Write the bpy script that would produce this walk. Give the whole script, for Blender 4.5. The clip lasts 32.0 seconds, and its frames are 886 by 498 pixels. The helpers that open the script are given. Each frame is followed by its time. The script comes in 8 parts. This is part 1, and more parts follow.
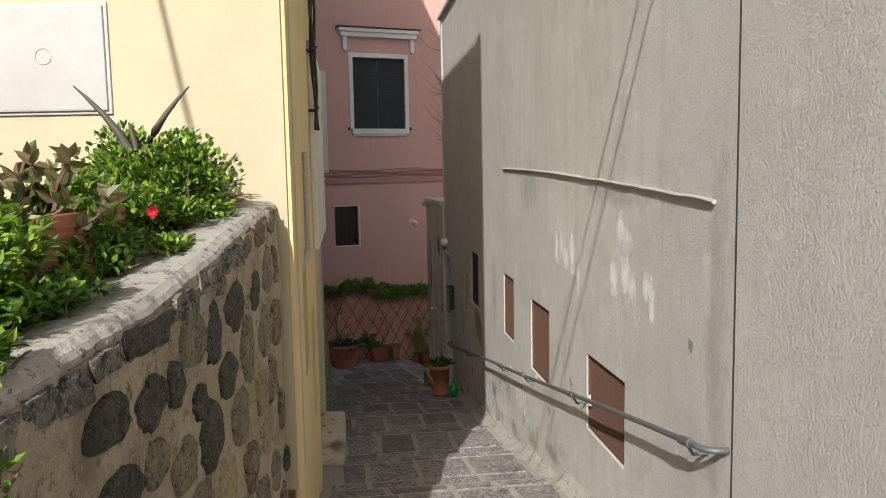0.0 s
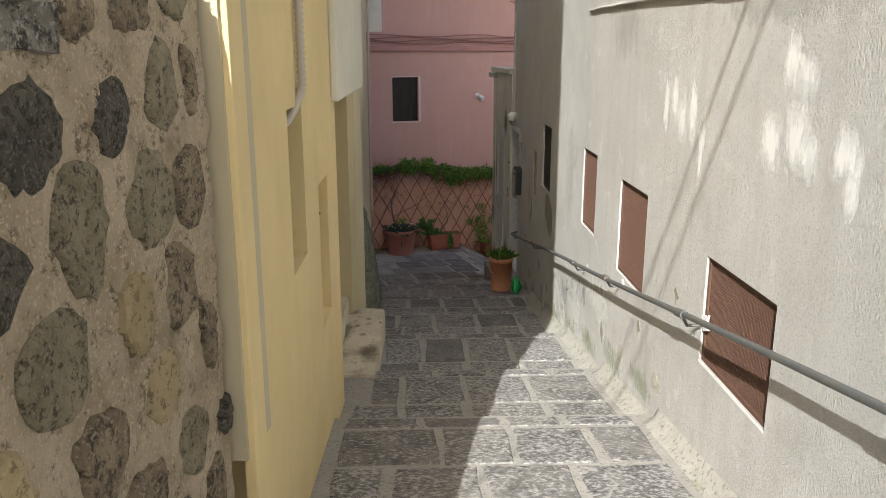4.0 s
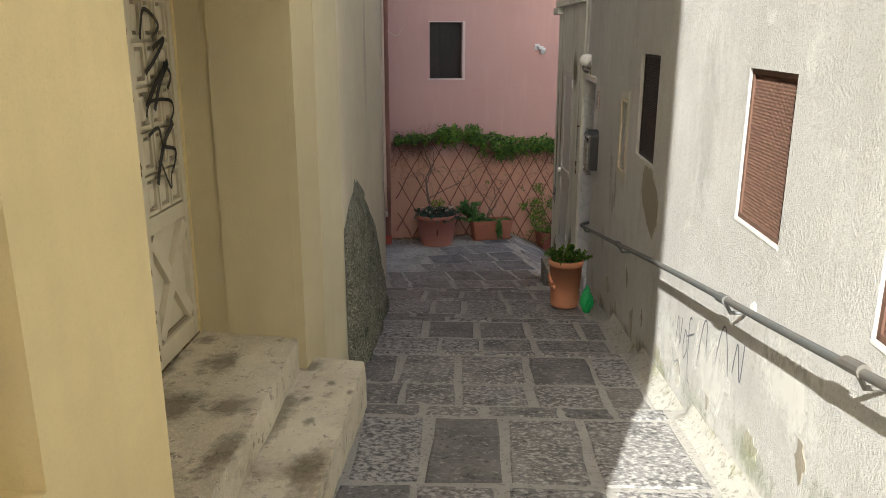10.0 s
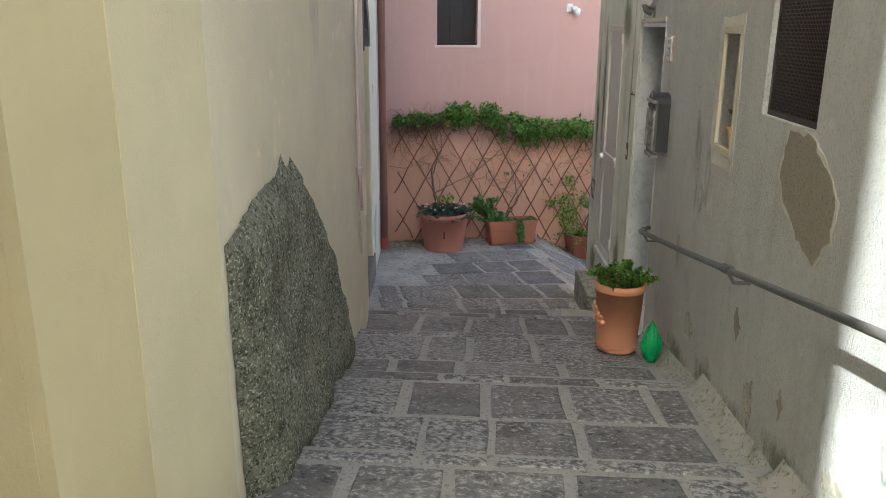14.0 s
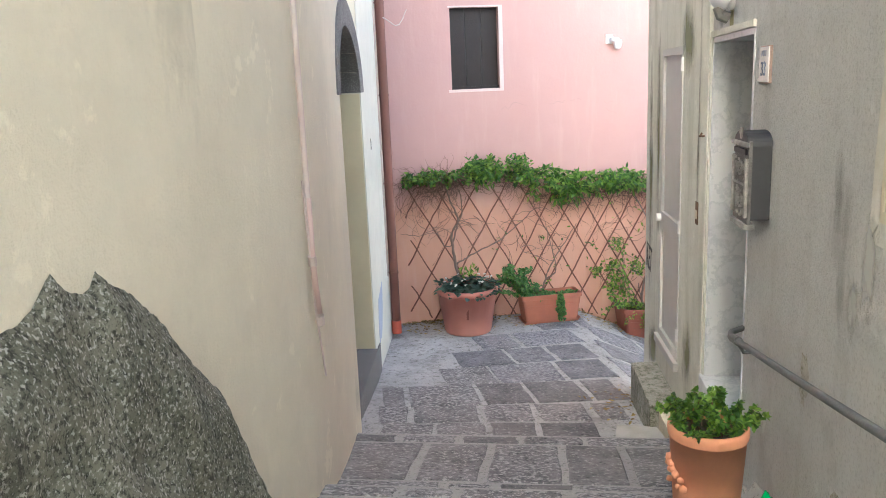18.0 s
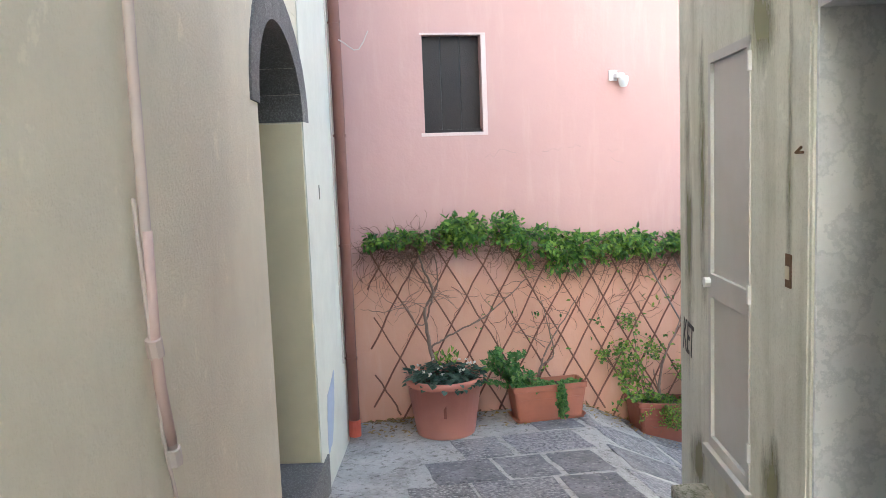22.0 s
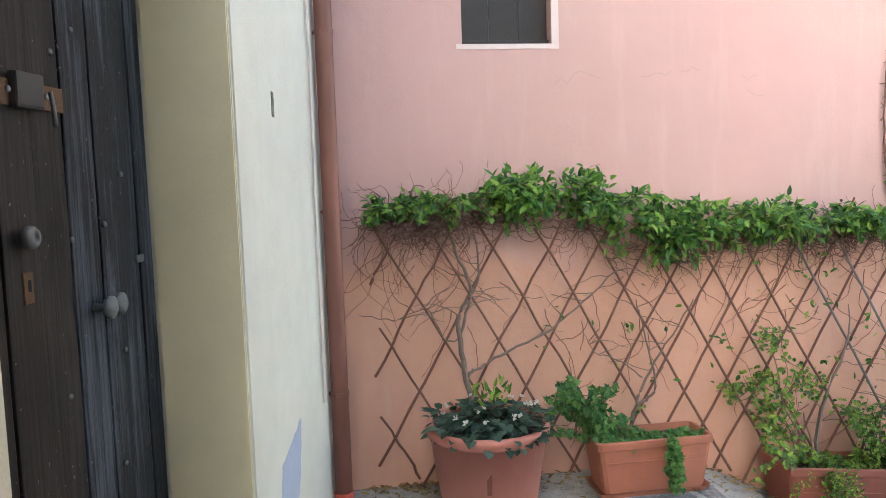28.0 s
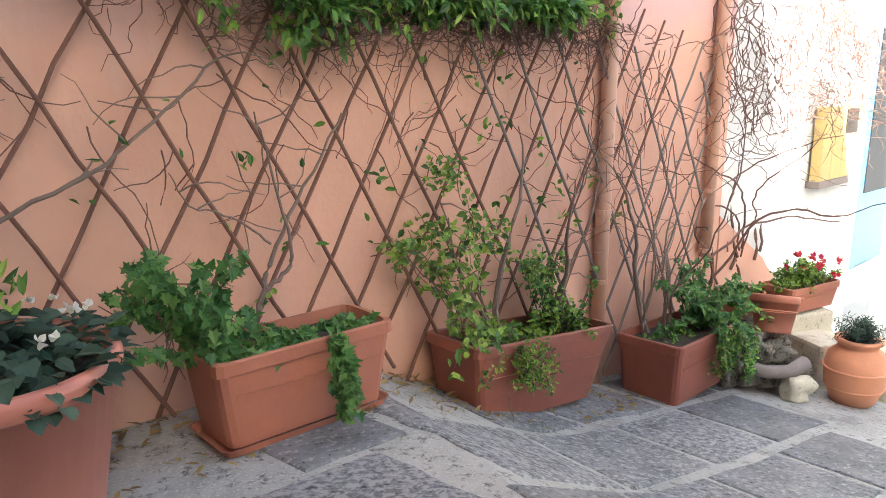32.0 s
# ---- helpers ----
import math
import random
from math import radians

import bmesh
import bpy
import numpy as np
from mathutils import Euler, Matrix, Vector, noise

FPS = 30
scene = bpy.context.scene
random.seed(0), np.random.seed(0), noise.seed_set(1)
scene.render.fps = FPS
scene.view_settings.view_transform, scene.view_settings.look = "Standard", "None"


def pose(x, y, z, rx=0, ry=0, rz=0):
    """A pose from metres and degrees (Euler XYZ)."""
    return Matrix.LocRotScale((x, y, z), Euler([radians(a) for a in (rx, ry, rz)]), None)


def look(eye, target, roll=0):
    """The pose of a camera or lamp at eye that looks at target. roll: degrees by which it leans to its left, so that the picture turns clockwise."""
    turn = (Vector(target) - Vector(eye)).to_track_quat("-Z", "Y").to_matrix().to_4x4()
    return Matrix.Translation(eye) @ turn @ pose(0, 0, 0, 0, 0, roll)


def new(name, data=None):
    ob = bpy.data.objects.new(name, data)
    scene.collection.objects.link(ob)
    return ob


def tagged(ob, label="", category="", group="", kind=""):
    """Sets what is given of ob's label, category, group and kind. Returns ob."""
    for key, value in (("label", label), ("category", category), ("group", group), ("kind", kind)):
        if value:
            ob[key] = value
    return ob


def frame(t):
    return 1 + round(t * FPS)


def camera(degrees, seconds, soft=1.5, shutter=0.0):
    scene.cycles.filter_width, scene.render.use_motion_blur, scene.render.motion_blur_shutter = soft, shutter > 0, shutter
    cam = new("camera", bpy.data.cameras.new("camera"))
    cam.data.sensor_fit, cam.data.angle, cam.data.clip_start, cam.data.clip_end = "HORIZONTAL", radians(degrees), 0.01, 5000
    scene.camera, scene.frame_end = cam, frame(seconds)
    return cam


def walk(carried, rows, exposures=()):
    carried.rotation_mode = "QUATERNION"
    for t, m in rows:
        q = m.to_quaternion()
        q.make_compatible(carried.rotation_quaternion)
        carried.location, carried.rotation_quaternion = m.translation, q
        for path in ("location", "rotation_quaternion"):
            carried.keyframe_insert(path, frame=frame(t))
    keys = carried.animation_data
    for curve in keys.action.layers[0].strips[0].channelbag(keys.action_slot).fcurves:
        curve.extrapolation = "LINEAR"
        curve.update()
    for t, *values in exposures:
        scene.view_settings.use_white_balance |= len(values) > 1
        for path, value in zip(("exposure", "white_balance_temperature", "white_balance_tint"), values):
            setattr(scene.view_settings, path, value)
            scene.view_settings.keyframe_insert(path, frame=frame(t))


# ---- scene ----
cam = camera(59.4, 32.0, 0.7)
METRES, EYE, TILT, LEAN, TURN = 15.5, 4.3, 0.0, 0.0, 0.0
ROWS = [
    (0.0, 0.0, 0.0, 0.0, -0.11, -6.0, 1.07),
    (0.5, 0.0007, 0.013, -0.0027, 1.2, -7.18, 0.95),
    (1.0, 0.0016, 0.0213, -0.0046, 2.37, -8.8, 0.94),
    (1.5, 0.0066, 0.0288, -0.006, 2.49, -10.49, 1.14),
    (2.0, 0.0035, 0.0337, -0.0076, 2.63, -11.46, 1.08),
    (2.5, 0.0008, 0.044, -0.0109, 3.78, -11.72, 0.62),
    (3.0, 0.0003, 0.0634, -0.017, 4.61, -11.96, 0.0),
    (3.5, 0.001, 0.0833, -0.0189, 4.87, -13.16, 0.07),
    (5.5, 0.0088, 0.1485, -0.0376, 6.6, -15.09, -0.59),
    (6.0, 0.0092, 0.1701, -0.0389, 6.96, -15.15, -0.45),
    (6.5, 0.0107, 0.1889, -0.0405, 6.86, -15.63, 0.1),
    (7.0, 0.0081, 0.2023, -0.042, 6.38, -15.94, 0.67),
    (7.5, 0.0042, 0.213, -0.0439, 6.82, -15.69, 0.65),
    (8.0, 0.0052, 0.2307, -0.0547, 8.17, -15.83, 0.03),
    (8.5, 0.0036, 0.2525, -0.0593, 9.4, -16.52, -0.34),
    (9.0, 0.0048, 0.272, -0.0591, 9.94, -16.62, -0.36),
    (9.5, -0.0002, 0.2869, -0.0605, 9.51, -16.48, -0.28),
    (10.0, -0.0055, 0.298, -0.0626, 9.43, -15.6, -0.09),
    (10.5, -0.0065, 0.314, -0.0718, 9.86, -14.63, -0.15),
    (11.0, -0.0114, 0.3363, -0.0751, 9.9, -14.6, -0.08),
    (11.5, -0.0109, 0.358, -0.0761, 9.99, -15.01, -0.04),
    (12.0, -0.015, 0.3713, -0.0774, 10.01, -15.13, 0.02),
    (12.5, -0.0191, 0.3819, -0.0805, 10.38, -14.5, -0.3),
    (13.0, -0.0181, 0.3999, -0.0912, 10.63, -13.99, -1.12),
    (13.5, -0.0205, 0.424, -0.0937, 10.61, -15.05, -0.95),
    (14.0, -0.0203, 0.4437, -0.095, 10.97, -15.86, -0.29),
    (14.5, -0.0241, 0.4579, -0.0957, 10.79, -15.34, 0.6),
    (16.5, -0.0168, 0.5253, -0.1037, 12.41, -12.31, 1.9),
    (17.0, -0.0195, 0.5386, -0.1046, 13.11, -12.37, 2.02),
    (17.5, -0.0236, 0.5487, -0.1049, 13.72, -12.18, 2.33),
    (18.0, -0.0246, 0.556, -0.1048, 13.88, -11.92, 2.33),
    (18.5, -0.0316, 0.5612, -0.1052, 13.85, -11.44, 1.89),
    (19.0, -0.0356, 0.5672, -0.1082, 14.49, -10.27, 1.56),
    (19.5, -0.0348, 0.5812, -0.116, 14.75, -8.92, 1.17),
    (20.0, -0.0395, 0.5988, -0.1175, 13.78, -8.61, 1.58),
    (20.5, -0.0413, 0.6133, -0.1196, 13.26, -8.78, 2.11),
    (21.0, -0.0418, 0.6288, -0.1202, 12.58, -8.67, 2.67),
    (21.5, -0.0466, 0.6437, -0.1218, 12.02, -7.54, 2.69),
    (22.0, -0.0466, 0.6585, -0.1278, 12.29, -6.07, 2.2),
    (22.5, -0.0465, 0.6801, -0.1352, 13.24, -5.91, 1.32),
    (23.0, -0.0486, 0.6993, -0.1346, 14.49, -5.87, 0.9),
    (23.5, -0.0477, 0.7127, -0.1348, 15.19, -6.11, 0.87),
    (24.0, -0.0528, 0.7186, -0.1364, 15.56, -6.59, 1.21),
    (24.5, -0.0558, 0.7252, -0.1372, 15.81, -6.56, 1.48),
    (25.0, -0.0612, 0.7304, -0.1381, 15.88, -6.07, 1.86),
    (25.5, -0.0643, 0.7393, -0.1423, 15.76, -5.64, 1.89),
    (27.5, -0.0768, 0.7966, -0.1551, 15.24, -5.92, 2.14),
    (28.0, -0.0846, 0.811, -0.1575, 14.9, -5.3, 1.84),
    (28.5, -0.0855, 0.828, -0.1681, 13.87, -4.82, 0.66),
    (29.0, -0.0911, 0.8482, -0.1739, 10.96, -5.74, 0.22),
    (29.5, -0.0955, 0.8649, -0.177, 6.41, -7.29, 0.11),
    (30.0, -0.1005, 0.8771, -0.1803, 1.6, -8.64, 0.02),
    (30.5, -0.1085, 0.8849, -0.1822, -2.78, -9.84, -0.14),
    (31.0, -0.1067, 0.8985, -0.189, -7.43, -10.85, -0.46),
    (31.5, -0.1055, 0.9191, -0.1956, -12.9, -11.76, -0.55),
    (32.0, -0.1075, 0.9369, -0.1977, -18.76, -13.15, -0.17),
]
EXPO = [(0.0, 0.47, 6500, 11), (1.0, 0.66, 6500, 11), (2.0, 0.86, 6450, 10), (3.5, 1.12, 6350, 9), (6.0, 1.24, 6250, 6), (7.0, 1.42, 6250, 6), (9.0, 1.55, 6350, 7), (11.0, 1.92, 6450, 6), (12.0, 2.05, 6250, 3), (13.0, 2.2, 6000, 2), (14.0, 2.5, 5850, 1), (17.0, 3.5, 5800, 4), (18.0, 3.5, 5800, 4), (20.0, 3.24, 5700, 1), (21.0, 3.36, 5700, 1), (25.0, 3.36, 5680, 1), (28.0, 3.35, 5950, 0), (29.0, 3.48, 6150, 1), (30.0, 3.55, 6100, 2), (31.0, 3.6, 6050, 2), (32.0, 3.3, 6150, 4)]
walk(cam, [(t, pose(0, 0, EYE, TILT, LEAN, TURN) @ pose(METRES * x, METRES * y, METRES * z, 90 + pitch, roll, yaw)) for t, x, y, z, yaw, pitch, roll in ROWS], EXPO)

# ---- light ----
SUN_TO = Vector((-0.2, -0.98, 0.67)).normalized()
world = bpy.data.worlds.new("sky")
scene.world = world
world.use_nodes = True
wn = world.node_tree.nodes
sky = wn.new("ShaderNodeTexSky")
sky.sky_type = "NISHITA"
sky.sun_disc = False
sky.dust_density, sky.ozone_density = 4.0, 0.6
sky.sun_elevation = math.asin(SUN_TO.z)
sky.sun_rotation = math.atan2(SUN_TO.x, SUN_TO.y)
world.node_tree.links.new(sky.outputs[0], wn["Background"].inputs[0])
wn["Background"].inputs[1].default_value = 0.08
sun_data = bpy.data.lights.new("sun", "SUN")
sun_data.energy, sun_data.angle, sun_data.color = 4.0, radians(0.4), (1.0, 0.965, 0.9)
sun = new("sun", sun_data)
sun.matrix_world = look((0, 0, 30), Vector((0, 0, 30)) - SUN_TO)


# ---- material helpers ----
def nodes_of(name):
    m = bpy.data.materials.new(name)
    m.use_nodes = True
    nt = m.node_tree
    return m, nt, nt.nodes["Principled BSDF"]


def noise_node(nt, scale, detail=4.0, rough=0.6, stretch=(1, 1, 1), kind="object"):
    tc = nt.nodes.new("ShaderNodeNewGeometry") if kind == "world" else nt.nodes.new("ShaderNodeTexCoord")
    mp = nt.nodes.new("ShaderNodeMapping")
    mp.inputs["Scale"].default_value = stretch
    nt.links.new(tc.outputs["Position" if kind == "world" else "Object"], mp.inputs[0])
    n = nt.nodes.new("ShaderNodeTexNoise")
    n.inputs["Scale"].default_value = scale
    n.inputs["Detail"].default_value = detail
    n.inputs["Roughness"].default_value = rough
    nt.links.new(mp.outputs[0], n.inputs["Vector"])
    return n.outputs["Fac"]


def ramp(nt, fac, stops):
    r = nt.nodes.new("ShaderNodeValToRGB")
    el = r.color_ramp.elements
    while len(el) < len(stops):
        el.new(0.5)
    for e, (p, c) in zip(el, stops):
        e.position, e.color = p, (*c, 1) if len(c) == 3 else c
    nt.links.new(fac, r.inputs[0])
    return r.outputs[0]


def mixc(nt, fac, a, b, mode="MIX"):
    n = nt.nodes.new("ShaderNodeMix")
    n.data_type, n.blend_type = "RGBA", mode
    for sock, v in ((n.inputs[0], fac), (n.inputs[6], a), (n.inputs[7], b)):
        if hasattr(v, "is_linked"):
            nt.links.new(v, sock)
        elif isinstance(v, (int, float)):
            sock.default_value = v
        else:
            sock.default_value = (*v, 1)
    return n.outputs[2]


def bump(nt, bsdf, pairs):
    last = None
    for h, strength, dist in pairs:
        b = nt.nodes.new("ShaderNodeBump")
        b.inputs["Strength"].default_value = strength
        b.inputs["Distance"].default_value = dist
        nt.links.new(h, b.inputs["Height"])
        if last is not None:
            nt.links.new(last, b.inputs["Normal"])
        last = b.outputs[0]
    nt.links.new(last, bsdf.inputs["Normal"])


def g3(v, k):
    return tuple(min(1.0, c * k) for c in v)


def plaster(name, col, stain, streak=0.5, rough_bump=0.6, fine=70.0, patch=None, pits=0.0, blot=0.0, grain=0.009):
    """Painted plaster: broad tone, blotches, runs of dirt, a grain and pits."""
    m, nt, b = nodes_of(name)
    big = noise_node(nt, 0.9, 5, 0.65, kind="world")
    mid = noise_node(nt, 6.0, 6, 0.7, kind="world")
    run = noise_node(nt, 2.2, 5, 0.6, (3.0, 3.0, 0.22), "world")
    c = mixc(nt, ramp(nt, big, [(0.35, (0, 0, 0)), (0.7, (1, 1, 1))]), g3(col, 0.9), g3(col, 1.07))
    c = mixc(nt, ramp(nt, mid, [(0.45, (0, 0, 0)), (0.8, (0.35, 0.35, 0.35))]), c, stain)
    c = mixc(nt, ramp(nt, run, [(0.5, (0, 0, 0)), (0.75, (streak, streak, streak))]), c, stain)
    f = noise_node(nt, fine * 0.62, 5, 0.7, kind="world")
    if pits:
        c = mixc(nt, ramp(nt, f, [(0.3, (pits, pits, pits)), (0.5, (0, 0, 0))]), c, g3(stain, 0.6))
    if blot:
        bn = noise_node(nt, 2.6, 8, 0.7, (1, 1, 0.7), "world")
        c = mixc(nt, ramp(nt, bn, [(0.56, (0, 0, 0)), (0.72, (blot, blot, blot))]), c, g3(stain, 0.7))
        bn2 = noise_node(nt, 4.5, 7, 0.65, kind="world")
        c = mixc(nt, ramp(nt, bn2, [(0.62, (0, 0, 0)), (0.66, (0.5, 0.5, 0.5))]), c, g3(col, 1.16))
    if patch:
        pn = noise_node(nt, 1.6, 7, 0.62, kind="world")
        c = mixc(nt, ramp(nt, pn, [(0.6, (0, 0, 0)), (0.63, (0.8, 0.8, 0.8))]), c, patch)
    nt.links.new(c, b.inputs["Base Color"])
    b.inputs["Roughness"].default_value = 0.9
    bump(nt, b, [(noise_node(nt, 3.0, 4, 0.6, kind="world"), 0.2, 0.02), (f, rough_bump, grain)])
    return m


def simple(name, col, rough=0.6, metal=0.0, vary=0.12, scale=14.0, bumpy=0.15, dark=None, rnd=0.0):
    m, nt, b = nodes_of(name)
    n = noise_node(nt, scale, 5, 0.65)
    n2 = noise_node(nt, scale * 0.2, 3, 0.6)
    c = mixc(nt, n, g3(col, 1 - vary), g3(col, 1 + vary))
    if dark:
        c = mixc(nt, ramp(nt, n2, [(0.45, (0, 0, 0)), (0.7, (0.8, 0.8, 0.8))]), c, dark)
    if rnd:
        oi = nt.nodes.new("ShaderNodeObjectInfo")
        c = mixc(nt, ramp(nt, oi.outputs["Random"], [(0, g3((1, 1, 1), 1 - rnd)), (1, (1, 1, 1))]), c, c)
        mul = nt.nodes.new("ShaderNodeMix")
        mul.data_type, mul.blend_type = "RGBA", "MULTIPLY"
        mul.inputs[0].default_value = 1.0
        nt.links.new(c, mul.inputs[6])
        nt.links.new(ramp(nt, oi.outputs["Random"], [(0, g3((1, 1, 1), 1 - rnd)), (1, (1, 1, 1))]), mul.inputs[7])
        c = mul.outputs[2]
    nt.links.new(c, b.inputs["Base Color"])
    b.inputs["Roughness"].default_value = rough
    b.inputs["Metallic"].default_value = metal
    if bumpy:
        bump(nt, b, [(noise_node(nt, scale * 4, 4, 0.6), bumpy, 0.01)])
    return m


def leaf_mat(name, a, b_, c_):
    m, nt, b = nodes_of(name)
    geo = nt.nodes.new("ShaderNodeNewGeometry")
    c = ramp(nt, geo.outputs["Random Per Island"], [(0.0, a), (0.5, b_), (1.0, c_)])
    nt.links.new(c, b.inputs["Base Color"])
    b.inputs["Roughness"].default_value = 0.45
    tr = nt.nodes.new("ShaderNodeBsdfTranslucent")
    nt.links.new(c, tr.inputs[0])
    mx = nt.nodes.new("ShaderNodeMixShader")
    mx.inputs[0].default_value = 0.3
    nt.links.new(b.outputs[0], mx.inputs[1])
    nt.links.new(tr.outputs[0], mx.inputs[2])
    nt.links.new(mx.outputs[0], nt.nodes["Material Output"].inputs[0])
    return m


def stone_mat(name, dark, light, speck, rnd=0.35, scale=38.0, spk=0.52):
    m, nt, b = nodes_of(name)
    oi = nt.nodes.new("ShaderNodeObjectInfo")
    tc = nt.nodes.new("ShaderNodeNewGeometry")
    n1 = noise_node(nt, 4.0, 6, 0.7, kind="world")
    c = mixc(nt, n1, dark, light)
    n2 = noise_node(nt, scale, 5, 0.75, kind="world")
    c = mixc(nt, ramp(nt, n2, [(spk, (0, 0, 0)), (spk + 0.05, (0.9, 0.9, 0.9))]), c, speck)
    rr = ramp(nt, oi.outputs["Random"], [(0, g3((1, 1, 1), 1 - rnd)), (1, (1, 1, 1))])
    c = mixc(nt, 1.0, c, rr, "MULTIPLY")
    nt.links.new(c, b.inputs["Base Color"])
    b.inputs["Roughness"].default_value = 0.75
    bump(nt, b, [(n2, 0.9, 0.01), (noise_node(nt, 9.0, 4, 0.6, kind="world"), 0.5, 0.02)])
    return m


YELLOW = plaster("yellow_plaster", (0.75, 0.61, 0.325), (0.64, 0.52, 0.285), 0.3, 0.25, 150, None, 0.1)
# copy of the house yellow for the sunlit side, darkened against the strong sun
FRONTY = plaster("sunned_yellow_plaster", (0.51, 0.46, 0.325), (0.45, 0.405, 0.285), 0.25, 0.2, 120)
CREAM = plaster("cream_plaster", (0.775, 0.715, 0.565), (0.68, 0.625, 0.485), 0.25, 0.65, 85, None, 0.05, 0.2, 0.012)
CORNER = plaster("pale_yellow_plaster", (0.61, 0.53, 0.335), (0.54, 0.47, 0.295), 0.4, 0.35, 120)
CORNER2 = plaster("yellowish_cream_plaster", (0.665, 0.60, 0.42), (0.60, 0.54, 0.375), 0.3, 0.45, 110)
PALE = plaster("pale_cream_plaster", (0.74, 0.73, 0.64), (0.6, 0.58, 0.5), 0.25, 0.3, 100)
GREY = plaster("grey_roughcast", (0.64, 0.63, 0.605), (0.48, 0.46, 0.42), 0.5, 1.0, 125, None, 0.5, 0.4, 0.018)
GREYB = plaster("grey_roughcast_smooth", (0.62, 0.60, 0.575), (0.47, 0.45, 0.42), 0.25, 1.0, 105, None, 0.45, 0.2, 0.018)
ANNEX = plaster("weathered_grey_paint", (0.70, 0.69, 0.61), (0.43, 0.425, 0.33), 0.75, 0.5, 110, None, 0.25, 0.4)
WHITEWALL = plaster("white_limewash", (0.70, 0.69, 0.66), (0.62, 0.58, 0.54), 0.4, 0.5, 60)
MORTAR = stone_mat("grey_mortar", (0.27, 0.26, 0.24), (0.455, 0.438, 0.405), (0.17, 0.16, 0.145), 0.0, 44, 0.56)


def layered(name, base_a, base_b, dark, dark_at, fleck, bump_d=0.012, s=(5.0, 28.0, 130.0)):
    """Weathered mineral surface: broad tone, dark blotches with broken edges, fine flecks."""
    m, nt, b = nodes_of(name)
    n1 = noise_node(nt, s[0], 6, 0.7, kind="world")
    c = mixc(nt, ramp(nt, n1, [(0.32, (0, 0, 0)), (0.68, (1, 1, 1))]), base_a, base_b)
    n2 = noise_node(nt, s[1], 7, 0.78, kind="world")
    c = mixc(nt, ramp(nt, n2, [(dark_at, (0.9, 0.9, 0.9)), (dark_at + 0.09, (0, 0, 0))]), c, dark)
    n3 = noise_node(nt, s[2], 3, 0.6, kind="world")
    c = mixc(nt, ramp(nt, n3, [(0.56, (0, 0, 0)), (0.63, (0.8, 0.8, 0.8))]), c, fleck)
    n4 = noise_node(nt, 2.3, 7, 0.72, kind="world")
    c = mixc(nt, ramp(nt, n4, [(0.55, (0, 0, 0)), (0.66, (0.6, 0.6, 0.6))]), c, g3(dark, 1.5))
    nt.links.new(c, b.inputs["Base Color"])
    b.inputs["Roughness"].default_value = 0.9
    bump(nt, b, [(n1, 0.5, 0.03), (n2, 1.0, bump_d), (n3, 0.4, 0.003)])
    return m


YARDCEM = layered("yard_cement", (0.30, 0.295, 0.28), (0.49, 0.48, 0.46), (0.12, 0.112, 0.098), 0.38, (0.52, 0.505, 0.47), 0.006, (2.2, 20.0, 90.0))


def slab_mat(name, low, high, fleck):
    """Pocked basalt paving, some slabs worn plain, some full of pale pits."""
    m, nt, b = nodes_of(name)
    oi = nt.nodes.new("ShaderNodeObjectInfo")
    n1 = noise_node(nt, 5.0, 6, 0.7, kind="world")
    c = mixc(nt, ramp(nt, n1, [(0.3, (0, 0, 0)), (0.7, (1, 1, 1))]), low, high)
    sp = noise_node(nt, 34, 6, 0.72, (1, 1.3, 1), "world")
    sh = nt.nodes.new("ShaderNodeMath")
    sh.operation = "MULTIPLY_ADD"
    sh.inputs[1].default_value, sh.inputs[2].default_value = 0.09, -0.05
    nt.links.new(oi.outputs["Random"], sh.inputs[0])
    ad = nt.nodes.new("ShaderNodeMath")
    nt.links.new(sp, ad.inputs[0])
    nt.links.new(sh.outputs[0], ad.inputs[1])
    c = mixc(nt, ramp(nt, ad.outputs[0], [(0.53, (0, 0, 0)), (0.57, (fleck, fleck, fleck))]), c, (0.55, 0.53, 0.495))
    c = mixc(nt, ramp(nt, sp, [(0.38, (0.9, 0.9, 0.9)), (0.42, (0, 0, 0))]), c, (0.03, 0.029, 0.028))
    c = mixc(nt, ramp(nt, noise_node(nt, 1.4, 6, 0.7, kind="world"), [(0.5, (0, 0, 0)), (0.7, (0.45, 0.45, 0.45))]), c, (0.30, 0.285, 0.26))
    c = mixc(nt, 1.0, c, ramp(nt, oi.outputs["Random"], [(0, (0.78, 0.78, 0.78)), (0.5, (1, 1, 1)), (1, (0.86, 0.87, 0.9))]), "MULTIPLY")
    nt.links.new(c, b.inputs["Base Color"])
    b.inputs["Roughness"].default_value = 0.7
    bump(nt, b, [(sp, 0.6, 0.006), (noise_node(nt, 9.0, 4, 0.6, kind="world"), 0.35, 0.02)])
    return m


SLAB = slab_mat("basalt_slab", (0.095, 0.093, 0.092), (0.26, 0.252, 0.245), 0.68)
SLAB_YARD = slab_mat("worn_grey_slab", (0.11, 0.112, 0.12), (0.27, 0.273, 0.285), 0.5)


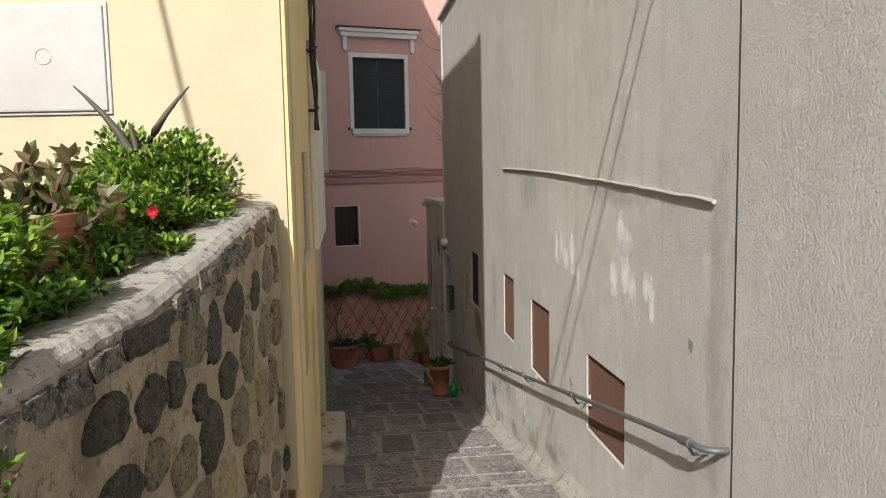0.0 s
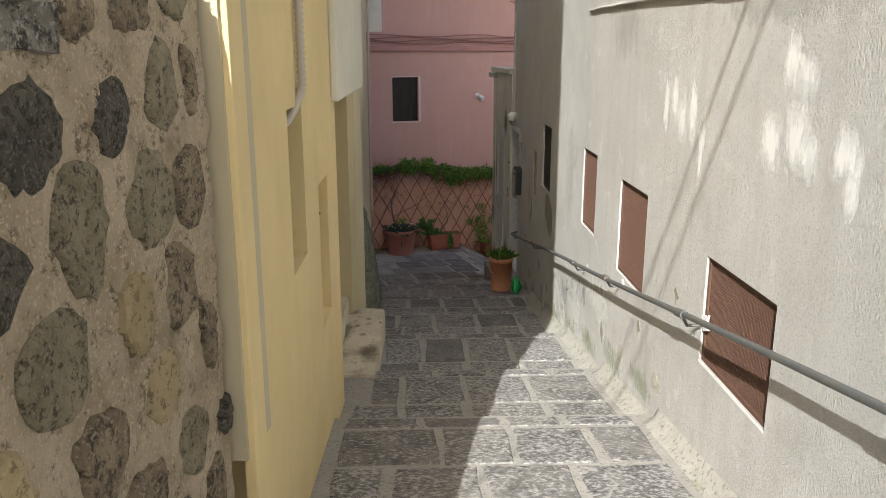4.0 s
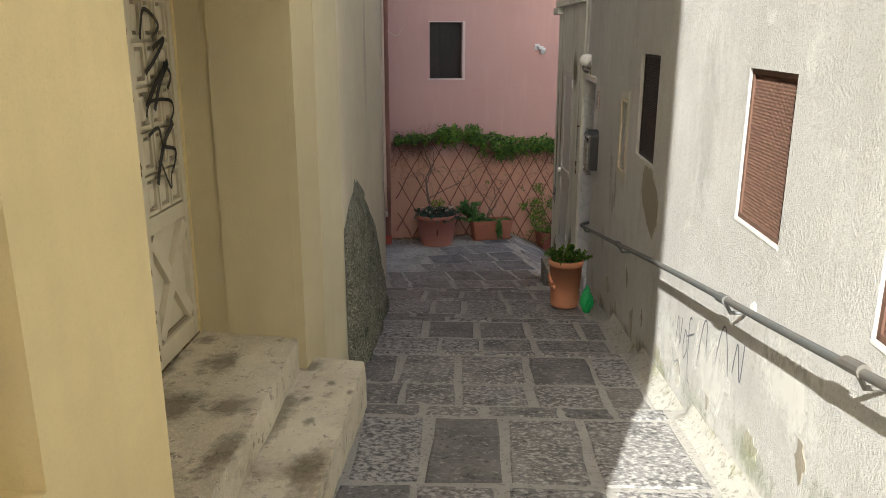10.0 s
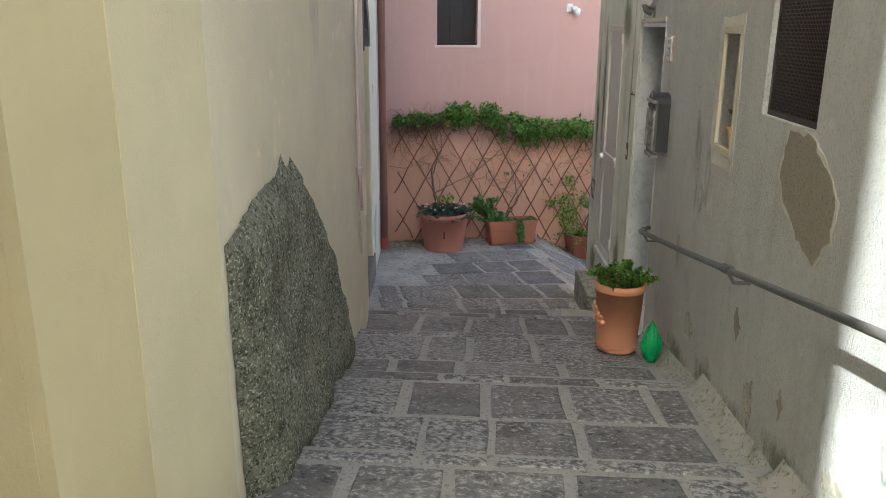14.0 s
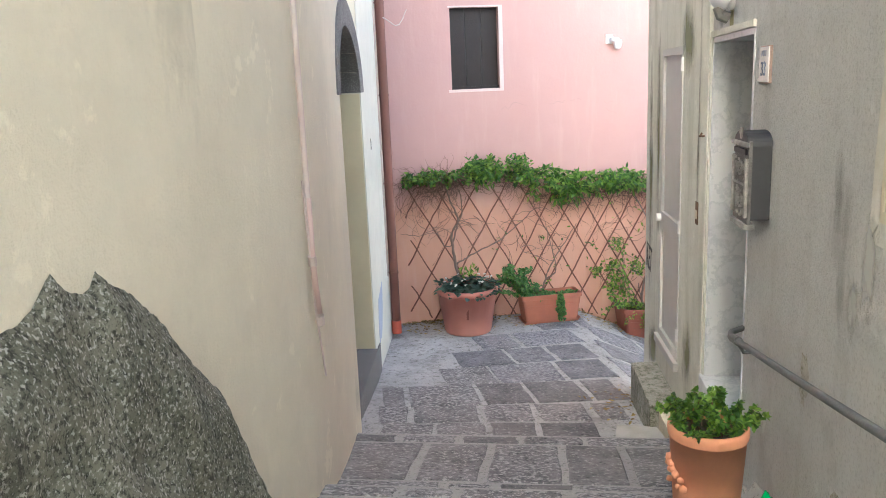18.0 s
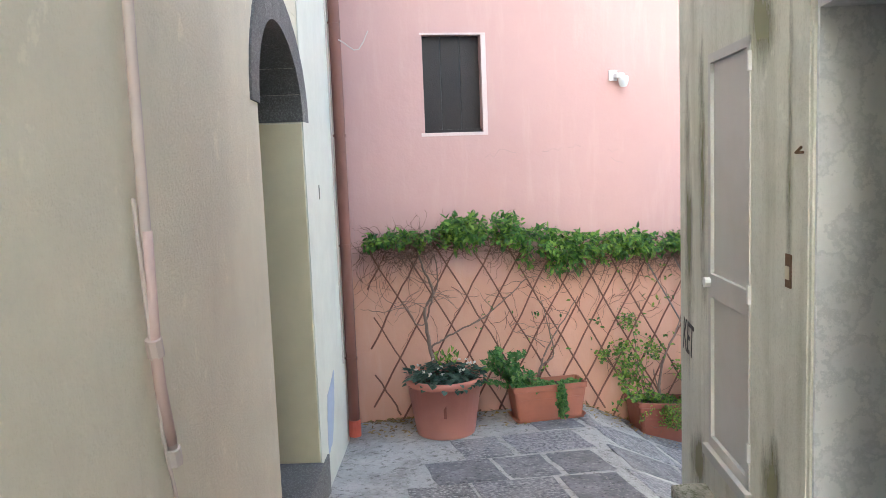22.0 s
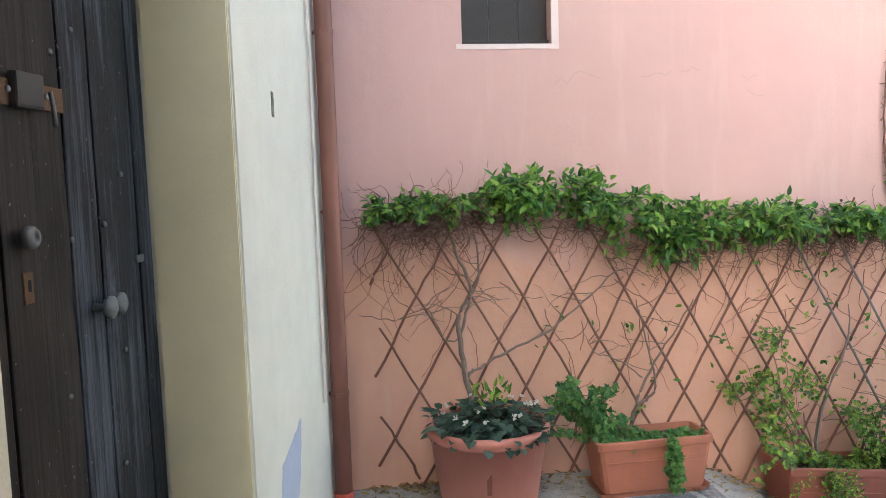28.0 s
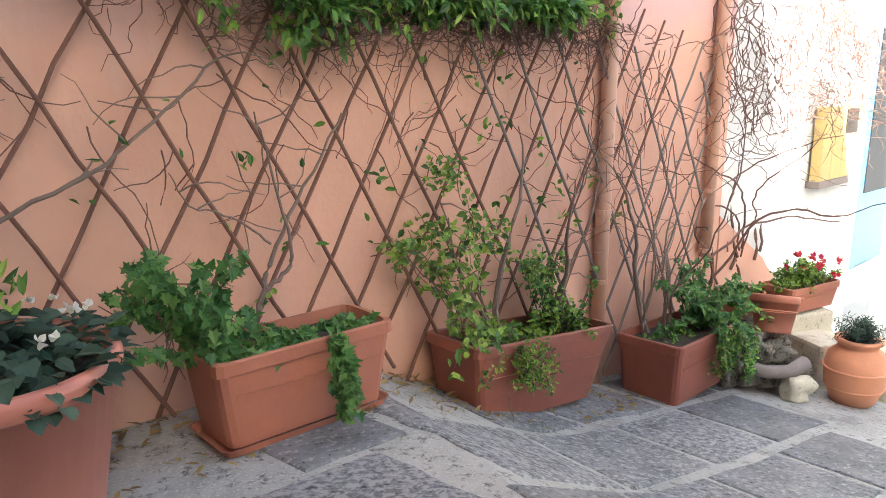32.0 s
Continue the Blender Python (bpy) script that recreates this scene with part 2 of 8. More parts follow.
def moss_mat():
    m, nt, b = nodes_of("mossy_cement")
    c = mixc(nt, noise_node(nt, 9.0, 6, 0.7, kind="world"), (0.26, 0.25, 0.22), (0.5, 0.485, 0.44))
    g = noise_node(nt, 5.0, 7, 0.7, kind="world")
    c = mixc(nt, ramp(nt, g, [(0.56, (0, 0, 0)), (0.68, (0.8, 0.8, 0.8))]), c, (0.19, 0.2, 0.09))
    c = mixc(nt, ramp(nt, noise_node(nt, 40.0, 5, 0.7, kind="world"), [(0.55, (0, 0, 0)), (0.62, (0.7, 0.7, 0.7))]), c, (0.12, 0.12, 0.09))
    nt.links.new(c, b.inputs["Base Color"])
    b.inputs["Roughness"].default_value = 0.95
    bump(nt, b, [(noise_node(nt, 30, 5, 0.7, kind="world"), 0.8, 0.006)])
    return m


MOSSY = moss_mat()
CEMENT = plaster("cement_fillet", (0.42, 0.40, 0.36), (0.25, 0.25, 0.17), 0.4, 0.6, 50)


# pink wall: two paints, the lower one more orange
def pink_wall_mat():
    m, nt, b = nodes_of("pink_and_salmon_paint")
    geo = nt.nodes.new("ShaderNodeNewGeometry")
    sep = nt.nodes.new("ShaderNodeSeparateXYZ")
    nt.links.new(geo.outputs["Position"], sep.inputs[0])
    add = nt.nodes.new("ShaderNodeMath")
    add.operation = "ADD"
    nz = noise_node(nt, 1.3, 3, 0.6, kind="world")
    nt.links.new(sep.outputs["Z"], add.inputs[0])
    nt.links.new(nz, add.inputs[1])
    mr = nt.nodes.new("ShaderNodeMapRange")
    mr.inputs[1].default_value, mr.inputs[2].default_value = 1.75, 2.05
    nt.links.new(add.outputs[0], mr.inputs[0])
    big = noise_node(nt, 1.1, 6, 0.65, kind="world")
    up = mixc(nt, big, (0.56, 0.335, 0.30), (0.63, 0.40, 0.36))
    low = mixc(nt, big, (0.62, 0.335, 0.235), (0.70, 0.41, 0.30))
    c = mixc(nt, mr.outputs[0], low, up)
    run = noise_node(nt, 3.0, 6, 0.65, (2.4, 2.4, 0.3), "world")
    c = mixc(nt, ramp(nt, run, [(0.52, (0, 0, 0)), (0.8, (0.3, 0.3, 0.3))]), c, (0.74, 0.54, 0.47))
    nt.links.new(c, b.inputs["Base Color"])
    b.inputs["Roughness"].default_value = 0.88
    bump(nt, b, [(noise_node(nt, 4.0, 4, 0.6, kind="world"), 0.4, 0.02), (noise_node(nt, 60, 3, 0.6, kind="world"), 0.3, 0.004)])
    return m


PINK = pink_wall_mat()


# ---- mesh helpers ----
def part(name, bm, mat, parent=None, label="", smooth=False):
    me = bpy.data.meshes.new(name)
    bmesh.ops.recalc_face_normals(bm, faces=bm.faces)
    bm.to_mesh(me)
    bm.free()
    if smooth:
        for p in me.polygons:
            p.use_smooth = True
    me.materials.append(mat)
    ob = new(name, me)
    if parent is not None:
        ob.parent = parent
    if label:
        ob["label"] = label
    return ob


def thing(name, label, category, group="", at=(0, 0, 0)):
    ob = new(name)
    ob.empty_display_size = 0.1
    ob.location = at
    return tagged(ob, label, category, group)


def struct(ob, label, category="wall"):
    return tagged(ob, label, category, kind="structure")


def add_box(bm, lo, hi, m=None):
    v = [bm.verts.new((x, y, z)) for x in (lo[0], hi[0]) for y in (lo[1], hi[1]) for z in (lo[2], hi[2])]
    if m is not None:
        for q in v:
            q.co = m @ q.co
    for f in ((0, 1, 3, 2), (4, 6, 7, 5), (0, 4, 5, 1), (2, 3, 7, 6), (0, 2, 6, 4), (1, 5, 7, 3)):
        bm.faces.new([v[i] for i in f])
    return v


def box_bm(lo, hi, m=None, bev=0.0):
    bm = bmesh.new()
    add_box(bm, lo, hi, m)
    if bev:
        bmesh.ops.bevel(bm, geom=list(bm.edges), offset=bev, segments=2, affect="EDGES", profile=0.6)
    return bm


class Plane:
    """A wall's own frame: s along it, z up, d out of its face, which may swell out between knots (s, d)."""

    def __init__(self, x, y, dx, dy, side, knots=((0, 0), (1, 0))):
        self.ks, self.kd = zip(*knots)
        n = math.hypot(dx, dy)
        self.o = Vector((x, y, 0))
        self.u = Vector((dx / n, dy / n, 0))
        self.n = Vector((self.u.y, -self.u.x, 0)) * side

    def p(self, s, z, d=0.0):
        if self.kd[2:]:
            d += float(np.mean([np.interp(s + 0.15 * k, self.ks, self.kd) for k in (-2, -1, 0, 1, 2)]))
        return self.o + self.u * s + self.n * d + Vector((0, 0, z))

    def m(self, s=0, z=0, d=0):
        """Matrix with local x along the wall, y out of it, z up."""
        q = Matrix((self.u, self.n, Vector((0, 0, 1)))).transposed().to_4x4()
        return Matrix.Translation(self.p(s, z, d)) @ q

    def s_of_y(self, y):
        return (y - self.o.y) / self.u.y

    def s_of_x(self, x):
        return (x - self.o.x) / self.u.x


def wall_bm(pl, s0, s1, z0, z1, thick, holes=(), step=0.6):
    """A wall with real openings: face, back, edges and reveals."""
    bm = bmesh.new()
    ss, zs = {s0, s1}, {z0, z1}
    for a, b, c, d in holes:
        ss |= {a, b}
        zs |= {max(c, z0), min(d, z1)}
    ss, zs = sorted(ss), sorted(zs)

    def fill(v):
        out = [v[0]]
        for a, b in zip(v, v[1:]):
            k = max(1, int((b - a) / step))
            out += [a + (b - a) * i / k for i in range(1, k + 1)]
        return out
    ss, zs = fill(ss), fill(zs)
    grid = {}

    def vert(i, j, d):
        if (i, j, d) not in grid:
            grid[i, j, d] = bm.verts.new(pl.p(ss[i], zs[j], d))
        return grid[i, j, d]

    def solid(i, j):
        if not (0 <= i < len(ss) - 1 and 0 <= j < len(zs) - 1):
            return False
        cs, cz = (ss[i] + ss[i + 1]) / 2, (zs[j] + zs[j + 1]) / 2
        return not any(a < cs < b and c < cz < d for a, b, c, d in holes)
    for i in range(len(ss) - 1):
        for j in range(len(zs) - 1):
            if not solid(i, j):
                continue
            for d in (0.0, -thick):
                bm.faces.new([vert(i, j, d), vert(i + 1, j, d), vert(i + 1, j + 1, d), vert(i, j + 1, d)])
            for di, dj, a, b in ((-1, 0, (0, 0), (0, 1)), (1, 0, (1, 0), (1, 1)), (0, -1, (0, 0), (1, 0)), (0, 1, (0, 1), (1, 1))):
                if not solid(i + di, j + dj):
                    bm.faces.new([vert(i + a[0], j + a[1], 0.0), vert(i + b[0], j + b[1], 0.0), vert(i + b[0], j + b[1], -thick), vert(i + a[0], j + a[1], -thick)])
    return bm


def tube(bm, pts, r, seg=8, r2=None):
    """A round bar through the points."""
    pts = [Vector(p) for p in pts]
    rings = []
    for i, p in enumerate(pts):
        a = pts[max(i - 1, 0)]
        b = pts[min(i + 1, len(pts) - 1)]
        t = (b - a).normalized()
        up = Vector((0, 0, 1)) if abs(t.z) < 0.9 else Vector((1, 0, 0))
        e1 = t.cross(up).normalized()
        e2 = t.cross(e1)
        rr = r if r2 is None else r + (r2 - r) * i / (len(pts) - 1)
        rings.append([bm.verts.new(p + e1 * rr * math.cos(2 * math.pi * k / seg) + e2 * rr * math.sin(2 * math.pi * k / seg)) for k in range(seg)])
    for a, b in zip(rings, rings[1:]):
        for k in range(seg):
            bm.faces.new([a[k], a[(k + 1) % seg], b[(k + 1) % seg], b[k]])
    bm.faces.new(rings[0])
    bm.faces.new(rings[-1])


def lathe(bm, prof, seg=28, m=None):
    rings = []
    for r, z in prof:
        rings.append([bm.verts.new((r * math.cos(2 * math.pi * k / seg), r * math.sin(2 * math.pi * k / seg), z)) for k in range(seg)])
    for a, b in zip(rings, rings[1:]):
        for k in range(seg):
            bm.faces.new([a[k], a[(k + 1) % seg], b[(k + 1) % seg], b[k]])
    bm.faces.new(rings[0])
    bm.faces.new(rings[-1])
    if m is not None:
        for v in bm.verts:
            v.co = m @ v.co


def rough_poly(pl, pts, d0, d1, rnd, jit=0.012, n=5):
    """A flat irregular shape on a wall: outline in (s, z), from depth d0 to d1, its edge broken up."""
    bm = bmesh.new()
    out = []
    for (a, b), (c, e) in zip(pts, pts[1:] + pts[:1]):
        for i in range(n):
            f = i / n
            out.append((a + (c - a) * f + rnd.uniform(-jit, jit), b + (e - b) * f + rnd.uniform(-jit, jit)))
    top = [bm.verts.new(pl.p(s, z, d1)) for s, z in out]
    bot = [bm.verts.new(pl.p(s, z, d0)) for s, z in out]
    bm.faces.new(top)
    k = len(out)
    for i in range(k):
        bm.faces.new([top[i], top[(i + 1) % k], bot[(i + 1) % k], bot[i]])
    return bm


# ---- the plan ----
LEFT = Plane(-0.70, 3.49, -0.122, 1, 1)       # yellow alley wall
FAR = Plane(-1.62, 9.93, -0.211, 1, 1, ((-1, 0), (0.35, 0), (1.0, 0.055), (1.6, 0.118), (2.1, 0.146), (2.5, 0.148), (3.0, 0.122), (3.72, 0.07), (4.4, 0.02), (4.8, 0), (9, 0)))        # cream wall after the doorway
RIGHT = Plane(1.06, 4.31, -0.114, 1, -1)      # grey alley wall
ANX = Plane(0.0, 13.42, -0.167, 1, -1)        # low annexe with the metal door
PKW = Plane(-2.55, 16.95, 1, 0.44, 1)         # pink wall
EDGES = (-6.0, -4.7, -3.4, -2.1, -0.8, 0.5, 1.83, 3.13, 4.43, 5.72, 7.05, 8.45, 9.68, 10.84, 12.2, 13.5)
PROF_Y = (-7, 0, 3.1, 4.2, 5.55, 6.2, 7.2, 8.93, 11.5, 13.2, 15)
PROF_Z = (4.6, 3.05, 2.4, 2.13, 1.87, 1.75, 1.54, 1.27, 0.85, 0.38, 0.05)


def zavg(y):
    return float(np.interp(y, PROF_Y, PROF_Z))


def piazza(x, y):
    """Yard ground: nearly level across up to a crease, then falling away to the east."""
    z = float(np.interp(y, (13.3, 14.35, 15.2, 15.9, 17.2, 20), (0.27, 0.145, 0.06, 0.035, 0.02, -0.03)))
    d = x + 0.67 + 0.25 * (y - 15.96)
    return z - float(np.interp(d, (0, 0.8, 1.6, 3, 8), (0, 0.36, 0.52, 0.735, 1.73)))


def ground_z(x, y, tread):
    a, b = EDGES[tread], EDGES[tread + 1]
    f = (y - a) / (b - a)
    za, zb = zavg(a) - 0.045, zavg(b) + 0.045
    z = za + (zb - za) * f
    return z


def left_x(y):
    return -0.70 - 0.122 * (y - 3.49) if y < 6.2 else (-1.03 - 0.2 * (y - 6.2) / 1.92 if y < 8.12 else -1.62 - 0.211 * (y - 9.93))


def right_x(y):
    return 1.06 - 0.114 * (y - 4.31) if y < 13.4 else -0.167 * (y - 13.42)


# ---- ground: treads bedded in mortar, and the lower yard ----
bm = bmesh.new()
for i in range(len(EDGES) - 1):
    a, b = EDGES[i], EDGES[i + 1]
    rows = []
    for f in (0.0, 0.25, 0.5, 0.75, 1.0):
        y = a + (b - a) * f
        xl, xr = left_x(y) - 0.7, right_x(y) + 0.35
        rows.append([bm.verts.new((x, y + 0.12 * (x + 0.25), ground_z(x, y, i) - 0.004)) for x in (xl + (xr - xl) * k / 6 for k in range(7))])
    for r0, r1 in zip(rows, rows[1:]):
        for k in range(6):
            bm.faces.new([r0[k], r0[k + 1], r1[k + 1], r1[k]])
    if i:
        for k in range(6):
            bm.faces.new([last[k], last[k + 1], rows[0][k + 1], rows[0][k]])
    last = rows[-1]
pav = struct(part("pavement", bm, MORTAR), "grey mortar bed of the stepped lane", "pavement")
bm = bmesh.new()
gx = [-60, -20, -6, -4] + [-3.5 + 0.1 * i for i in range(73)] + [5, 8, 20, 60]
gy = [13.3 + 0.1 * i for i in range(75)] + [22, 30, 60]
vv = [[bm.verts.new((x, y, piazza(min(max(x, -4), 5), min(y, 24)) - 0.005)) for x in gx] for y in gy]
for r0, r1 in zip(vv, vv[1:]):
    for k in range(len(gx) - 1):
        bm.faces.new([r0[k], r0[k + 1], r1[k + 1], r1[k]])
yard = struct(part("ground", bm, YARDCEM), "grey mortar ground of the small yard", "ground")

# the hillside under the houses
bm = bmesh.new()
hy = (-60, -20, -7, 0, 3.1, 5.55, 7.2, 8.93, 11.5, 13.35)
hv = [[bm.verts.new((x, y, zavg(y) - 0.3 if y > -8 else 4.5)) for x in (-60, -8, -3, 0, 3, 8, 60)] for y in hy]
for r0, r1 in zip(hv, hv[1:]):
    for k in range(6):
        bm.faces.new([r0[k], r0[k + 1], r1[k + 1], r1[k]])
struct(part("ground_slope", bm, MORTAR), "plain sloping ground under the houses", "ground")


def ysp(pl, y0, y1):
    return pl.s_of_y(y0), pl.s_of_y(y1)


# ---- yellow building ----
BLACK = simple("dark_interior", (0.012, 0.012, 0.013), 0.9, 0, 0.3, 5, 0)
h1 = (*ysp(LEFT, 4.49, 4.87), 3.08, 3.74)
h2 = (*ysp(LEFT, 5.32, 5.69), 2.55, 3.31)
a, b = ysp(LEFT, 3.62, 6.2)
struct(part("wall_west", wall_bm(LEFT, a, b, 1.2, 9.8, 0.22, [h1, h2]), YELLOW), "smooth yellow plastered house wall with two niches")
struct(part("wall_niche", wall_bm(Plane(*LEFT.p(0, 0, -0.222).xy, -0.122, 1, 1), a, b, 1.2, 9.8, 0.4), YELLOW), "yellow plaster at the back of the niches")
a, b = ysp(LEFT, 6.2, 8.12)
struct(part("wall_lintel", wall_bm(LEFT, a + 0.002, b, 3.67, 9.8, 0.7), YELLOW), "yellow plaster above the recessed doorway")
rec = Plane(*LEFT.p(0, 0, -0.66).xy, -0.122, 1, 1)
struct(part("wall_recess", wall_bm(rec, a - 0.4, b + 0.3, 1.2, 9.8, 0.2, [(*ysp(rec, 7.08, 8.09), 1.2, 3.5)]), YELLOW), "yellow plaster around the recessed street door")
side = Plane(-2.2, 8.12, 1, 0.0, 1)
struct(part("wall_return", wall_bm(side, 0.0, 0.79, 1.0, 9.8, 0.22), CORNER), "yellow plastered return beside the doorway")
front = Plane(-7.0, 3.53, 1, 0, 1)
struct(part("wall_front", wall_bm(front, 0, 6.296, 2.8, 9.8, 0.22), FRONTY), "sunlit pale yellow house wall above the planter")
# thin pilaster strip at the corner
struct(part("trim_corner", box_bm((0.045, -0.015, 2.2), (0.3, 0.022, 9.8), LEFT.m(LEFT.s_of_y(3.5)), 0.006), YELLOW), "yellow plaster corner strip", "trim")
# beam over the doorway, slightly proud
struct(part("trim_beam", box_bm((0, 0, 0), (2.06, 0.045, 1.6), LEFT.m(LEFT.s_of_y(6.02), 3.68), 0.012), PALE), "pale plastered beam over the doorway", "trim")

# ---- cream wall with the arched door ----
ARCH = (3.695, FAR.s_of_y(14.975))
corner = Plane(-1.37, 8.12, -0.06, 1, 1)
struct(part("wall_corner", wall_bm(corner, 0.004, corner.s_of_y(8.5), 0.5, 12.8, 0.4), CORNER), "pale yellow plastered corner beside the doorway")
struct(part("wall_corner_cream", wall_bm(corner, corner.s_of_y(8.5), corner.s_of_y(9.0), 0.5, 12.8, 0.4), CORNER2), "cream plastered strip of wall beside the corner")
DRIP = simple("yellow_paint_edge", (0.66, 0.57, 0.35), 0.8, 0, 0.2, 20, 0.2)
bm = bmesh.new()
tube(bm, [corner.p(corner.s_of_y(8.5) + 0.006 * noise.noise((z * 0.9, 0, 0)), z, 0.0) for z in np.linspace(1.0, 6.0, 26)], 0.0025, 5)
struct(part("paint_edge", bm, DRIP), "thin raised edge between two coats of wall paint", "trim")
a, b = ysp(FAR, 9.0, 16.35)
struct(part("wall_cream", wall_bm(FAR, a, b, -0.3, 12.8, 0.48, [(*ARCH, -0.3, 3.3)], 0.14), CREAM), "cream roughcast house wall with an arched doorway")
ac, ar, az = (ARCH[0] + ARCH[1]) / 2, (ARCH[1] - ARCH[0]) / 2, 2.64


def arch_pt(k, r, rz):
    t = math.pi * k
    return ac - r * math.cos(t), az + rz * math.sin(t)


bm = bmesh.new()
N = 16
for d in (-0.002, -0.48):
    for k in range(N):
        p0, p1 = arch_pt(k / N, ar, 0.5), arch_pt((k + 1) / N, ar, 0.5)
        q = [(p0[0], p0[1]), (p1[0], p1[1]), (p1[0], 3.3), (p0[0], 3.3)]
        bm.faces.new([bm.verts.new(FAR.p(s, z, d)) for s, z in q])
for k in range(N):
    p0, p1 = arch_pt(k / N, ar, 0.5), arch_pt((k + 1) / N, ar, 0.5)
    bm.faces.new([bm.verts.new(FAR.p(*p, d)) for p, d in ((p0, 0), (p1, 0), (p1, -0.48), (p0, -0.48))])
struct(part("wall_arch", bm, CREAM), "cream plaster over the arch")
LAVA = stone_mat("grey_lava_stone", (0.10, 0.099, 0.096), (0.21, 0.207, 0.2), (0.29, 0.285, 0.275), 0.2, 90)
arch = tagged(new("door_arch"), "grey lava stone arch ring of nine voussoirs over a doorway", "arch", kind="structure")
for k in range(9):
    bm = bmesh.new()
    vs = []
    for kk in ((k + 0.006) / 9, (k + 0.5) / 9, (k + 0.994) / 9):
        for r, rz in ((ar - 0.004, 0.496), (ar + 0.19, 0.70)):
            for d in (0.012, -0.3):
                vs.append(bm.verts.new(FAR.p(*arch_pt(kk, r, rz), d)))
    for o in (0, 4):
        i = [vs[o + j] for j in range(8)]
        for f in ((0, 4, 6, 2), (1, 3, 7, 5), (0, 1, 5, 4), (2, 6, 7, 3)):
            bm.faces.new([i[j] for j in f])
    bm.faces.new([vs[j] for j in (0, 2, 3, 1)])
    bm.faces.new([vs[j] for j in (8, 9, 11, 10)])
    part("voussoir", bm, LAVA, arch)
struct(part("trim_pale", box_bm((0, 0, -0.3), (1.36, 0.008, 12.7), FAR.m(ARCH[1] + 0.01), 0.003), PALE), "pale painted strip of house wall at the corner", "trim")
struct(part("wall_end", wall_bm(Plane(*FAR.p(b, 0, -0.4).xy, -1, 0.0, 1), -0.1, 6, -0.3, 12.8, 0.3), CREAM), "plain end wall of the cream house")
JAMB = plaster("yellow_reveal_paint", (0.80, 0.71, 0.48), (0.70, 0.62, 0.42), 0.2, 0.15, 120)
struct(part("door_reveal", box_bm((ARCH[1] - 0.005, -0.3, 0.36), (ARCH[1] + 0.002, -0.003, 2.63), FAR.m(), 0.002), JAMB), "smooth yellowish painted reveal of the arched doorway", "wall")
struct(part("plinth", box_bm((0, 0.004, -0.3), (0.22, 0.022, 0.33), FAR.m(ARCH[1] + 0.012), 0.004), LAVA), "dark grey lava stone plinth", "plinth")
struct(part("threshold", box_bm((ARCH[0], -0.46, -0.3), (ARCH[1], 0.03, 0.36), FAR.m(), 0.01), LAVA), "worn dark stone threshold of the arched door", "threshold")

# ---- grey wall on the other side ----
HG = [(*ysp(RIGHT, 4.43, 5.17), 2.51, 3.03), (*ysp(RIGHT, 6.18, 6.83), 2.5, 3.13), (*ysp(RIGHT, 7.57, 8.08), 2.56, 3.19),
      (*ysp(RIGHT, 9.76, 10.35), 2.49, 3.19), (*ysp(RIGHT, 10.73, 11.04), 2.24, 2.84), (*ysp(RIGHT, 12.5, 13.36), 0.4, 2.87)]
a, b = ysp(RIGHT, 3.15, 13.42)
struct(part("wall_east", wall_bm(RIGHT, a, b, -0.6, 6.76, 0.34, HG), GREY), "rough grey plastered house wall with barred openings")
c = RIGHT.s_of_y(8.02)
bm = bmesh.new()
last = None
for i in range(41):
    f = i / 40
    s, z, d = RIGHT.s_of_y(8.02 - 4.7 * f), 4.275 - 0.14 * f ** 1.6, 0.009 * (1 - f * f) + 0.0005
    cur = [bm.verts.new(RIGHT.p(s, *q)) for q in ((z, -0.01), (z, d), (6.78, d), (6.78, -0.01))]
    if last:
        for k in range(3):
            bm.faces.new([last[k], last[k + 1], cur[k + 1], cur[k]])
    else:
        bm.faces.new(cur)
    last = cur
struct(part("trim_panel", bm, GREY), "upper coat of rough grey plaster", "trim")
JOINT = simple("dark_joint", (0.06, 0.055, 0.05), 0.95, 0, 0.4, 30, 0.3)
struct(part("joint", box_bm((a - 0.015, -0.03, 1.6), (a - 0.001, 0.0012, 9.0), RIGHT.m()), JOINT), "dark open joint between two houses", "trim")
struct(part("wall_east_upper", wall_bm(RIGHT, a, c, 6.8, 9.0, 0.34), GREY), "upper part of the rough grey wall")
struct(part("wall_south", wall_bm(RIGHT, RIGHT.s_of_y(-8), a - 0.014, 1.5, 9.0, 0.3), GREYB), "pale grey roughcast neighbouring house wall")
struct(part("wall_inner", wall_bm(Plane(*RIGHT.p(0, 0, -0.6).xy, -0.114, 1, -1), RIGHT.s_of_y(-8), RIGHT.s_of_y(12.2), -0.6, 3.5, 0.2), BLACK), "dark inside of the grey house")
struct(part("roof_east", box_bm((RIGHT.s_of_y(8.0), -0.36, 6.76), (b, 0.05, 6.82), RIGHT.m(), 0.01), GREY), "plain grey roof edge", "roof")
struct(part("wall_north_end", wall_bm(Plane(*RIGHT.p(b, 0, -0.01).xy, 1, 0.0, -1), 0.0, 0.36, 2.9, 6.74, 0.25), GREY), "end wall of the grey house above the annexe")
# ledge of old plaster along the upper coat
bm = bmesh.new()
k = 40
rl = random.Random(4)
tube(bm, [RIGHT.p(RIGHT.s_of_y(8.02 - 4.7 * i / k), 4.275 - 0.14 * (i / k) ** 1.6 + rl.uniform(-0.004, 0.004), 0.008 + rl.uniform(0, 0.006)) for i in range(k + 1)], 0.011, 6)
struct(part("ledge", bm, GREYB), "thin broken cement ledge along the grey wall", "ledge")

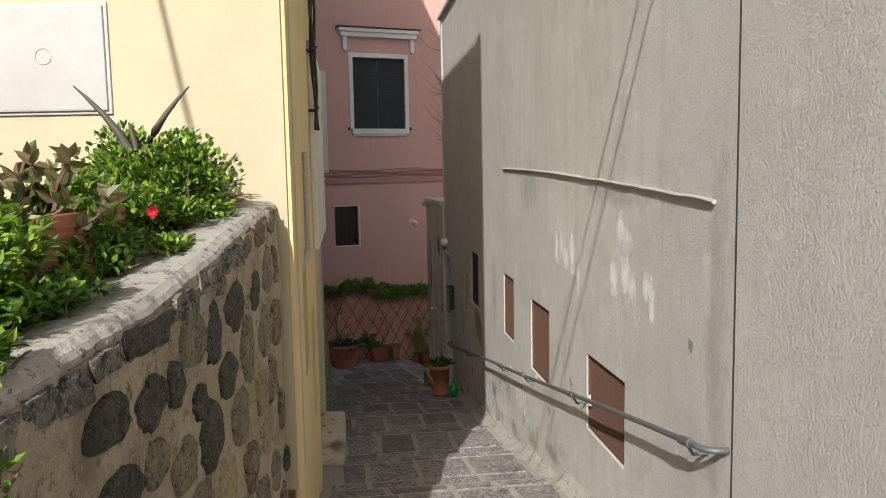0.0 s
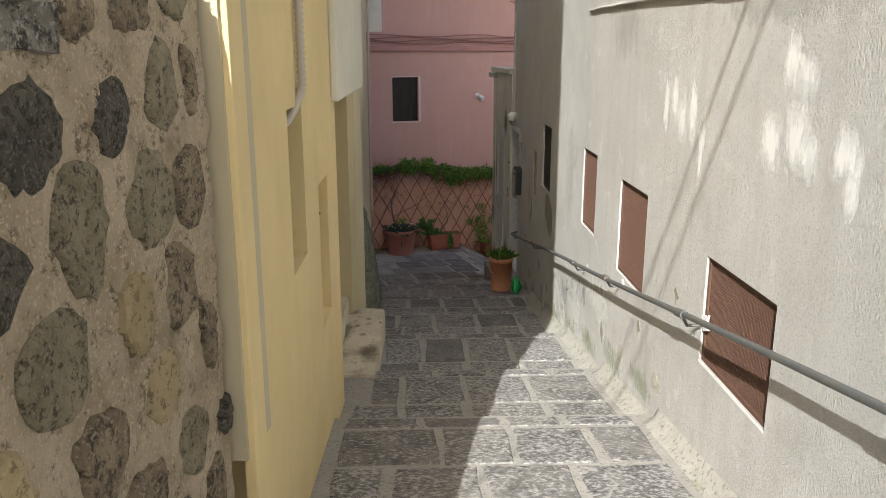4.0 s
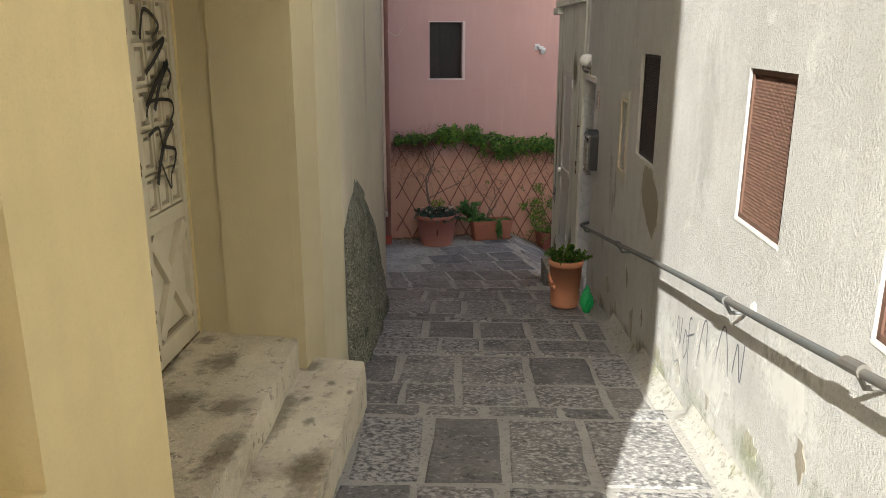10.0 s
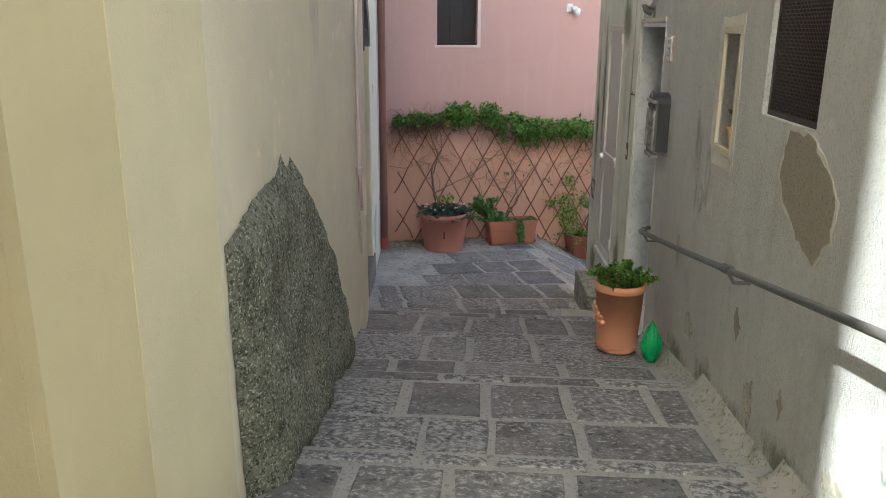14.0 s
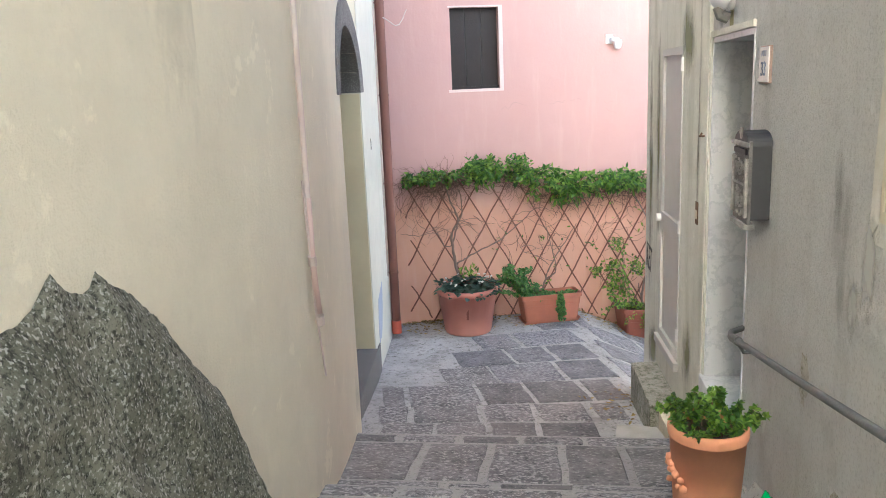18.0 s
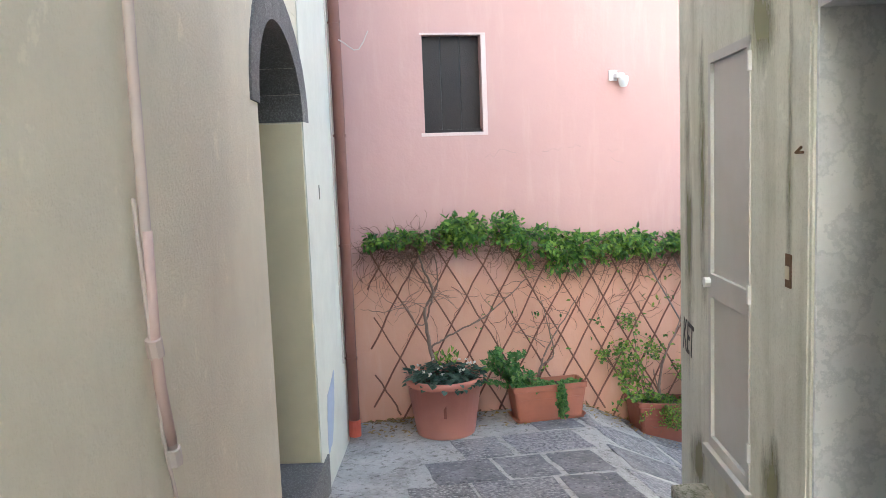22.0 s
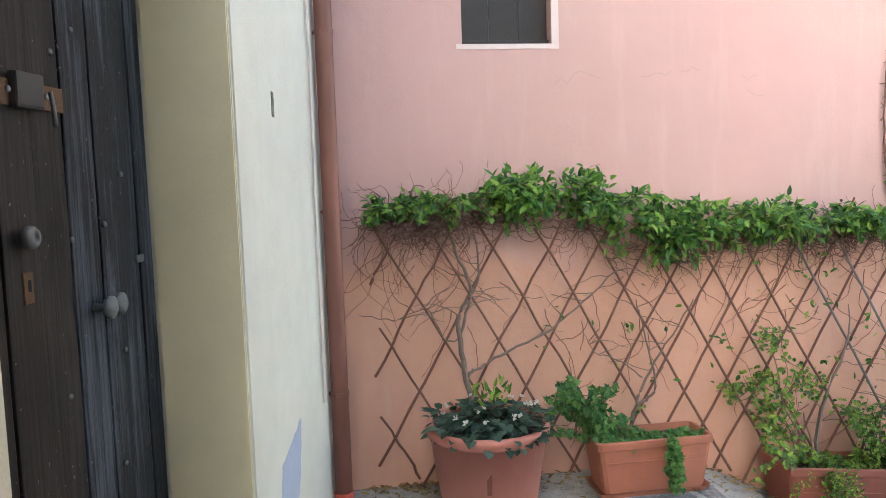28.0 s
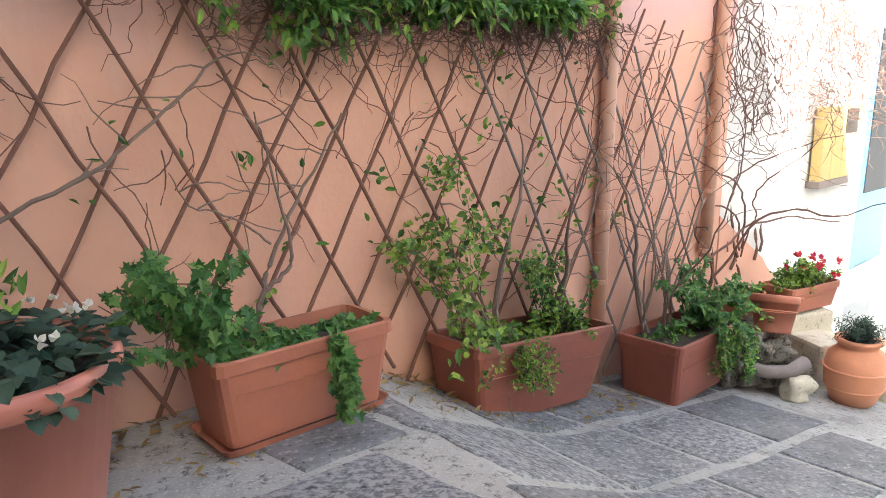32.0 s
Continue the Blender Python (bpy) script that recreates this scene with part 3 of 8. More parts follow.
# ---- annexe ----
MD = (*ysp(ANX, 14.03, 14.68), 0.70, 2.86)
a, b = ANX.s_of_y(13.405), ANX.s_of_y(15.3)
struct(part("wall_annexe", wall_bm(ANX, a, b, -0.6, 3.64, 0.22, [MD]), ANNEX), "weathered grey painted wall of a low annexe")
e = ANX.p(b, 0, 0)
end = Plane(e.x, e.y, 1, 0.02, -1)
struct(part("wall_annexe_end", wall_bm(end, 0.05, 1.5, -1.0, 3.64, 0.2), ANNEX), "end wall of the low annexe")
struct(part("roof_annexe", box_bm((a + 0.02, -1.2, 3.64), (b + 0.05, 0.05, 3.72), ANX.m(), 0.012), ANNEX), "thin flat roof slab of the annexe", "roof")
struct(part("wall_annexe_side", wall_bm(Plane(1.25, 13.3, 0, 1, 1), 0, 2.0, -1.0, 3.64, 0.15), ANNEX), "side wall of the annexe facing the yard")

# ---- pink house ----
PW = (PKW.s_of_x(-2.36), PKW.s_of_x(-1.87), 2.62, 3.48)
UW = (PKW.s_of_x(-1.90), PKW.s_of_x(-0.80), 5.18, 6.72)
PEND = PKW.s_of_x(1.82)
struct(part("wall_north", wall_bm(PKW, -4.2, PEND, -1.2, 9.4, 0.3, [PW, UW]), PINK), "pink painted house wall, salmon below the creeper")
struct(part("roof_pink", box_bm((-4.3, -4.0, 9.4), (PEND + 0.1, 0.15, 9.55), PKW.m(), 0.01), PALE), "plain eaves of the pink house", "roof")
WHT = Plane(*PKW.p(PEND, 0, -0.02).xy, 1, 0.44, 1)
struct(part("wall_white", wall_bm(WHT, 0.0, 2.55, -1.4, 6.0, 0.3), WHITEWALL), "whitewashed garden wall in full sun")

# closing walls of the yard and the lane behind
struct(part("wall_yard_south", wall_bm(Plane(1.26, 13.5, 1, 0.0, -1), 0, 7.2, -2.5, 3.7, 0.3), WHITEWALL), "plain back wall of the houses beside the yard")
struct(part("wall_yard_east", wall_bm(Plane(8.5, 10.0, 0.1, 1, -1), 0, 16, -2.5, 4.0, 0.3), WHITEWALL), "plain white wall closing the yard")
struct(part("wall_yard_north", wall_bm(Plane(4.0, 24.0, 1, 0.0, 1), 0, 5, -2.5, 3.5, 0.3), WHITEWALL), "plain white wall beyond the yard")
struct(part("wall_back", wall_bm(Plane(-6.0, -9.5, 1, 0, -1), 0, 12, 3.0, 8.0, 0.3), CREAM), "plain house wall up the lane")
struct(part("wall_garden", wall_bm(Plane(-6.6, -9.5, 0, 1, 1), 0, 13, 2.5, 5.6, 0.3), CREAM), "plain garden wall")

# ---- slabs of the lane and the yard ----
SL = random.Random(11)


def slab(x0, x1, x2, x3, y0, y1, y2, y3, zf, parent, top=0.004):
    """One paving slab: corners (x0,y0) (x1,y1) (x2,y2) (x3,y3), bevelled, bedded in the mortar."""
    bm = bmesh.new()
    c = [(x0, y0), (x1, y1), (x2, y2), (x3, y3)]
    cx, cy = sum(p[0] for p in c) / 4, sum(p[1] for p in c) / 4
    tilt = SL.uniform(-0.0015, 0.0015)
    rings = []
    for grow, dz in ((0.0, -0.05), (0.0, top - 0.008), (0.01, top - 0.002), (0.04, top)):
        ring = []
        for i in range(4):
            ax, ay = c[i]
            bx, by = c[(i + 1) % 4]
            for f in (0.0, 0.33, 0.67):
                px, py = ax + (bx - ax) * f, ay + (by - ay) * f
                j = 0.008 * math.sin(37.1 * px + 91.7 * py)
                L = math.hypot(px - cx, py - cy)
                k = 1 - (grow + j) / L
                px, py = cx + (px - cx) * k, cy + (py - cy) * k
                ring.append(bm.verts.new((px, py, zf(px, py) + dz + tilt)))
        rings.append(ring)
    n = 12
    for r0, r1 in zip(rings, rings[1:]):
        for i in range(n):
            bm.faces.new([r0[i], r0[(i + 1) % n], r1[(i + 1) % n], r1[i]])
    bm.faces.new(rings[-1])
    return part("slab", bm, SLAB_YARD if parent is yard and cy > 15.2 else SLAB, parent)


def slab_row(y0, y1, xs, zf, parent, gap=0.024, shear=0.12, x_mid=0.25):
    """A row of slabs between the cross joints xs; None leaves a gap of plain cement."""
    for xa, xb in zip(xs, xs[1:]):
        if xa is None or xb is None:
            continue
        j = [SL.uniform(-0.012, 0.012) for _ in range(8)]
        g = gap * SL.uniform(0.75, 1.3)
        lean = -0.5 * shear * (y1 - y0)
        q = (xa + g + j[0] - lean, xb - g + j[1] - lean, xb - g + j[2] + lean, xa + g + j[3] + lean)
        v = (y0 + g * 0.8 + j[4] * 0.7, y0 + g * 0.8 + j[5] * 0.7, y1 - g * 0.8 + j[6] * 0.7, y1 - g * 0.8 + j[7] * 0.7)
        slab(*q, *[b + shear * (a + x_mid) for a, b in zip(q, v)], zf, parent)


def tread_row(v0, v1, *xs):
    """Slabs of one row of the stepped lane, from the foot of one wall to the other."""
    i = max(k for k in range(len(EDGES) - 1) if EDGES[k] <= v0)
    a, b = EDGES[i], EDGES[i + 1]
    vm = (v0 + v1) / 2
    xl = left_x(vm) + 0.06
    if 6.4 < vm < 8.2:
        xl = -0.93 - 0.1 * (vm - 6.7)
    xr = right_x(vm) - 0.12
    cuts = [xl] + [x for x in xs if x > xl + 0.12 and x < xr - 0.1] + [xr]
    slab_row(v0, v1, cuts, lambda x, y: ground_z(x, min(max(y - 0.12 * (x + 0.25), a + 1e-3), b - 1e-3), i), pav)


def yard_row(v0, v1, shear, *xs):
    slab_row(v0, v1, xs, piazza, yard, 0.022, shear, 1.3)


tread_row(0.52, 1.1, -0.3, 0.2, 0.75)
tread_row(1.1, 1.6, -0.1, 0.45, 0.9)
tread_row(1.6, 1.82, -0.35, 0.3, 0.7)
tread_row(1.85, 2.42, -0.2, 0.3, 0.8)
tread_row(2.42, 2.94, -0.32, 0.12, 0.6)
tread_row(2.94, 3.12, -0.1, 0.42)
tread_row(3.15, 3.7, -0.36, 0.16, 0.62)
tread_row(3.7, 4.24, -0.18, 0.3, 0.72)
tread_row(4.24, 4.42, -0.4, 0.08, 0.5)
tread_row(4.45, 5.0, -0.5, -0.05, 0.4)
tread_row(5.0, 5.53, -0.3, 0.08, 0.5)
tread_row(5.53, 5.71, -0.45, 0.02, 0.36)
tread_row(5.74, 6.22, -0.62, -0.21, 0.3)
tread_row(6.22, 6.86, -0.69, -0.25, 0.18)
tread_row(6.86, 7.04, -0.5, -0.1, 0.34)
tread_row(7.07, 7.53, -0.65, -0.29, 0.16)
tread_row(7.53, 8.28, -0.7, -0.33, 0.06)
tread_row(8.28, 8.44, -0.8, -0.48, -0.08, 0.2)
tread_row(8.47, 9.0, -1.0, -0.67, -0.25, 0.19)
tread_row(9.0, 9.55, -1.12, -0.75, -0.29, 0.11)
tread_row(9.55, 9.67, -0.92, -0.63, -0.24, 0.01)
tread_row(9.7, 10.23, -0.98, -0.68, -0.28)
tread_row(10.23, 10.7, -1.18, -0.77, -0.36, 0.05)
tread_row(10.7, 10.83, -1.05, -0.7, -0.2)
tread_row(10.86, 11.4, -1.42, -1.02, -0.41)
tread_row(11.4, 12.03, -1.34, -1.04, -0.62)
tread_row(12.03, 12.19, -1.5, -1.23, -0.69)
tread_row(12.22, 12.52, -1.38, -1.09, -0.66)
tread_row(12.52, 13.28, -1.64, -1.23, -0.78, -0.42)
tread_row(13.28, 13.48, -1.9, -1.5, -1.1, -0.7)
yard_row(13.56, 13.98, 0.2, -2.2, -1.8, -1.4, -1.05, -0.62)
yard_row(13.98, 14.45, 0.26, -2.34, -2.07, -1.54, -1.14, -0.72, -0.44)
yard_row(14.45, 15.08, 0.32, -2.45, -2.24, -1.66, -1.26, -0.8, -0.5)
yard_row(15.08, 15.66, 0.37, -2.1, -1.64, -1.07, -0.6)
yard_row(15.66, 16.18, 0.4, -2.1, -1.59, -1.2, -0.8)
yard_row(16.18, 16.72, 0.42, -2.0, -1.61, -0.98)
yard_row(16.72, 17.2, 0.44, -1.5, -1.08, -0.92)
for v0, v1, sh_, c0 in ((15.1, 15.7, 0.41, -0.55), (15.72, 16.25, 0.44, -0.74), (16.25, 16.85, 0.46, -0.88), (16.87, 17.38, 0.47, -0.6)):
    yard_row(v0, v1, sh_, *[x for x in (c0, c0 + 0.55 + SL.uniform(-0.06, 0.06), c0 + 1.2 + SL.uniform(-0.06, 0.06), c0 + 1.8, c0 + 2.4)])
# cement fillet along the foot of the grey wall
bm = bmesh.new()
last = None
for i in range(181):
    y = 3.0 + 10.4 * i / 180
    t = max(j for j in range(len(EDGES) - 1) if EDGES[j] <= y)
    z = ground_z(right_x(y), y, t)
    w = 0.085 + 0.03 * noise.noise((y * 1.3, 0, 0))
    n = RIGHT.n
    o = RIGHT.p(RIGHT.s_of_y(y), 0, 0)
    ring = [bm.verts.new(o + n * d + Vector((0, 0, z + h))) for d, h in ((-0.01, -0.1), (w + 0.04, -0.05), (w, 0.012), (w * 0.4, 0.04), (-0.01, 0.12))]
    if last:
        for k in range(4):
            bm.faces.new([last[k], last[k + 1], ring[k + 1], ring[k]])
    last = ring
struct(part("kerb", bm, MOSSY, None, "", True), "mossy cement fillet at the foot of the wall", "kerb")


# ---- foliage helpers ----
class Foliage:
    """Collects leaves and twigs as plain lists, then makes one mesh."""

    def __init__(self):
        self.v, self.f = [], []

    def leaf(self, p, d, up, length, width, fold=0.25, curl=0.0):
        """An oval pointed leaf, folded along its rib."""
        d = d.normalized()
        side = d.cross(up)
        side = side.normalized() if side.length > 1e-4 else Vector((1, 0, 0))
        n = side.cross(d)
        k = len(self.v)
        a, b = d * length * 0.24, d * length * 0.6 + n * curl * 0.4
        wa, wb = side * width * 0.44, side * width * 0.43
        lift = n * width * fold
        self.v += [p, p + a + wa + lift, p + b + wb + lift, p + d * length + n * curl, p + b - wb + lift, p + a - wa + lift, p + a, p + b]
        self.f += [(k, k + 1, k + 6), (k + 1, k + 2, k + 7, k + 6), (k + 2, k + 3, k + 7), (k + 3, k + 4, k + 7), (k + 4, k + 5, k + 6, k + 7), (k + 5, k, k + 6)]

    def lobed(self, p, d, up, size):
        """A five-lobed ivy leaf, slightly cupped."""
        d = d.normalized()
        side = d.cross(up)
        side = side.normalized() if side.length > 1e-4 else Vector((1, 0, 0))
        n = side.cross(d)
        k = len(self.v)
        self.v.append(p + d * size * 0.35)
        outline = ((0.0, 0.05), (0.3, -0.12), (0.28, 0.12), (0.55, 0.3), (0.25, 0.45), (0.22, 0.6), (0.0, 1.0))
        ring = list(outline) + [(-x, y) for x, y in outline[-2:0:-1]]
        self.v += [p + side * x * size + d * y * size + n * size * 0.35 * abs(x) for x, y in ring]
        m = len(ring)
        self.f += [(k, k + 1 + i, k + 1 + (i + 1) % m) for i in range(m)]

    def twig(self, pts, r0, r1, seg=4):
        base = len(self.v)
        n = len(pts)
        for i, p in enumerate(pts):
            t = (pts[min(i + 1, n - 1)] - pts[max(i - 1, 0)])
            t = t.normalized() if t.length > 1e-6 else Vector((0, 0, 1))
            a = t.cross(Vector((0, 0, 1)) if abs(t.z) < 0.9 else Vector((1, 0, 0))).normalized()
            b = t.cross(a)
            r = r0 + (r1 - r0) * i / max(1, n - 1)
            self.v += [p + a * r * math.cos(6.2832 * k / seg) + b * r * math.sin(6.2832 * k / seg) for k in range(seg)]
        for i in range(n - 1):
            for k in range(seg):
                self.f.append((base + i * seg + k, base + i * seg + (k + 1) % seg, base + (i + 1) * seg + (k + 1) % seg, base + (i + 1) * seg + k))

    def make(self, name, mat, parent=None, label="", smooth=False):
        me = bpy.data.meshes.new(name)
        me.from_pydata([tuple(p) for p in self.v], [], self.f)
        me.materials.append(mat)
        if smooth:
            for q in me.polygons:
                q.use_smooth = True
        ob = new(name, me)
        if parent is not None:
            ob.parent = parent
        if label:
            ob["label"] = label
        return ob


def rvec(r):
    while True:
        v = Vector((r.uniform(-1, 1), r.uniform(-1, 1), r.uniform(-1, 1)))
        if 0.05 < v.length < 1:
            return v.normalized()


def wander(r, p, d, step, n, turn, bias=None):
    """A crooked line of points from p."""
    out = [p.copy()]
    d = d.normalized()
    for _ in range(n):
        d = (d + rvec(r) * turn + (bias if bias is not None else Vector((0, 0, 0)))).normalized()
        p = p + d * step
        out.append(p.copy())
    return out


def bush(fo, r, c, rad, n, ll, lw, lump=9, hollow=0.55, up=0.5):
    """Leaves in uneven clumps through an ellipsoid."""
    clumps = []
    for _ in range(lump):
        v = rvec(r)
        k = r.uniform(hollow, 1.0)
        clumps.append((Vector((c[0] + v.x * rad[0] * k, c[1] + v.y * rad[1] * k, c[2] + v.z * rad[2] * k)), r.uniform(0.25, 0.5)))
    for _ in range(n):
        q, s = r.choice(clumps)
        v = rvec(r) * (r.random() ** 0.4)
        p = q + Vector((v.x * rad[0], v.y * rad[1], v.z * rad[2])) * s
        out = (p - Vector(c))
        d = (out.normalized() * 0.7 + rvec(r) * 0.8 + Vector((0, 0, up)))
        fo.leaf(p, d, rvec(r) * 0.5 + Vector((0, 0, 1)), ll * r.uniform(0.6, 1.2), lw * r.uniform(0.6, 1.2), 0.2, -ll * 0.1)


LEAF = leaf_mat("creeper_leaf", (0.022, 0.075, 0.012), (0.09, 0.225, 0.026), (0.29, 0.45, 0.07))
LEAF_LIGHT = leaf_mat("fresh_leaf", (0.03, 0.085, 0.012), (0.13, 0.25, 0.026), (0.30, 0.42, 0.055))
LEAF_IVY = leaf_mat("ivy_leaf", (0.035, 0.12, 0.028), (0.085, 0.22, 0.048), (0.18, 0.33, 0.08))
LEAF_DARK = leaf_mat("dark_leaf", (0.02, 0.05, 0.03), (0.045, 0.09, 0.06), (0.10, 0.16, 0.11))
LEAF_ALOE = simple("grey_brown_aloe", (0.07, 0.062, 0.05), 0.6, 0, 0.3, 12, 0.2, (0.11, 0.085, 0.07))
LEAF_JADE = leaf_mat("jade_leaf", (0.08, 0.095, 0.03), (0.15, 0.155, 0.06), (0.24, 0.17, 0.10))
LEAF_DRY = leaf_mat("dry_leaf", (0.16, 0.1, 0.04), (0.28, 0.19, 0.07), (0.4, 0.3, 0.1))
PETAL_W = leaf_mat("white_petal", (0.75, 0.72, 0.7), (0.82, 0.8, 0.76), (0.7, 0.66, 0.5))
PETAL_R = leaf_mat("red_petal", (0.5, 0.02, 0.03), (0.6, 0.04, 0.05), (0.45, 0.02, 0.1))
BARK = simple("brown_bark", (0.17, 0.095, 0.07), 0.85, 0, 0.3, 30, 0.5)
BARK_GREY = simple("grey_bark", (0.24, 0.2, 0.18), 0.85, 0, 0.3, 30, 0.5)
SLATW = simple("reddish_brown_slat", (0.2, 0.095, 0.065), 0.8, 0, 0.3, 30, 0.5)
SOIL = simple("dark_soil", (0.06, 0.045, 0.035), 0.95, 0, 0.4, 60, 0.8)
TERRA = simple("terracotta", (0.40, 0.145, 0.088), 0.6, 0, 0.18, 9, 0.2, (0.31, 0.125, 0.09))
TERRA_PINK = simple("faded_terracotta", (0.51, 0.19, 0.14), 0.45, 0, 0.14, 7, 0.15, (0.57, 0.27, 0.21))
TERRA_DARK = simple("dark_terracotta", (0.27, 0.083, 0.054), 0.5, 0, 0.2, 9, 0.15, (0.2, 0.07, 0.05))
TERRA_LIGHT = simple("light_terracotta", (0.73, 0.325, 0.18), 0.75, 0, 0.12, 12, 0.25, (0.62, 0.29, 0.175))


IRON = simple("grey_painted_iron", (0.13, 0.138, 0.138), 0.5, 0.3, 0.25, 20, 0.2, (0.17, 0.15, 0.125))
RUST = simple("rusty_mesh", (0.13, 0.07, 0.048), 0.8, 0.2, 0.3, 40, 0.3, (0.12, 0.06, 0.045))
RUST2 = simple("rust_flakes", (0.13, 0.07, 0.035), 0.9, 0.1, 0.4, 60, 0.5)
WHITEP = simple("white_paint", (0.74, 0.74, 0.73), 0.45, 0, 0.06, 10, 0.08, (0.62, 0.61, 0.58))
CREAMP = simple("old_cream_paint", (0.62, 0.56, 0.42), 0.55, 0, 0.1, 12, 0.15, (0.5, 0.43, 0.3))
GREYP = simple("pale_grey_metal_paint", (0.55, 0.54, 0.51), 0.5, 0.1, 0.06, 8, 0.08, (0.5, 0.48, 0.43))
BROWNW = simple("dark_brown_wood", (0.02, 0.013, 0.011), 0.5, 0, 0.4, 20, 0.3)
SHUT = simple("dark_shutter", (0.02, 0.026, 0.03), 0.6, 0, 0.3, 15, 0.2)
COPPER = simple("brown_downpipe_paint", (0.2, 0.085, 0.062), 0.45, 0.1, 0.15, 6, 0.1, (0.3, 0.12, 0.09))
PINKPIPE = simple("pink_painted_pipe", (0.58, 0.35, 0.26), 0.6, 0, 0.12, 8, 0.1, (0.52, 0.27, 0.16))
CABLE = simple("black_cable", (0.03, 0.028, 0.03), 0.6, 0, 0.2, 20, 0)
PINKCABLE = simple("pink_painted_cable", (0.36, 0.19, 0.18), 0.7, 0, 0.2, 20, 0)
PALEPIPE = simple("pale_pipe", (0.60, 0.52, 0.47), 0.5, 0, 0.1, 10, 0.05, (0.55, 0.42, 0.38))
PLASTW = simple("white_plastic", (0.78, 0.78, 0.77), 0.4, 0, 0.04, 10, 0)
GREENBAG = simple("green_plastic_bag", (0.015, 0.42, 0.12), 0.25, 0, 0.3, 20, 0.5)
PAINTBLK = simple("black_spray_paint", (0.015, 0.015, 0.017), 0.5, 0, 0.2, 20, 0)
PAINTGRY = simple("grey_spray_paint", (0.30, 0.32, 0.38), 0.7, 0, 0.2, 20, 0)
BLUEPAINT = simple("old_blue_paint", (0.42, 0.48, 0.60), 0.8, 0, 0.1, 20, 0.1)
WHITESMEAR = simple("white_cover_paint", (0.77, 0.77, 0.76), 0.85, 0, 0.06, 20, 0.2)

RIMPLASTER = simple("broken_plaster_edge", (0.60, 0.575, 0.51), 0.9, 0, 0.15, 25, 0.4, (0.45, 0.42, 0.34))
BARECEM = layered("bare_cement_render", (0.14, 0.145, 0.1), (0.35, 0.35, 0.265), (0.04, 0.042, 0.03), 0.42, (0.66, 0.66, 0.58), 0.02, (4.0, 55.0, 95.0))
BARESAND = stone_mat("bare_sand_render", (0.28, 0.245, 0.185), (0.40, 0.355, 0.28), (0.19, 0.165, 0.13), 0.0, 110, 0.54)
BASALT = layered("dark_rubble_stone", (0.06, 0.054, 0.044), (0.15, 0.135, 0.105), (0.022, 0.02, 0.017), 0.42, (0.21, 0.19, 0.155), 0.012, (9.0, 55.0, 130.0))
TUFF = layered("olive_rubble_stone", (0.175, 0.155, 0.095), (0.36, 0.32, 0.22), (0.055, 0.048, 0.032), 0.40, (0.32, 0.285, 0.21), 0.012, (8.0, 45.0, 120.0))
COPING = layered("dark_coping_stone", (0.12, 0.112, 0.095), (0.38, 0.355, 0.305), (0.028, 0.026, 0.022), 0.43, (0.46, 0.44, 0.39), 0.02, (8.0, 24.0, 80.0))
OCHRE = stone_mat("ochre_rubble_stone", (0.34, 0.26, 0.13), (0.52, 0.43, 0.26), (0.2, 0.15, 0.085), 0.3, 35, 0.54)
RUBMORT = layered("rubble_mortar", (0.33, 0.265, 0.175), (0.54, 0.46, 0.345), (0.13, 0.10, 0.062), 0.37, (0.58, 0.51, 0.4), 0.012, (6.0, 26.0, 110.0))
CAPMAT = stone_mat("worn_cement_top", (0.24, 0.23, 0.21), (0.47, 0.45, 0.42), (0.07, 0.068, 0.06), 0.0, 26, 0.56)
ROCK = layered("garden_rock", (0.13, 0.112, 0.085), (0.33, 0.29, 0.225), (0.03, 0.027, 0.022), 0.42, (0.28, 0.25, 0.2), 0.02, (7.0, 26.0, 80.0))

STEPGREY = layered("mossy_step_stone", (0.22, 0.215, 0.17), (0.44, 0.42, 0.36), (0.1, 0.11, 0.06), 0.42, (0.5, 0.48, 0.42), 0.01, (4.0, 22.0, 100.0))
CONCRETE = layered("pitted_limestone", (0.46, 0.41, 0.31), (0.72, 0.66, 0.52), (0.17, 0.135, 0.09), 0.345, (0.78, 0.72, 0.58), 0.006, (2.2, 16.0, 140.0))


def marble_mat():
    m, nt, b = nodes_of("grey_veined_marble")
    n = noise_node(nt, 5.0, 8, 0.7, kind="world")
    c = ramp(nt, n, [(0.3, (0.62, 0.63, 0.64)), (0.46, (0.66, 0.67, 0.68)), (0.5, (0.52, 0.54, 0.56)), (0.56, (0.64, 0.65, 0.67)), (0.8, (0.54, 0.55, 0.58))])
    nt.links.new(c, b.inputs["Base Color"])
    b.inputs["Roughness"].default_value = 0.3
    return m


MARBLE = marble_mat()


def bevel_box(name, lo, hi, mat, parent, bev=0.006, m=None, label=""):
    return part(name, box_bm(lo, hi, m, bev), mat, parent, label)


def ribbon(pl, pts, w, d, bm):
    """A flat painted stroke on a wall through (s, z) points."""
    last = None
    for i, (s, z) in enumerate(pts):
        a = pts[max(i - 1, 0)]
        b = pts[min(i + 1, len(pts) - 1)]
        tx, tz = b[0] - a[0], b[1] - a[1]
        L = math.hypot(tx, tz) or 1
        nx, nz = -tz / L * w / 2, tx / L * w / 2
        cur = (bm.verts.new(pl.p(s + nx, z + nz, d)), bm.verts.new(pl.p(s - nx, z - nz, d)))
        if last:
            bm.faces.new([last[0], cur[0], cur[1], last[1]])
        last = cur


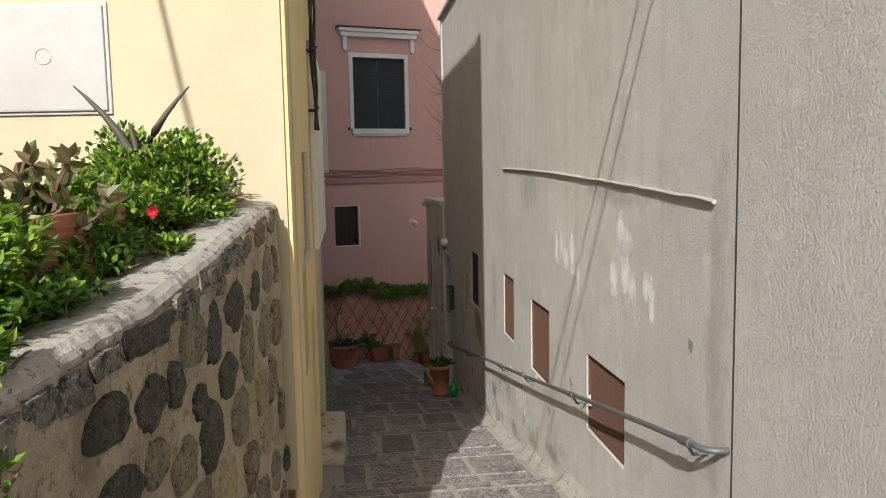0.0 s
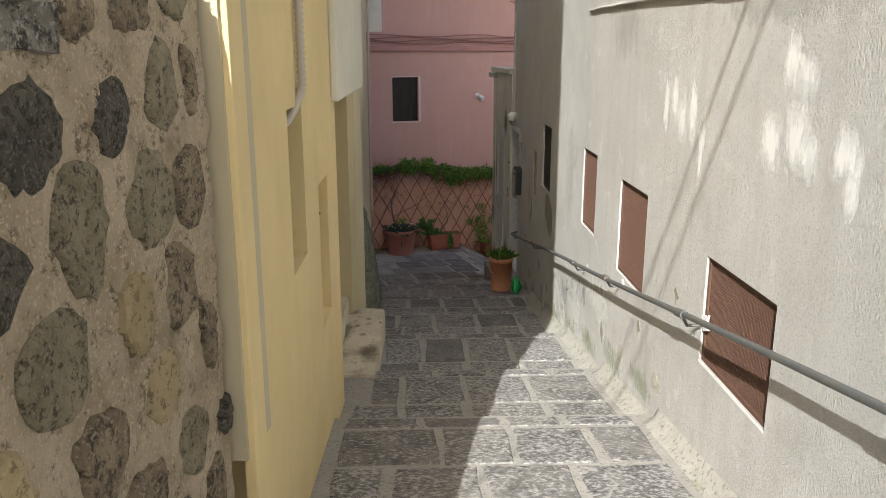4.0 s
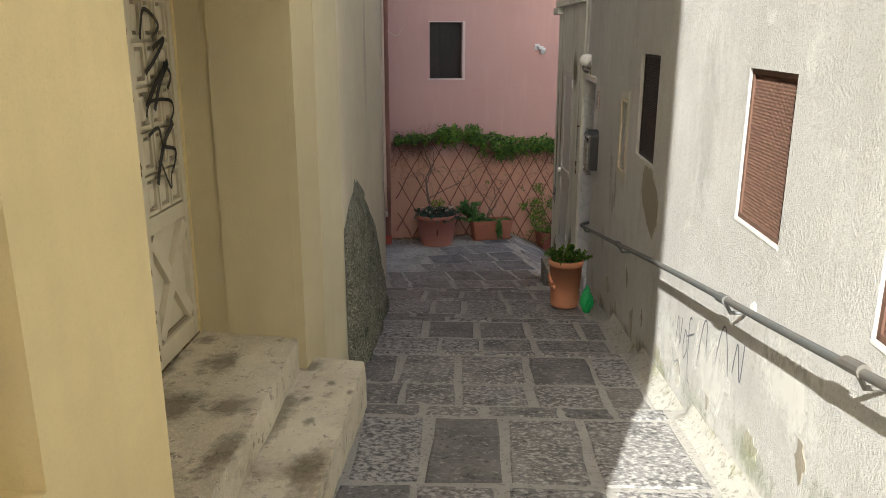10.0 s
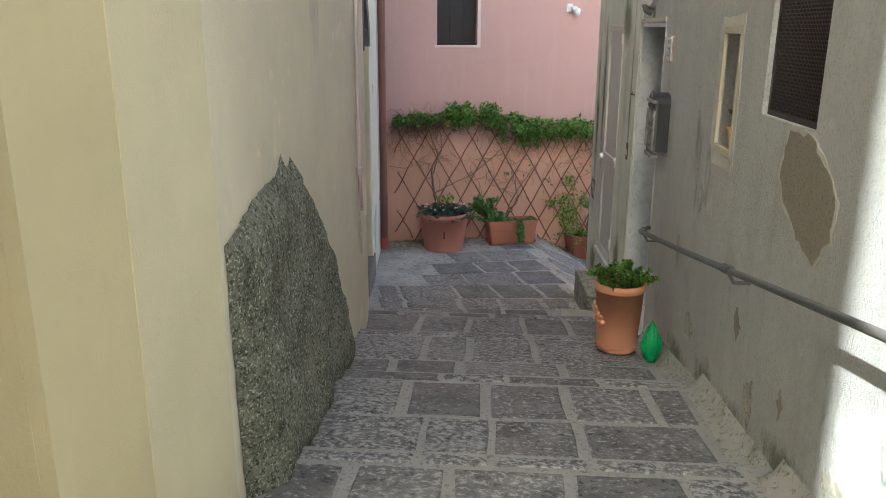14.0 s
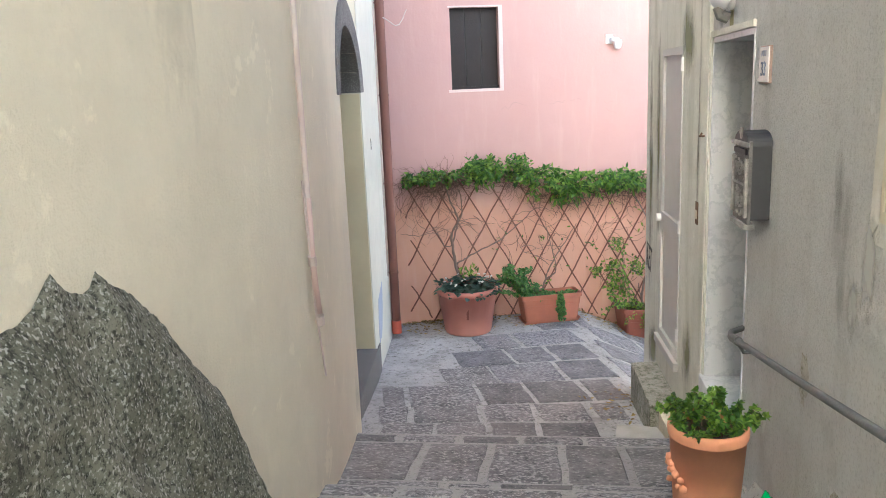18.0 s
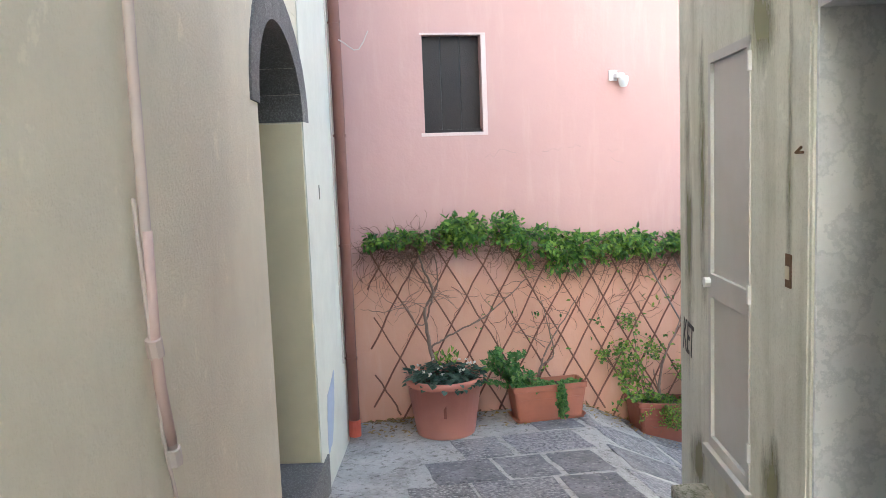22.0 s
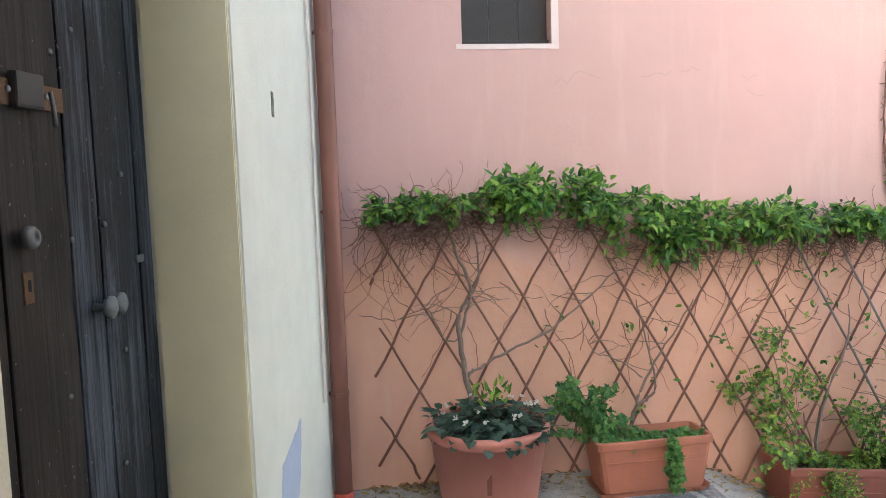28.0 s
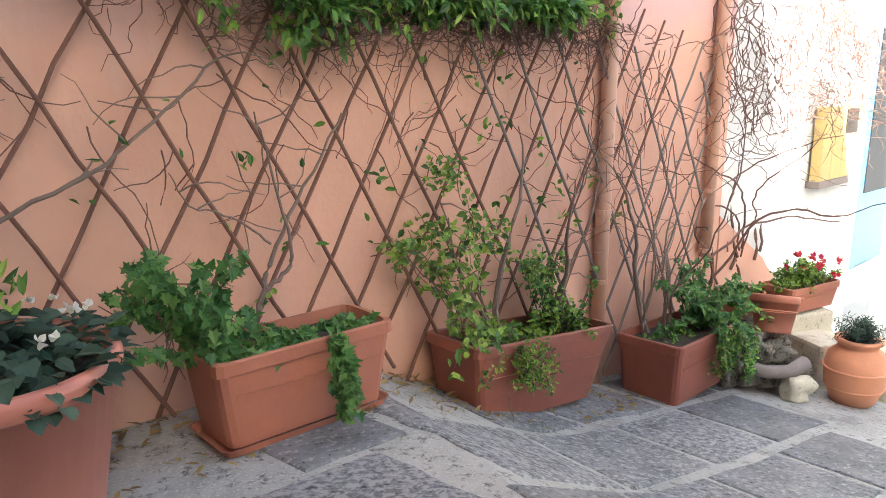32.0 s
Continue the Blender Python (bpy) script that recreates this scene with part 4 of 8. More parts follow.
def stroke_path(pts, n=7):
    """A smooth line through the points."""
    out = []
    q = [pts[0]] + list(pts) + [pts[-1]]
    for a, b, c, d in zip(q, q[1:], q[2:], q[3:]):
        for i in range(n):
            t = i / n
            out.append(tuple(0.5 * (2 * b[k] + (c[k] - a[k]) * t + (2 * a[k] - 5 * b[k] + 4 * c[k] - d[k]) * t * t + (3 * b[k] - a[k] - 3 * c[k] + d[k]) * t ** 3) for k in (0, 1)))
    return out + [pts[-1]]


def stain_mat(name, col, strength, scale=9.0, stretch=(1, 1, 0.5)):
    """Dirt or growth that thins out towards its rim in broken flecks."""
    m, nt, b = nodes_of(name)
    b.inputs["Base Color"].default_value = (*col, 1)
    b.inputs["Roughness"].default_value = 0.95
    tc = nt.nodes.new("ShaderNodeTexCoord")
    gr = nt.nodes.new("ShaderNodeTexGradient")
    gr.gradient_type = "SPHERICAL"
    nt.links.new(tc.outputs["Object"], gr.inputs[0])
    n = noise_node(nt, scale, 7, 0.72, stretch, "world")
    a = nt.nodes.new("ShaderNodeMath")
    a.operation = "MULTIPLY_ADD"
    a.inputs[1].default_value, a.inputs[2].default_value = 0.55, -0.42
    nt.links.new(gr.outputs["Fac"], a.inputs[0])
    c = nt.nodes.new("ShaderNodeMath")
    nt.links.new(a.outputs[0], c.inputs[0])
    nt.links.new(n, c.inputs[1])
    nt.links.new(ramp(nt, c.outputs[0], [(0.22, (0, 0, 0)), (0.5, (strength, strength, strength))]), b.inputs["Alpha"])
    return m


MOULD = stain_mat("grey_mould", (0.26, 0.25, 0.22), 0.26)
MOSS = stain_mat("green_moss", (0.22, 0.25, 0.11), 0.5, 18.0)
DAMP = stain_mat("olive_damp", (0.3, 0.29, 0.16), 0.6, 6.0, (1, 1, 0.25))
SCUFF = stain_mat("pale_scuff", (0.70, 0.69, 0.645), 0.5, 12.0)
GRIME = stain_mat("brown_grime", (0.24, 0.19, 0.12), 0.5, 17.0, (1, 1, 1))


def stain(pl, y, z, w, h, mat, label, d=0.0032):
    """A thin film of dirt on a wall, w by h from its middle to its rim."""
    bm = bmesh.new()
    bm.faces.new([bm.verts.new(q) for q in ((-1, 0, -1), (1, 0, -1), (1, 0, 1), (-1, 0, 1))])
    ob = part("stain", bm, mat)
    ob.matrix_world = pl.m(pl.s_of_y(y), z, d) @ Matrix.Diagonal((w, 1, h, 1))
    ob.visible_shadow = False
    return struct(ob, label, "stain")


# ================= the planter wall at the top of the lane =================
STW = Plane(-0.755, 3.49, 0.0, 1, 1)
rs = random.Random(21)
sw0, sw1 = STW.s_of_y(-7.5), STW.s_of_y(3.52)


def cap_z(s):
    """The wall's top rises towards the house."""
    return float(np.interp(s + 3.49, (-7, 1.2, 1.9, 2.3, 2.75, 3.1, 3.55), (3.9, 3.94, 3.98, 4.01, 4.085, 4.13, 4.168)))


stone_wall = part("stone_wall", wall_bm(STW, sw0, sw1, 2.0, 3.87, 0.42), RUBMORT)
struct(stone_wall, "rubble stone retaining wall with a worn cement top", "wall")
# cement cap with a broken front edge
bm = bmesh.new()
last = None
n = 360
for i in range(n + 1):
    s = sw0 + (sw1 - sw0) * i / n
    c = cap_z(s)
    e = 0.03 * noise.noise((s * 6, 0, 3)) + 0.022 * noise.noise((s * 19, 2, 0))
    h = 0.012 * noise.noise((s * 3, 7, 0))
    row = [(-0.01, c - 0.075), (0.0 + e * 0.4, c - 0.06 - 0.02 * abs(noise.noise((s * 7, 1, 1)))), (0.004 + e * 0.6, c - 0.033 + h), (-0.006 + e * 0.55, c - 0.018 + h), (-0.03, c - 0.002 + h), (-0.12, c + h), (-0.24, c - 0.005 - h), (-0.43, c - 0.02), (-0.43, c - 0.32)]
    cur = [bm.verts.new(STW.p(s, z, d)) for d, z in row]
    if last:
        for k in range(len(row) - 1):
            bm.faces.new([last[k], last[k + 1], cur[k + 1], cur[k]])
    last = cur
part("cap", bm, CAPMAT, stone_wall, "worn grey cement top")
# uneven mortar face between the stones
bm = bmesh.new()
m0, mn, mk = STW.s_of_y(-1.4), 165, 64
rows = []
for i in range(mn + 1):
    s = m0 + (sw1 - 0.002 - m0) * i / mn
    up_to = cap_z(s) - 0.05
    rows.append([bm.verts.new(STW.p(s, 2.2 + (up_to - 2.2) * j / mk, 0.004 + 0.014 * noise.noise((s * 4, j * 0.12, 3)) + 0.01 * noise.noise((s * 17, j * 0.5, 9)))) for j in range(mk + 1)])
for r0, r1 in zip(rows, rows[1:]):
    for j in range(mk):
        bm.faces.new([r0[j], r0[j + 1], r1[j + 1], r1[j]])
part("mortar", bm, RUBMORT, stone_wall, "rough brown lime mortar", True)


def rubble(p, poly, mat):
    """One stone: its cell pulled in from the mortar, corners rounded, face pitted."""
    cs, cz = sum(a for a, b in poly) / len(poly), sum(b for a, b in poly) / len(poly)
    for _ in range(2 if len(poly) < 8 else 1):
        poly = [q for (a, b), (c, d) in zip(poly, poly[1:] + poly[:1]) for q in ((a * 0.75 + c * 0.25, b * 0.75 + d * 0.25), (a * 0.25 + c * 0.75, b * 0.25 + d * 0.75))]
    gap = rs.uniform(0.0, 0.006)
    out = []
    for a, b in poly:
        L = math.hypot(a - cs, b - cz) or 1
        k = max(0.3, 1 - (gap + rs.uniform(-0.007, 0.011)) / L)
        out.append(((a - cs) * k, (b - cz) * k))
    k = len(out)
    bm = bmesh.new()
    top = rs.uniform(0.012, 0.026)
    rings = []
    for f, d in ((1.03, -0.015), (1.0, 0.004), (0.93, top * 0.75), (0.8, top), (0.55, top), (0.28, top)):
        rings.append([bm.verts.new(STW.p(cs + a * f, cz + b * f, d + (0.009 * noise.noise(((cs + a * f) * 22, (cz + b * f) * 22, 5)) if f < 0.95 else 0))) for a, b in out])
    for r0, r1 in zip(rings, rings[1:]):
        for i in range(k):
            bm.faces.new([r0[i], r0[(i + 1) % k], r1[(i + 1) % k], r1[i]])
    bm.faces.new(rings[-1])
    part("stone", bm, mat, stone_wall)


BROWNST = layered("brown_rubble_stone", (0.17, 0.13, 0.085), (0.36, 0.295, 0.2), (0.045, 0.037, 0.026), 0.42, (0.36, 0.31, 0.23), 0.012, (9.0, 30.0, 90.0))
KIND = {"d": BASALT, "o": TUFF, "b": BROWNST, "y": OCHRE}
# the stones nearest the house, course by course: place along the lane, height, half length, half height, kind
COURSES = (
    ((1.68, 3.75, 0.11, 0.06, "d"), (1.95, 3.73, 0.11, 0.073, "d"), (2.27, 3.81, 0.1, 0.085, "o"), (2.46, 3.774, 0.082, 0.105, "d"), (2.57, 3.92, 0.044, 0.036, "b"), (2.75, 3.81, 0.12, 0.1, "d")),
    ((3.03, 3.834, 0.075, 0.08, "d"), (3.27, 3.88, 0.085, 0.1, "o"), (3.43, 3.89, 0.04, 0.1, "b"), (2.1, 3.72, 0.06, 0.06, "d"), (2.3, 3.605, 0.075, 0.066, "d"), (2.61, 3.6, 0.1, 0.076, "d")),
    ((2.89, 3.637, 0.085, 0.128, "o"), (3.16, 3.64, 0.11, 0.115, "o"), (3.37, 3.64, 0.073, 0.103, "b"), (2.41, 3.462, 0.126, 0.11, "d"), (2.75, 3.42, 0.118, 0.108, "o"), (3.05, 3.412, 0.08, 0.112, "y")),
    ((3.28, 3.415, 0.09, 0.117, "b"), (2.13, 3.47, 0.108, 0.085, "o"), (2.55, 3.235, 0.128, 0.1, "y"), (2.87, 3.19, 0.103, 0.105, "b"), (3.15, 3.2, 0.09, 0.093, "y"), (3.42, 3.244, 0.052, 0.113, "b")),
    ((2.25, 3.306, 0.114, 0.066, "o"), (2.69, 3.065, 0.112, 0.066, "o"), (3.03, 2.996, 0.103, 0.085, "b"), (3.3, 2.99, 0.09, 0.095, "o"), (1.72, 3.57, 0.117, 0.067, "d"), (1.94, 3.56, 0.085, 0.07, "o")),
    ((2.82, 2.81, 0.097, 0.094, "o"), (3.14, 2.82, 0.09, 0.066, "d"), (3.4, 2.8, 0.072, 0.092, "b"), (1.85, 3.36, 0.12, 0.09, "o"), (2.3, 3.06, 0.13, 0.105, "d"), (2.02, 3.18, 0.1, 0.08, "b")),
    ((2.94, 4.02, 0.085, 0.062, "b"), (3.15, 4.05, 0.09, 0.062, "b"), (3.38, 4.08, 0.09, 0.068, "o")))
taken = [(q[0] - 3.49, *q[1:]) for row_ in COURSES for q in row_]
z, row = 2.5, 0
while z < 4.0:
    s = STW.s_of_y(-1.2) + (0.1 if row % 2 else 0)
    while s < sw1 - 0.05:
        q = (s + rs.uniform(-0.06, 0.06), z + rs.uniform(-0.05, 0.05), rs.uniform(0.07, 0.12), rs.uniform(0.055, 0.09), rs.choice("ddoobb"))
        if q[1] + q[3] < cap_z(s) - 0.09 and all(abs(q[0] - t[0]) > q[2] + t[2] or abs(q[1] - t[1]) > q[3] + t[3] for t in taken):
            taken.append(q)
        s += rs.uniform(0.13, 0.2)
    z += 0.09
    row += 1
for s, z, hw, hh, kind in taken:
    n = rs.randint(7, 9)
    turn = rs.uniform(0, 6.28)
    shape = []
    for k in range(n):
        a = turn + 2 * math.pi * (k + rs.uniform(-0.25, 0.25)) / n
        r = 1.12 * rs.uniform(0.78, 1.2)
        shape.append((min(s + hw * r * math.cos(a), sw1 - 0.004), z + hh * r * math.sin(a)))
    rubble((s, z), shape, KIND[kind])
# broken dark stones under the cement top
s = STW.s_of_y(-1.3)
while s < STW.s_of_y(2.85):
    L = rs.uniform(0.16, 0.34)
    if rs.random() < 0.2:
        s += L * 0.5
        continue
    bm = bmesh.new()
    add_box(bm, (s + 0.008, -0.05, cap_z(s) - rs.uniform(0.1, 0.14)), (s + L - 0.008, 0.014, cap_z(s + L / 2) - 0.05), STW.m())
    bmesh.ops.subdivide_edges(bm, edges=list(bm.edges), cuts=5, use_grid_fill=True)
    for v in bm.verts:
        v.co += (STW.n * noise.noise(v.co * 13) + Vector((0, 0, 0.7)) * noise.noise(v.co * 17 + Vector((3, 0, 0))) + STW.u * noise.noise(v.co * 15 + Vector((0, 7, 0)))) * 0.02
    part("coping_stone", bm, rs.choice([COPING, COPING, BASALT]), stone_wall)
    s += L
struct(part("soil", box_bm((-6.8, -7.5, 3.3), (-1.17, 3.525, 3.93)), SOIL), "dark planter soil behind the stone wall", "soil")

rp = random.Random(5)


def planter_pot(name, x, y, z, r, h, mat, label, lean=0.0):
    t = thing(name, label, "flower pot", "", (x, y, z))
    bm = bmesh.new()
    lathe(bm, [(r * 0.68, 0), (r * 0.95, h * 0.82), (r * 1.02, h * 0.82), (r * 1.06, h * 0.86), (r * 1.06, h * 0.97), (r * 1.02, h), (r * 0.93, h), (r * 0.9, h * 0.9)], 24)
    part("pot", bm, mat, t, "", True)
    bm = bmesh.new()
    lathe(bm, [(r * 0.02, h * 0.9), (r * 0.91, h * 0.9), (r * 0.9, h * 0.86), (r * 0.02, h * 0.86)], 20)
    part("soil", bm, SOIL, t)
    return t


def trough(x0, x1, y0, y1, z, h, label):
    """Terracotta window box with a thick rim, narrower at its foot."""
    g = thing("planter", label, "planter", "", ((x0 + x1) / 2, (y0 + y1) / 2, z))
    bm = bmesh.new()
    hx, hy = (x1 - x0) / 2, (y1 - y0) / 2
    last = None
    for k, zz in ((0.84, 0), (0.94, h * 0.8), (1.0, h * 0.82), (1.0, h), (0.9, h), (0.88, h * 0.75)):
        cur = [bm.verts.new((sx * (hx - (1 - k) * 0.12), sy * (hy - (1 - k) * 0.12), zz)) for sx, sy in ((-1, -1), (1, -1), (1, 1), (-1, 1))]
        if last:
            for i in range(4):
                bm.faces.new([last[i], last[(i + 1) % 4], cur[(i + 1) % 4], cur[i]])
        else:
            bm.faces.new(cur)
        last = cur
    bmesh.ops.bevel(bm, geom=list(bm.edges), offset=0.004, segments=1, affect="EDGES")
    part("body", bm, TERRA, g)
    part("soil", box_bm((-hx + 0.02, -hy + 0.02, h * 0.7), (hx - 0.02, hy - 0.02, h * 0.86)), SOIL, g)
    return g


trough(-1.165, -0.985, 1.88, 2.415, 3.97, 0.228, "orange terracotta trough half hidden among planter leaves")
planter_pot("flower_pot", -1.28, 2.72, 3.93, 0.13, 0.22, TERRA, "orange terracotta pot under the planter leaves")


def shrub(name, c, rad, n, ll, lw, mat, label, lumps=26, hollow=0.3):
    """Stems from the soil with clumps of small leaves."""
    g = thing(name, label, "shrub" if name == "bush" else "plant", "planter shrubs", (c[0], c[1], c[2] - rad[2]))
    fo, st = Foliage(), Foliage()
    bush(fo, rp, c, rad, n, ll, lw, lumps, hollow)
    for i in range(max(5, n // 250)):
        q = Vector((c[0] + rp.uniform(-0.6, 0.6) * rad[0], c[1] + rp.uniform(-0.7, 0.7) * rad[1], c[2] - rad[2] * 0.9))
        st.twig(wander(rp, q, Vector((rp.uniform(-0.5, 0.5), rp.uniform(-0.5, 0.5), 1)), rad[2] * 0.24, 6, 0.3), 0.004, 0.0015)
    for f, nm, mt in ((fo, "leaves", mat), (st, "stems", BARK)):
        ob = f.make(nm, mt, g)
        ob.matrix_parent_inverse, ob["kind"] = g.matrix_basis.inverted(), "stuff"


shrub("bush", (-1.19, 3.12, 4.2), (0.33, 0.29, 0.25), 15000, 0.03, 0.021, LEAF_LIGHT, "dense bright green small-leaved bush on the stone wall", 60, 0.4)
shrub("plant", (-1.03, 2.78, 4.13), (0.13, 0.22, 0.13), 2600, 0.03, 0.021, LEAF_LIGHT, "green shoots hanging from the bush over the cement top", 26, 0.4)
shrub("plant", (-1.12, 2.3, 4.19), (0.16, 0.32, 0.09), 2600, 0.03, 0.02, LEAF_LIGHT, "leafy green plant growing over the terracotta trough")
shrub("plant", (-0.97, 2.2, 4.06), (0.045, 0.3, 0.09), 700, 0.034, 0.022, LEAF, "dark green shoots hanging before the terracotta trough", 18)
shrub("plant", (-1.08, 1.62, 4.08), (0.2, 0.3, 0.17), 5200, 0.034, 0.025, LEAF_LIGHT, "bright leafy plant spilling over the stone wall", 40, 0.4)
shrub("plant", (-1.35, 1.9, 4.1), (0.25, 0.5, 0.2), 4200, 0.034, 0.024, LEAF_LIGHT, "leafy green plant at the back of the planter")
shrub("plant", (-0.9, 1.72, 4.01), (0.06, 0.3, 0.05), 620, 0.034, 0.022, LEAF, "dark green shoots on the worn cement top", 20)
shrub("plant", (-0.88, 2.52, 4.06), (0.045, 0.16, 0.03), 230, 0.036, 0.02, LEAF_LIGHT, "trailing succulent shoots lying on the cement top")
shrub("plant", (-0.8, 1.32, 3.985), (0.035, 0.1, 0.035), 150, 0.036, 0.022, LEAF_LIGHT, "green shoots at the edge of the cement top")
shrub("plant", (-0.725, 1.2, 3.82), (0.02, 0.05, 0.035), 20, 0.036, 0.02, LEAF_LIGHT, "yellowish weed growing from the stone wall")
# jade plant with thick paddle leaves
fo = Foliage()
st = Foliage()
for i in range(20):
    p = Vector((-1.22 + rp.uniform(-0.1, 0.08), 2.1 + rp.uniform(-0.25, 0.22), 3.95))
    line = wander(rp, p, Vector((rp.uniform(-0.4, 0.4), rp.uniform(-0.6, 0.6), 1)), 0.06, 7, 0.35)
    st.twig(line, 0.012, 0.007, 5)
    for q in line[2:]:
        for _ in range(5):
            fo.leaf(q, rvec(rp) + Vector((0, 0, 0.6)), rvec(rp), rp.uniform(0.045, 0.07), 0.036, 0.12)
g = tagged(st.make("jade_plant", BARK), "brownish green jade plant with fleshy leaves", "plant")
fo.make("leaves", LEAF_JADE, g)
# aloe blades above the bush
aloe = thing("aloe", "dark spiky aloe with long curved blades", "plant", "", (-1.2, 3.1, 4.2))
for dx, dy, top, bend in ((-0.22, -0.04, 0.44, 0.22), (0.2, 0.05, 0.44, -0.2), (-0.03, 0.0, 0.3, 0.05), (0.07, 0.1, 0.2, -0.08), (-0.1, 0.1, 0.22, 0.1)):
    bm = bmesh.new()
    tube(bm, [Vector((dx * f ** 1.2 + bend * f * (1 - f), dy * f, top * f)) for f in (0, 0.15, 0.3, 0.45, 0.6, 0.75, 0.9, 1.0)], 0.034, 6, 0.003)
    part("blade", bm, LEAF_ALOE, aloe, "", True)
# one red flower
fo = Foliage()
for i in range(10):
    t = i * 0.63
    fo.leaf(Vector((-0.945, 2.545, 4.175)), Vector((math.cos(t), -0.6, math.sin(t))), Vector((0, -1, 0)), 0.026, 0.02)
tagged(fo.make("flower", PETAL_R), "single pinkish red flower among the leaves", "flower")
fo = Foliage()
for i in range(90):
    q = Vector((rp.uniform(-1.15, -0.84), rp.uniform(3.15, 3.5), 0))
    q.z = cap_z(q.y - 3.49) + 0.006 + 0.03 * rp.random()
    fo.leaf(q, Vector((rp.uniform(-1, 1), rp.uniform(-1, 1), 0.05)), Vector((0, 0, 1)), 0.09, 0.012)
tagged(fo.make("dry_stalks", LEAF_DRY), "dry straw stalks lying on the wall top", "litter", kind="stuff")

# meter cover on the sunlit wall
METERP = simple("weathered_white_paint", (0.43, 0.44, 0.435), 0.55, 0, 0.1, 10, 0.08, (0.37, 0.37, 0.355))
mc = thing("meter_cover", "white painted metal meter cover on the yellow wall", "meter box", "", (-1.75, 3.53, 4.8))
bevel_box("plate", (-0.27, -0.025, -0.22), (0.27, 0.0, 0.24), METERP, mc, 0.008)
bevel_box("frame", (-0.285, -0.012, -0.235), (0.285, 0.002, 0.255), METERP, mc, 0.004)
bm = bmesh.new()
tube(bm, [Vector((0.035 * math.cos(a), -0.027, 0.02 + 0.035 * math.sin(a))) for a in [i * math.pi / 10 for i in range(20)]], 0.002, 4)
part("emblem", bm, GREYP, mc, "round embossed mark")

# cables and clamps at the corner of the yellow house
cb = thing("cable_bundle", "black electric cables clamped to the yellow house corner", "cable", "", LEFT.p(LEFT.s_of_y(6.0), 4.2, 0))
inv = Matrix.Translation(-Vector(cb.location))
for k in range(3):
    bm = bmesh.new()
    tube(bm, [LEFT.p(LEFT.s_of_y(5.95 + 0.05 * k + 0.03 * math.sin(i * 0.9 + k)), 4.6 + 0.3 * i, 0.05 + 0.02 * math.sin(i * 1.3 + k * 2)) for i in range(18)], 0.012, 6)
    ob = part("cable", bm, CABLE, cb)
    ob.matrix_parent_inverse = inv
for z in (4.75, 5.2, 5.6):
    bm = bmesh.new()
    tube(bm, [LEFT.p(LEFT.s_of_y(6.0), z, 0.0), LEFT.p(LEFT.s_of_y(6.0), z, 0.07), LEFT.p(LEFT.s_of_y(6.0), z + 0.03, 0.075)], 0.012, 6)
    ob = part("insulator", bm, CABLE, cb)
    ob.matrix_parent_inverse = inv
# open white shutter on the cream house
sh = thing("shutter", "white painted wooden shutter standing open from the wall", "shutter", "", FAR.p(FAR.s_of_y(13.2), 4.25, 0))
mx = FAR.m(FAR.s_of_y(13.2), 4.25).to_3x3().to_4x4()
bevel_box("frame_board", (-0.02, 0.0, 0), (0.02, 0.30, 1.7), WHITEP, sh, 0.004, mx)
for k in range(20):
    bevel_box("slat", (-0.028, 0.05, 0.1 + 0.075 * k), (-0.012, 0.25, 0.15 + 0.075 * k), WHITEP, sh, 0, mx)

# ================= niches in the yellow wall =================
rn = random.Random(3)
s0 = LEFT.s_of_y(4.49)
bm = bmesh.new()
prev = None
for i in range(28):
    z = 3.085 + 0.65 * i / 27
    edge = -0.115 - 0.02 * math.sin(z * 14) - rn.uniform(0, 0.02)
    cur = (bm.verts.new(LEFT.p(h1[1] - 0.003, z, edge)), bm.verts.new(LEFT.p(h1[1] - 0.003, z, -0.22)))
    if prev:
        bm.faces.new([prev[0], cur[0], cur[1], prev[1]])
    prev = cur
add_box(bm, (h1[0], -0.224, h1[2]), (h1[1], -0.217, h1[3]), LEFT.m())
struct(part("hole", bm, BLACK), "ragged dark opening broken into the niche", "hole")
for k in range(30):
    z = 3.09 + 0.0215 * k
    bm = bmesh.new()
    bmesh.ops.create_icosphere(bm, subdivisions=3, radius=rn.uniform(0.014, 0.03))
    mm_ = LEFT.m(h1[1] - 0.002, z + rn.uniform(-0.01, 0.01), -0.13 - 0.02 * math.sin(z * 14) + rn.uniform(-0.02, 0.012))
    for v in bm.verts:
        v.co *= 1 + 0.7 * noise.noise(v.co * 45 + Vector((z * 9, k, 0))) + 0.3 * noise.noise(v.co * 140 + Vector((0, k, z)))
        v.co.x *= 0.4
        v.co = mm_ @ v.co
    tagged(part("rubble", bm, rn.choice([BROWNST, BROWNST, BASALT, TUFF])), "rough stone fragment in the broken opening", "stone", "niche rubble")
CONDUIT = simple("grey_corrugated_plastic", (0.47, 0.44, 0.38), 0.5, 0, 0.1, 10, 0.05)
cd = thing("conduit", "grey corrugated plastic conduit bending out of the niche", "conduit", "", LEFT.p(LEFT.s_of_y(4.7), 3.72, 0))
inv = Matrix.Translation(-Vector(cd.location))
pts = []
for i in range(60):
    f = i / 59
    if f < 0.6:
        a = f / 0.6 * math.pi / 2
        pts.append(LEFT.p(LEFT.s_of_y(4.55) + 0.2 * math.sin(a), 3.67 + 0.14 * (1 - math.cos(a)), -0.05 + 0.12 * f))
    else:
        g2 = (f - 0.6) / 0.4
        pts.append(LEFT.p(LEFT.s_of_y(4.55) + 0.2, 3.81 + 0.6 * g2, 0.025))
bm = bmesh.new()
tube(bm, pts, 0.016, 10)
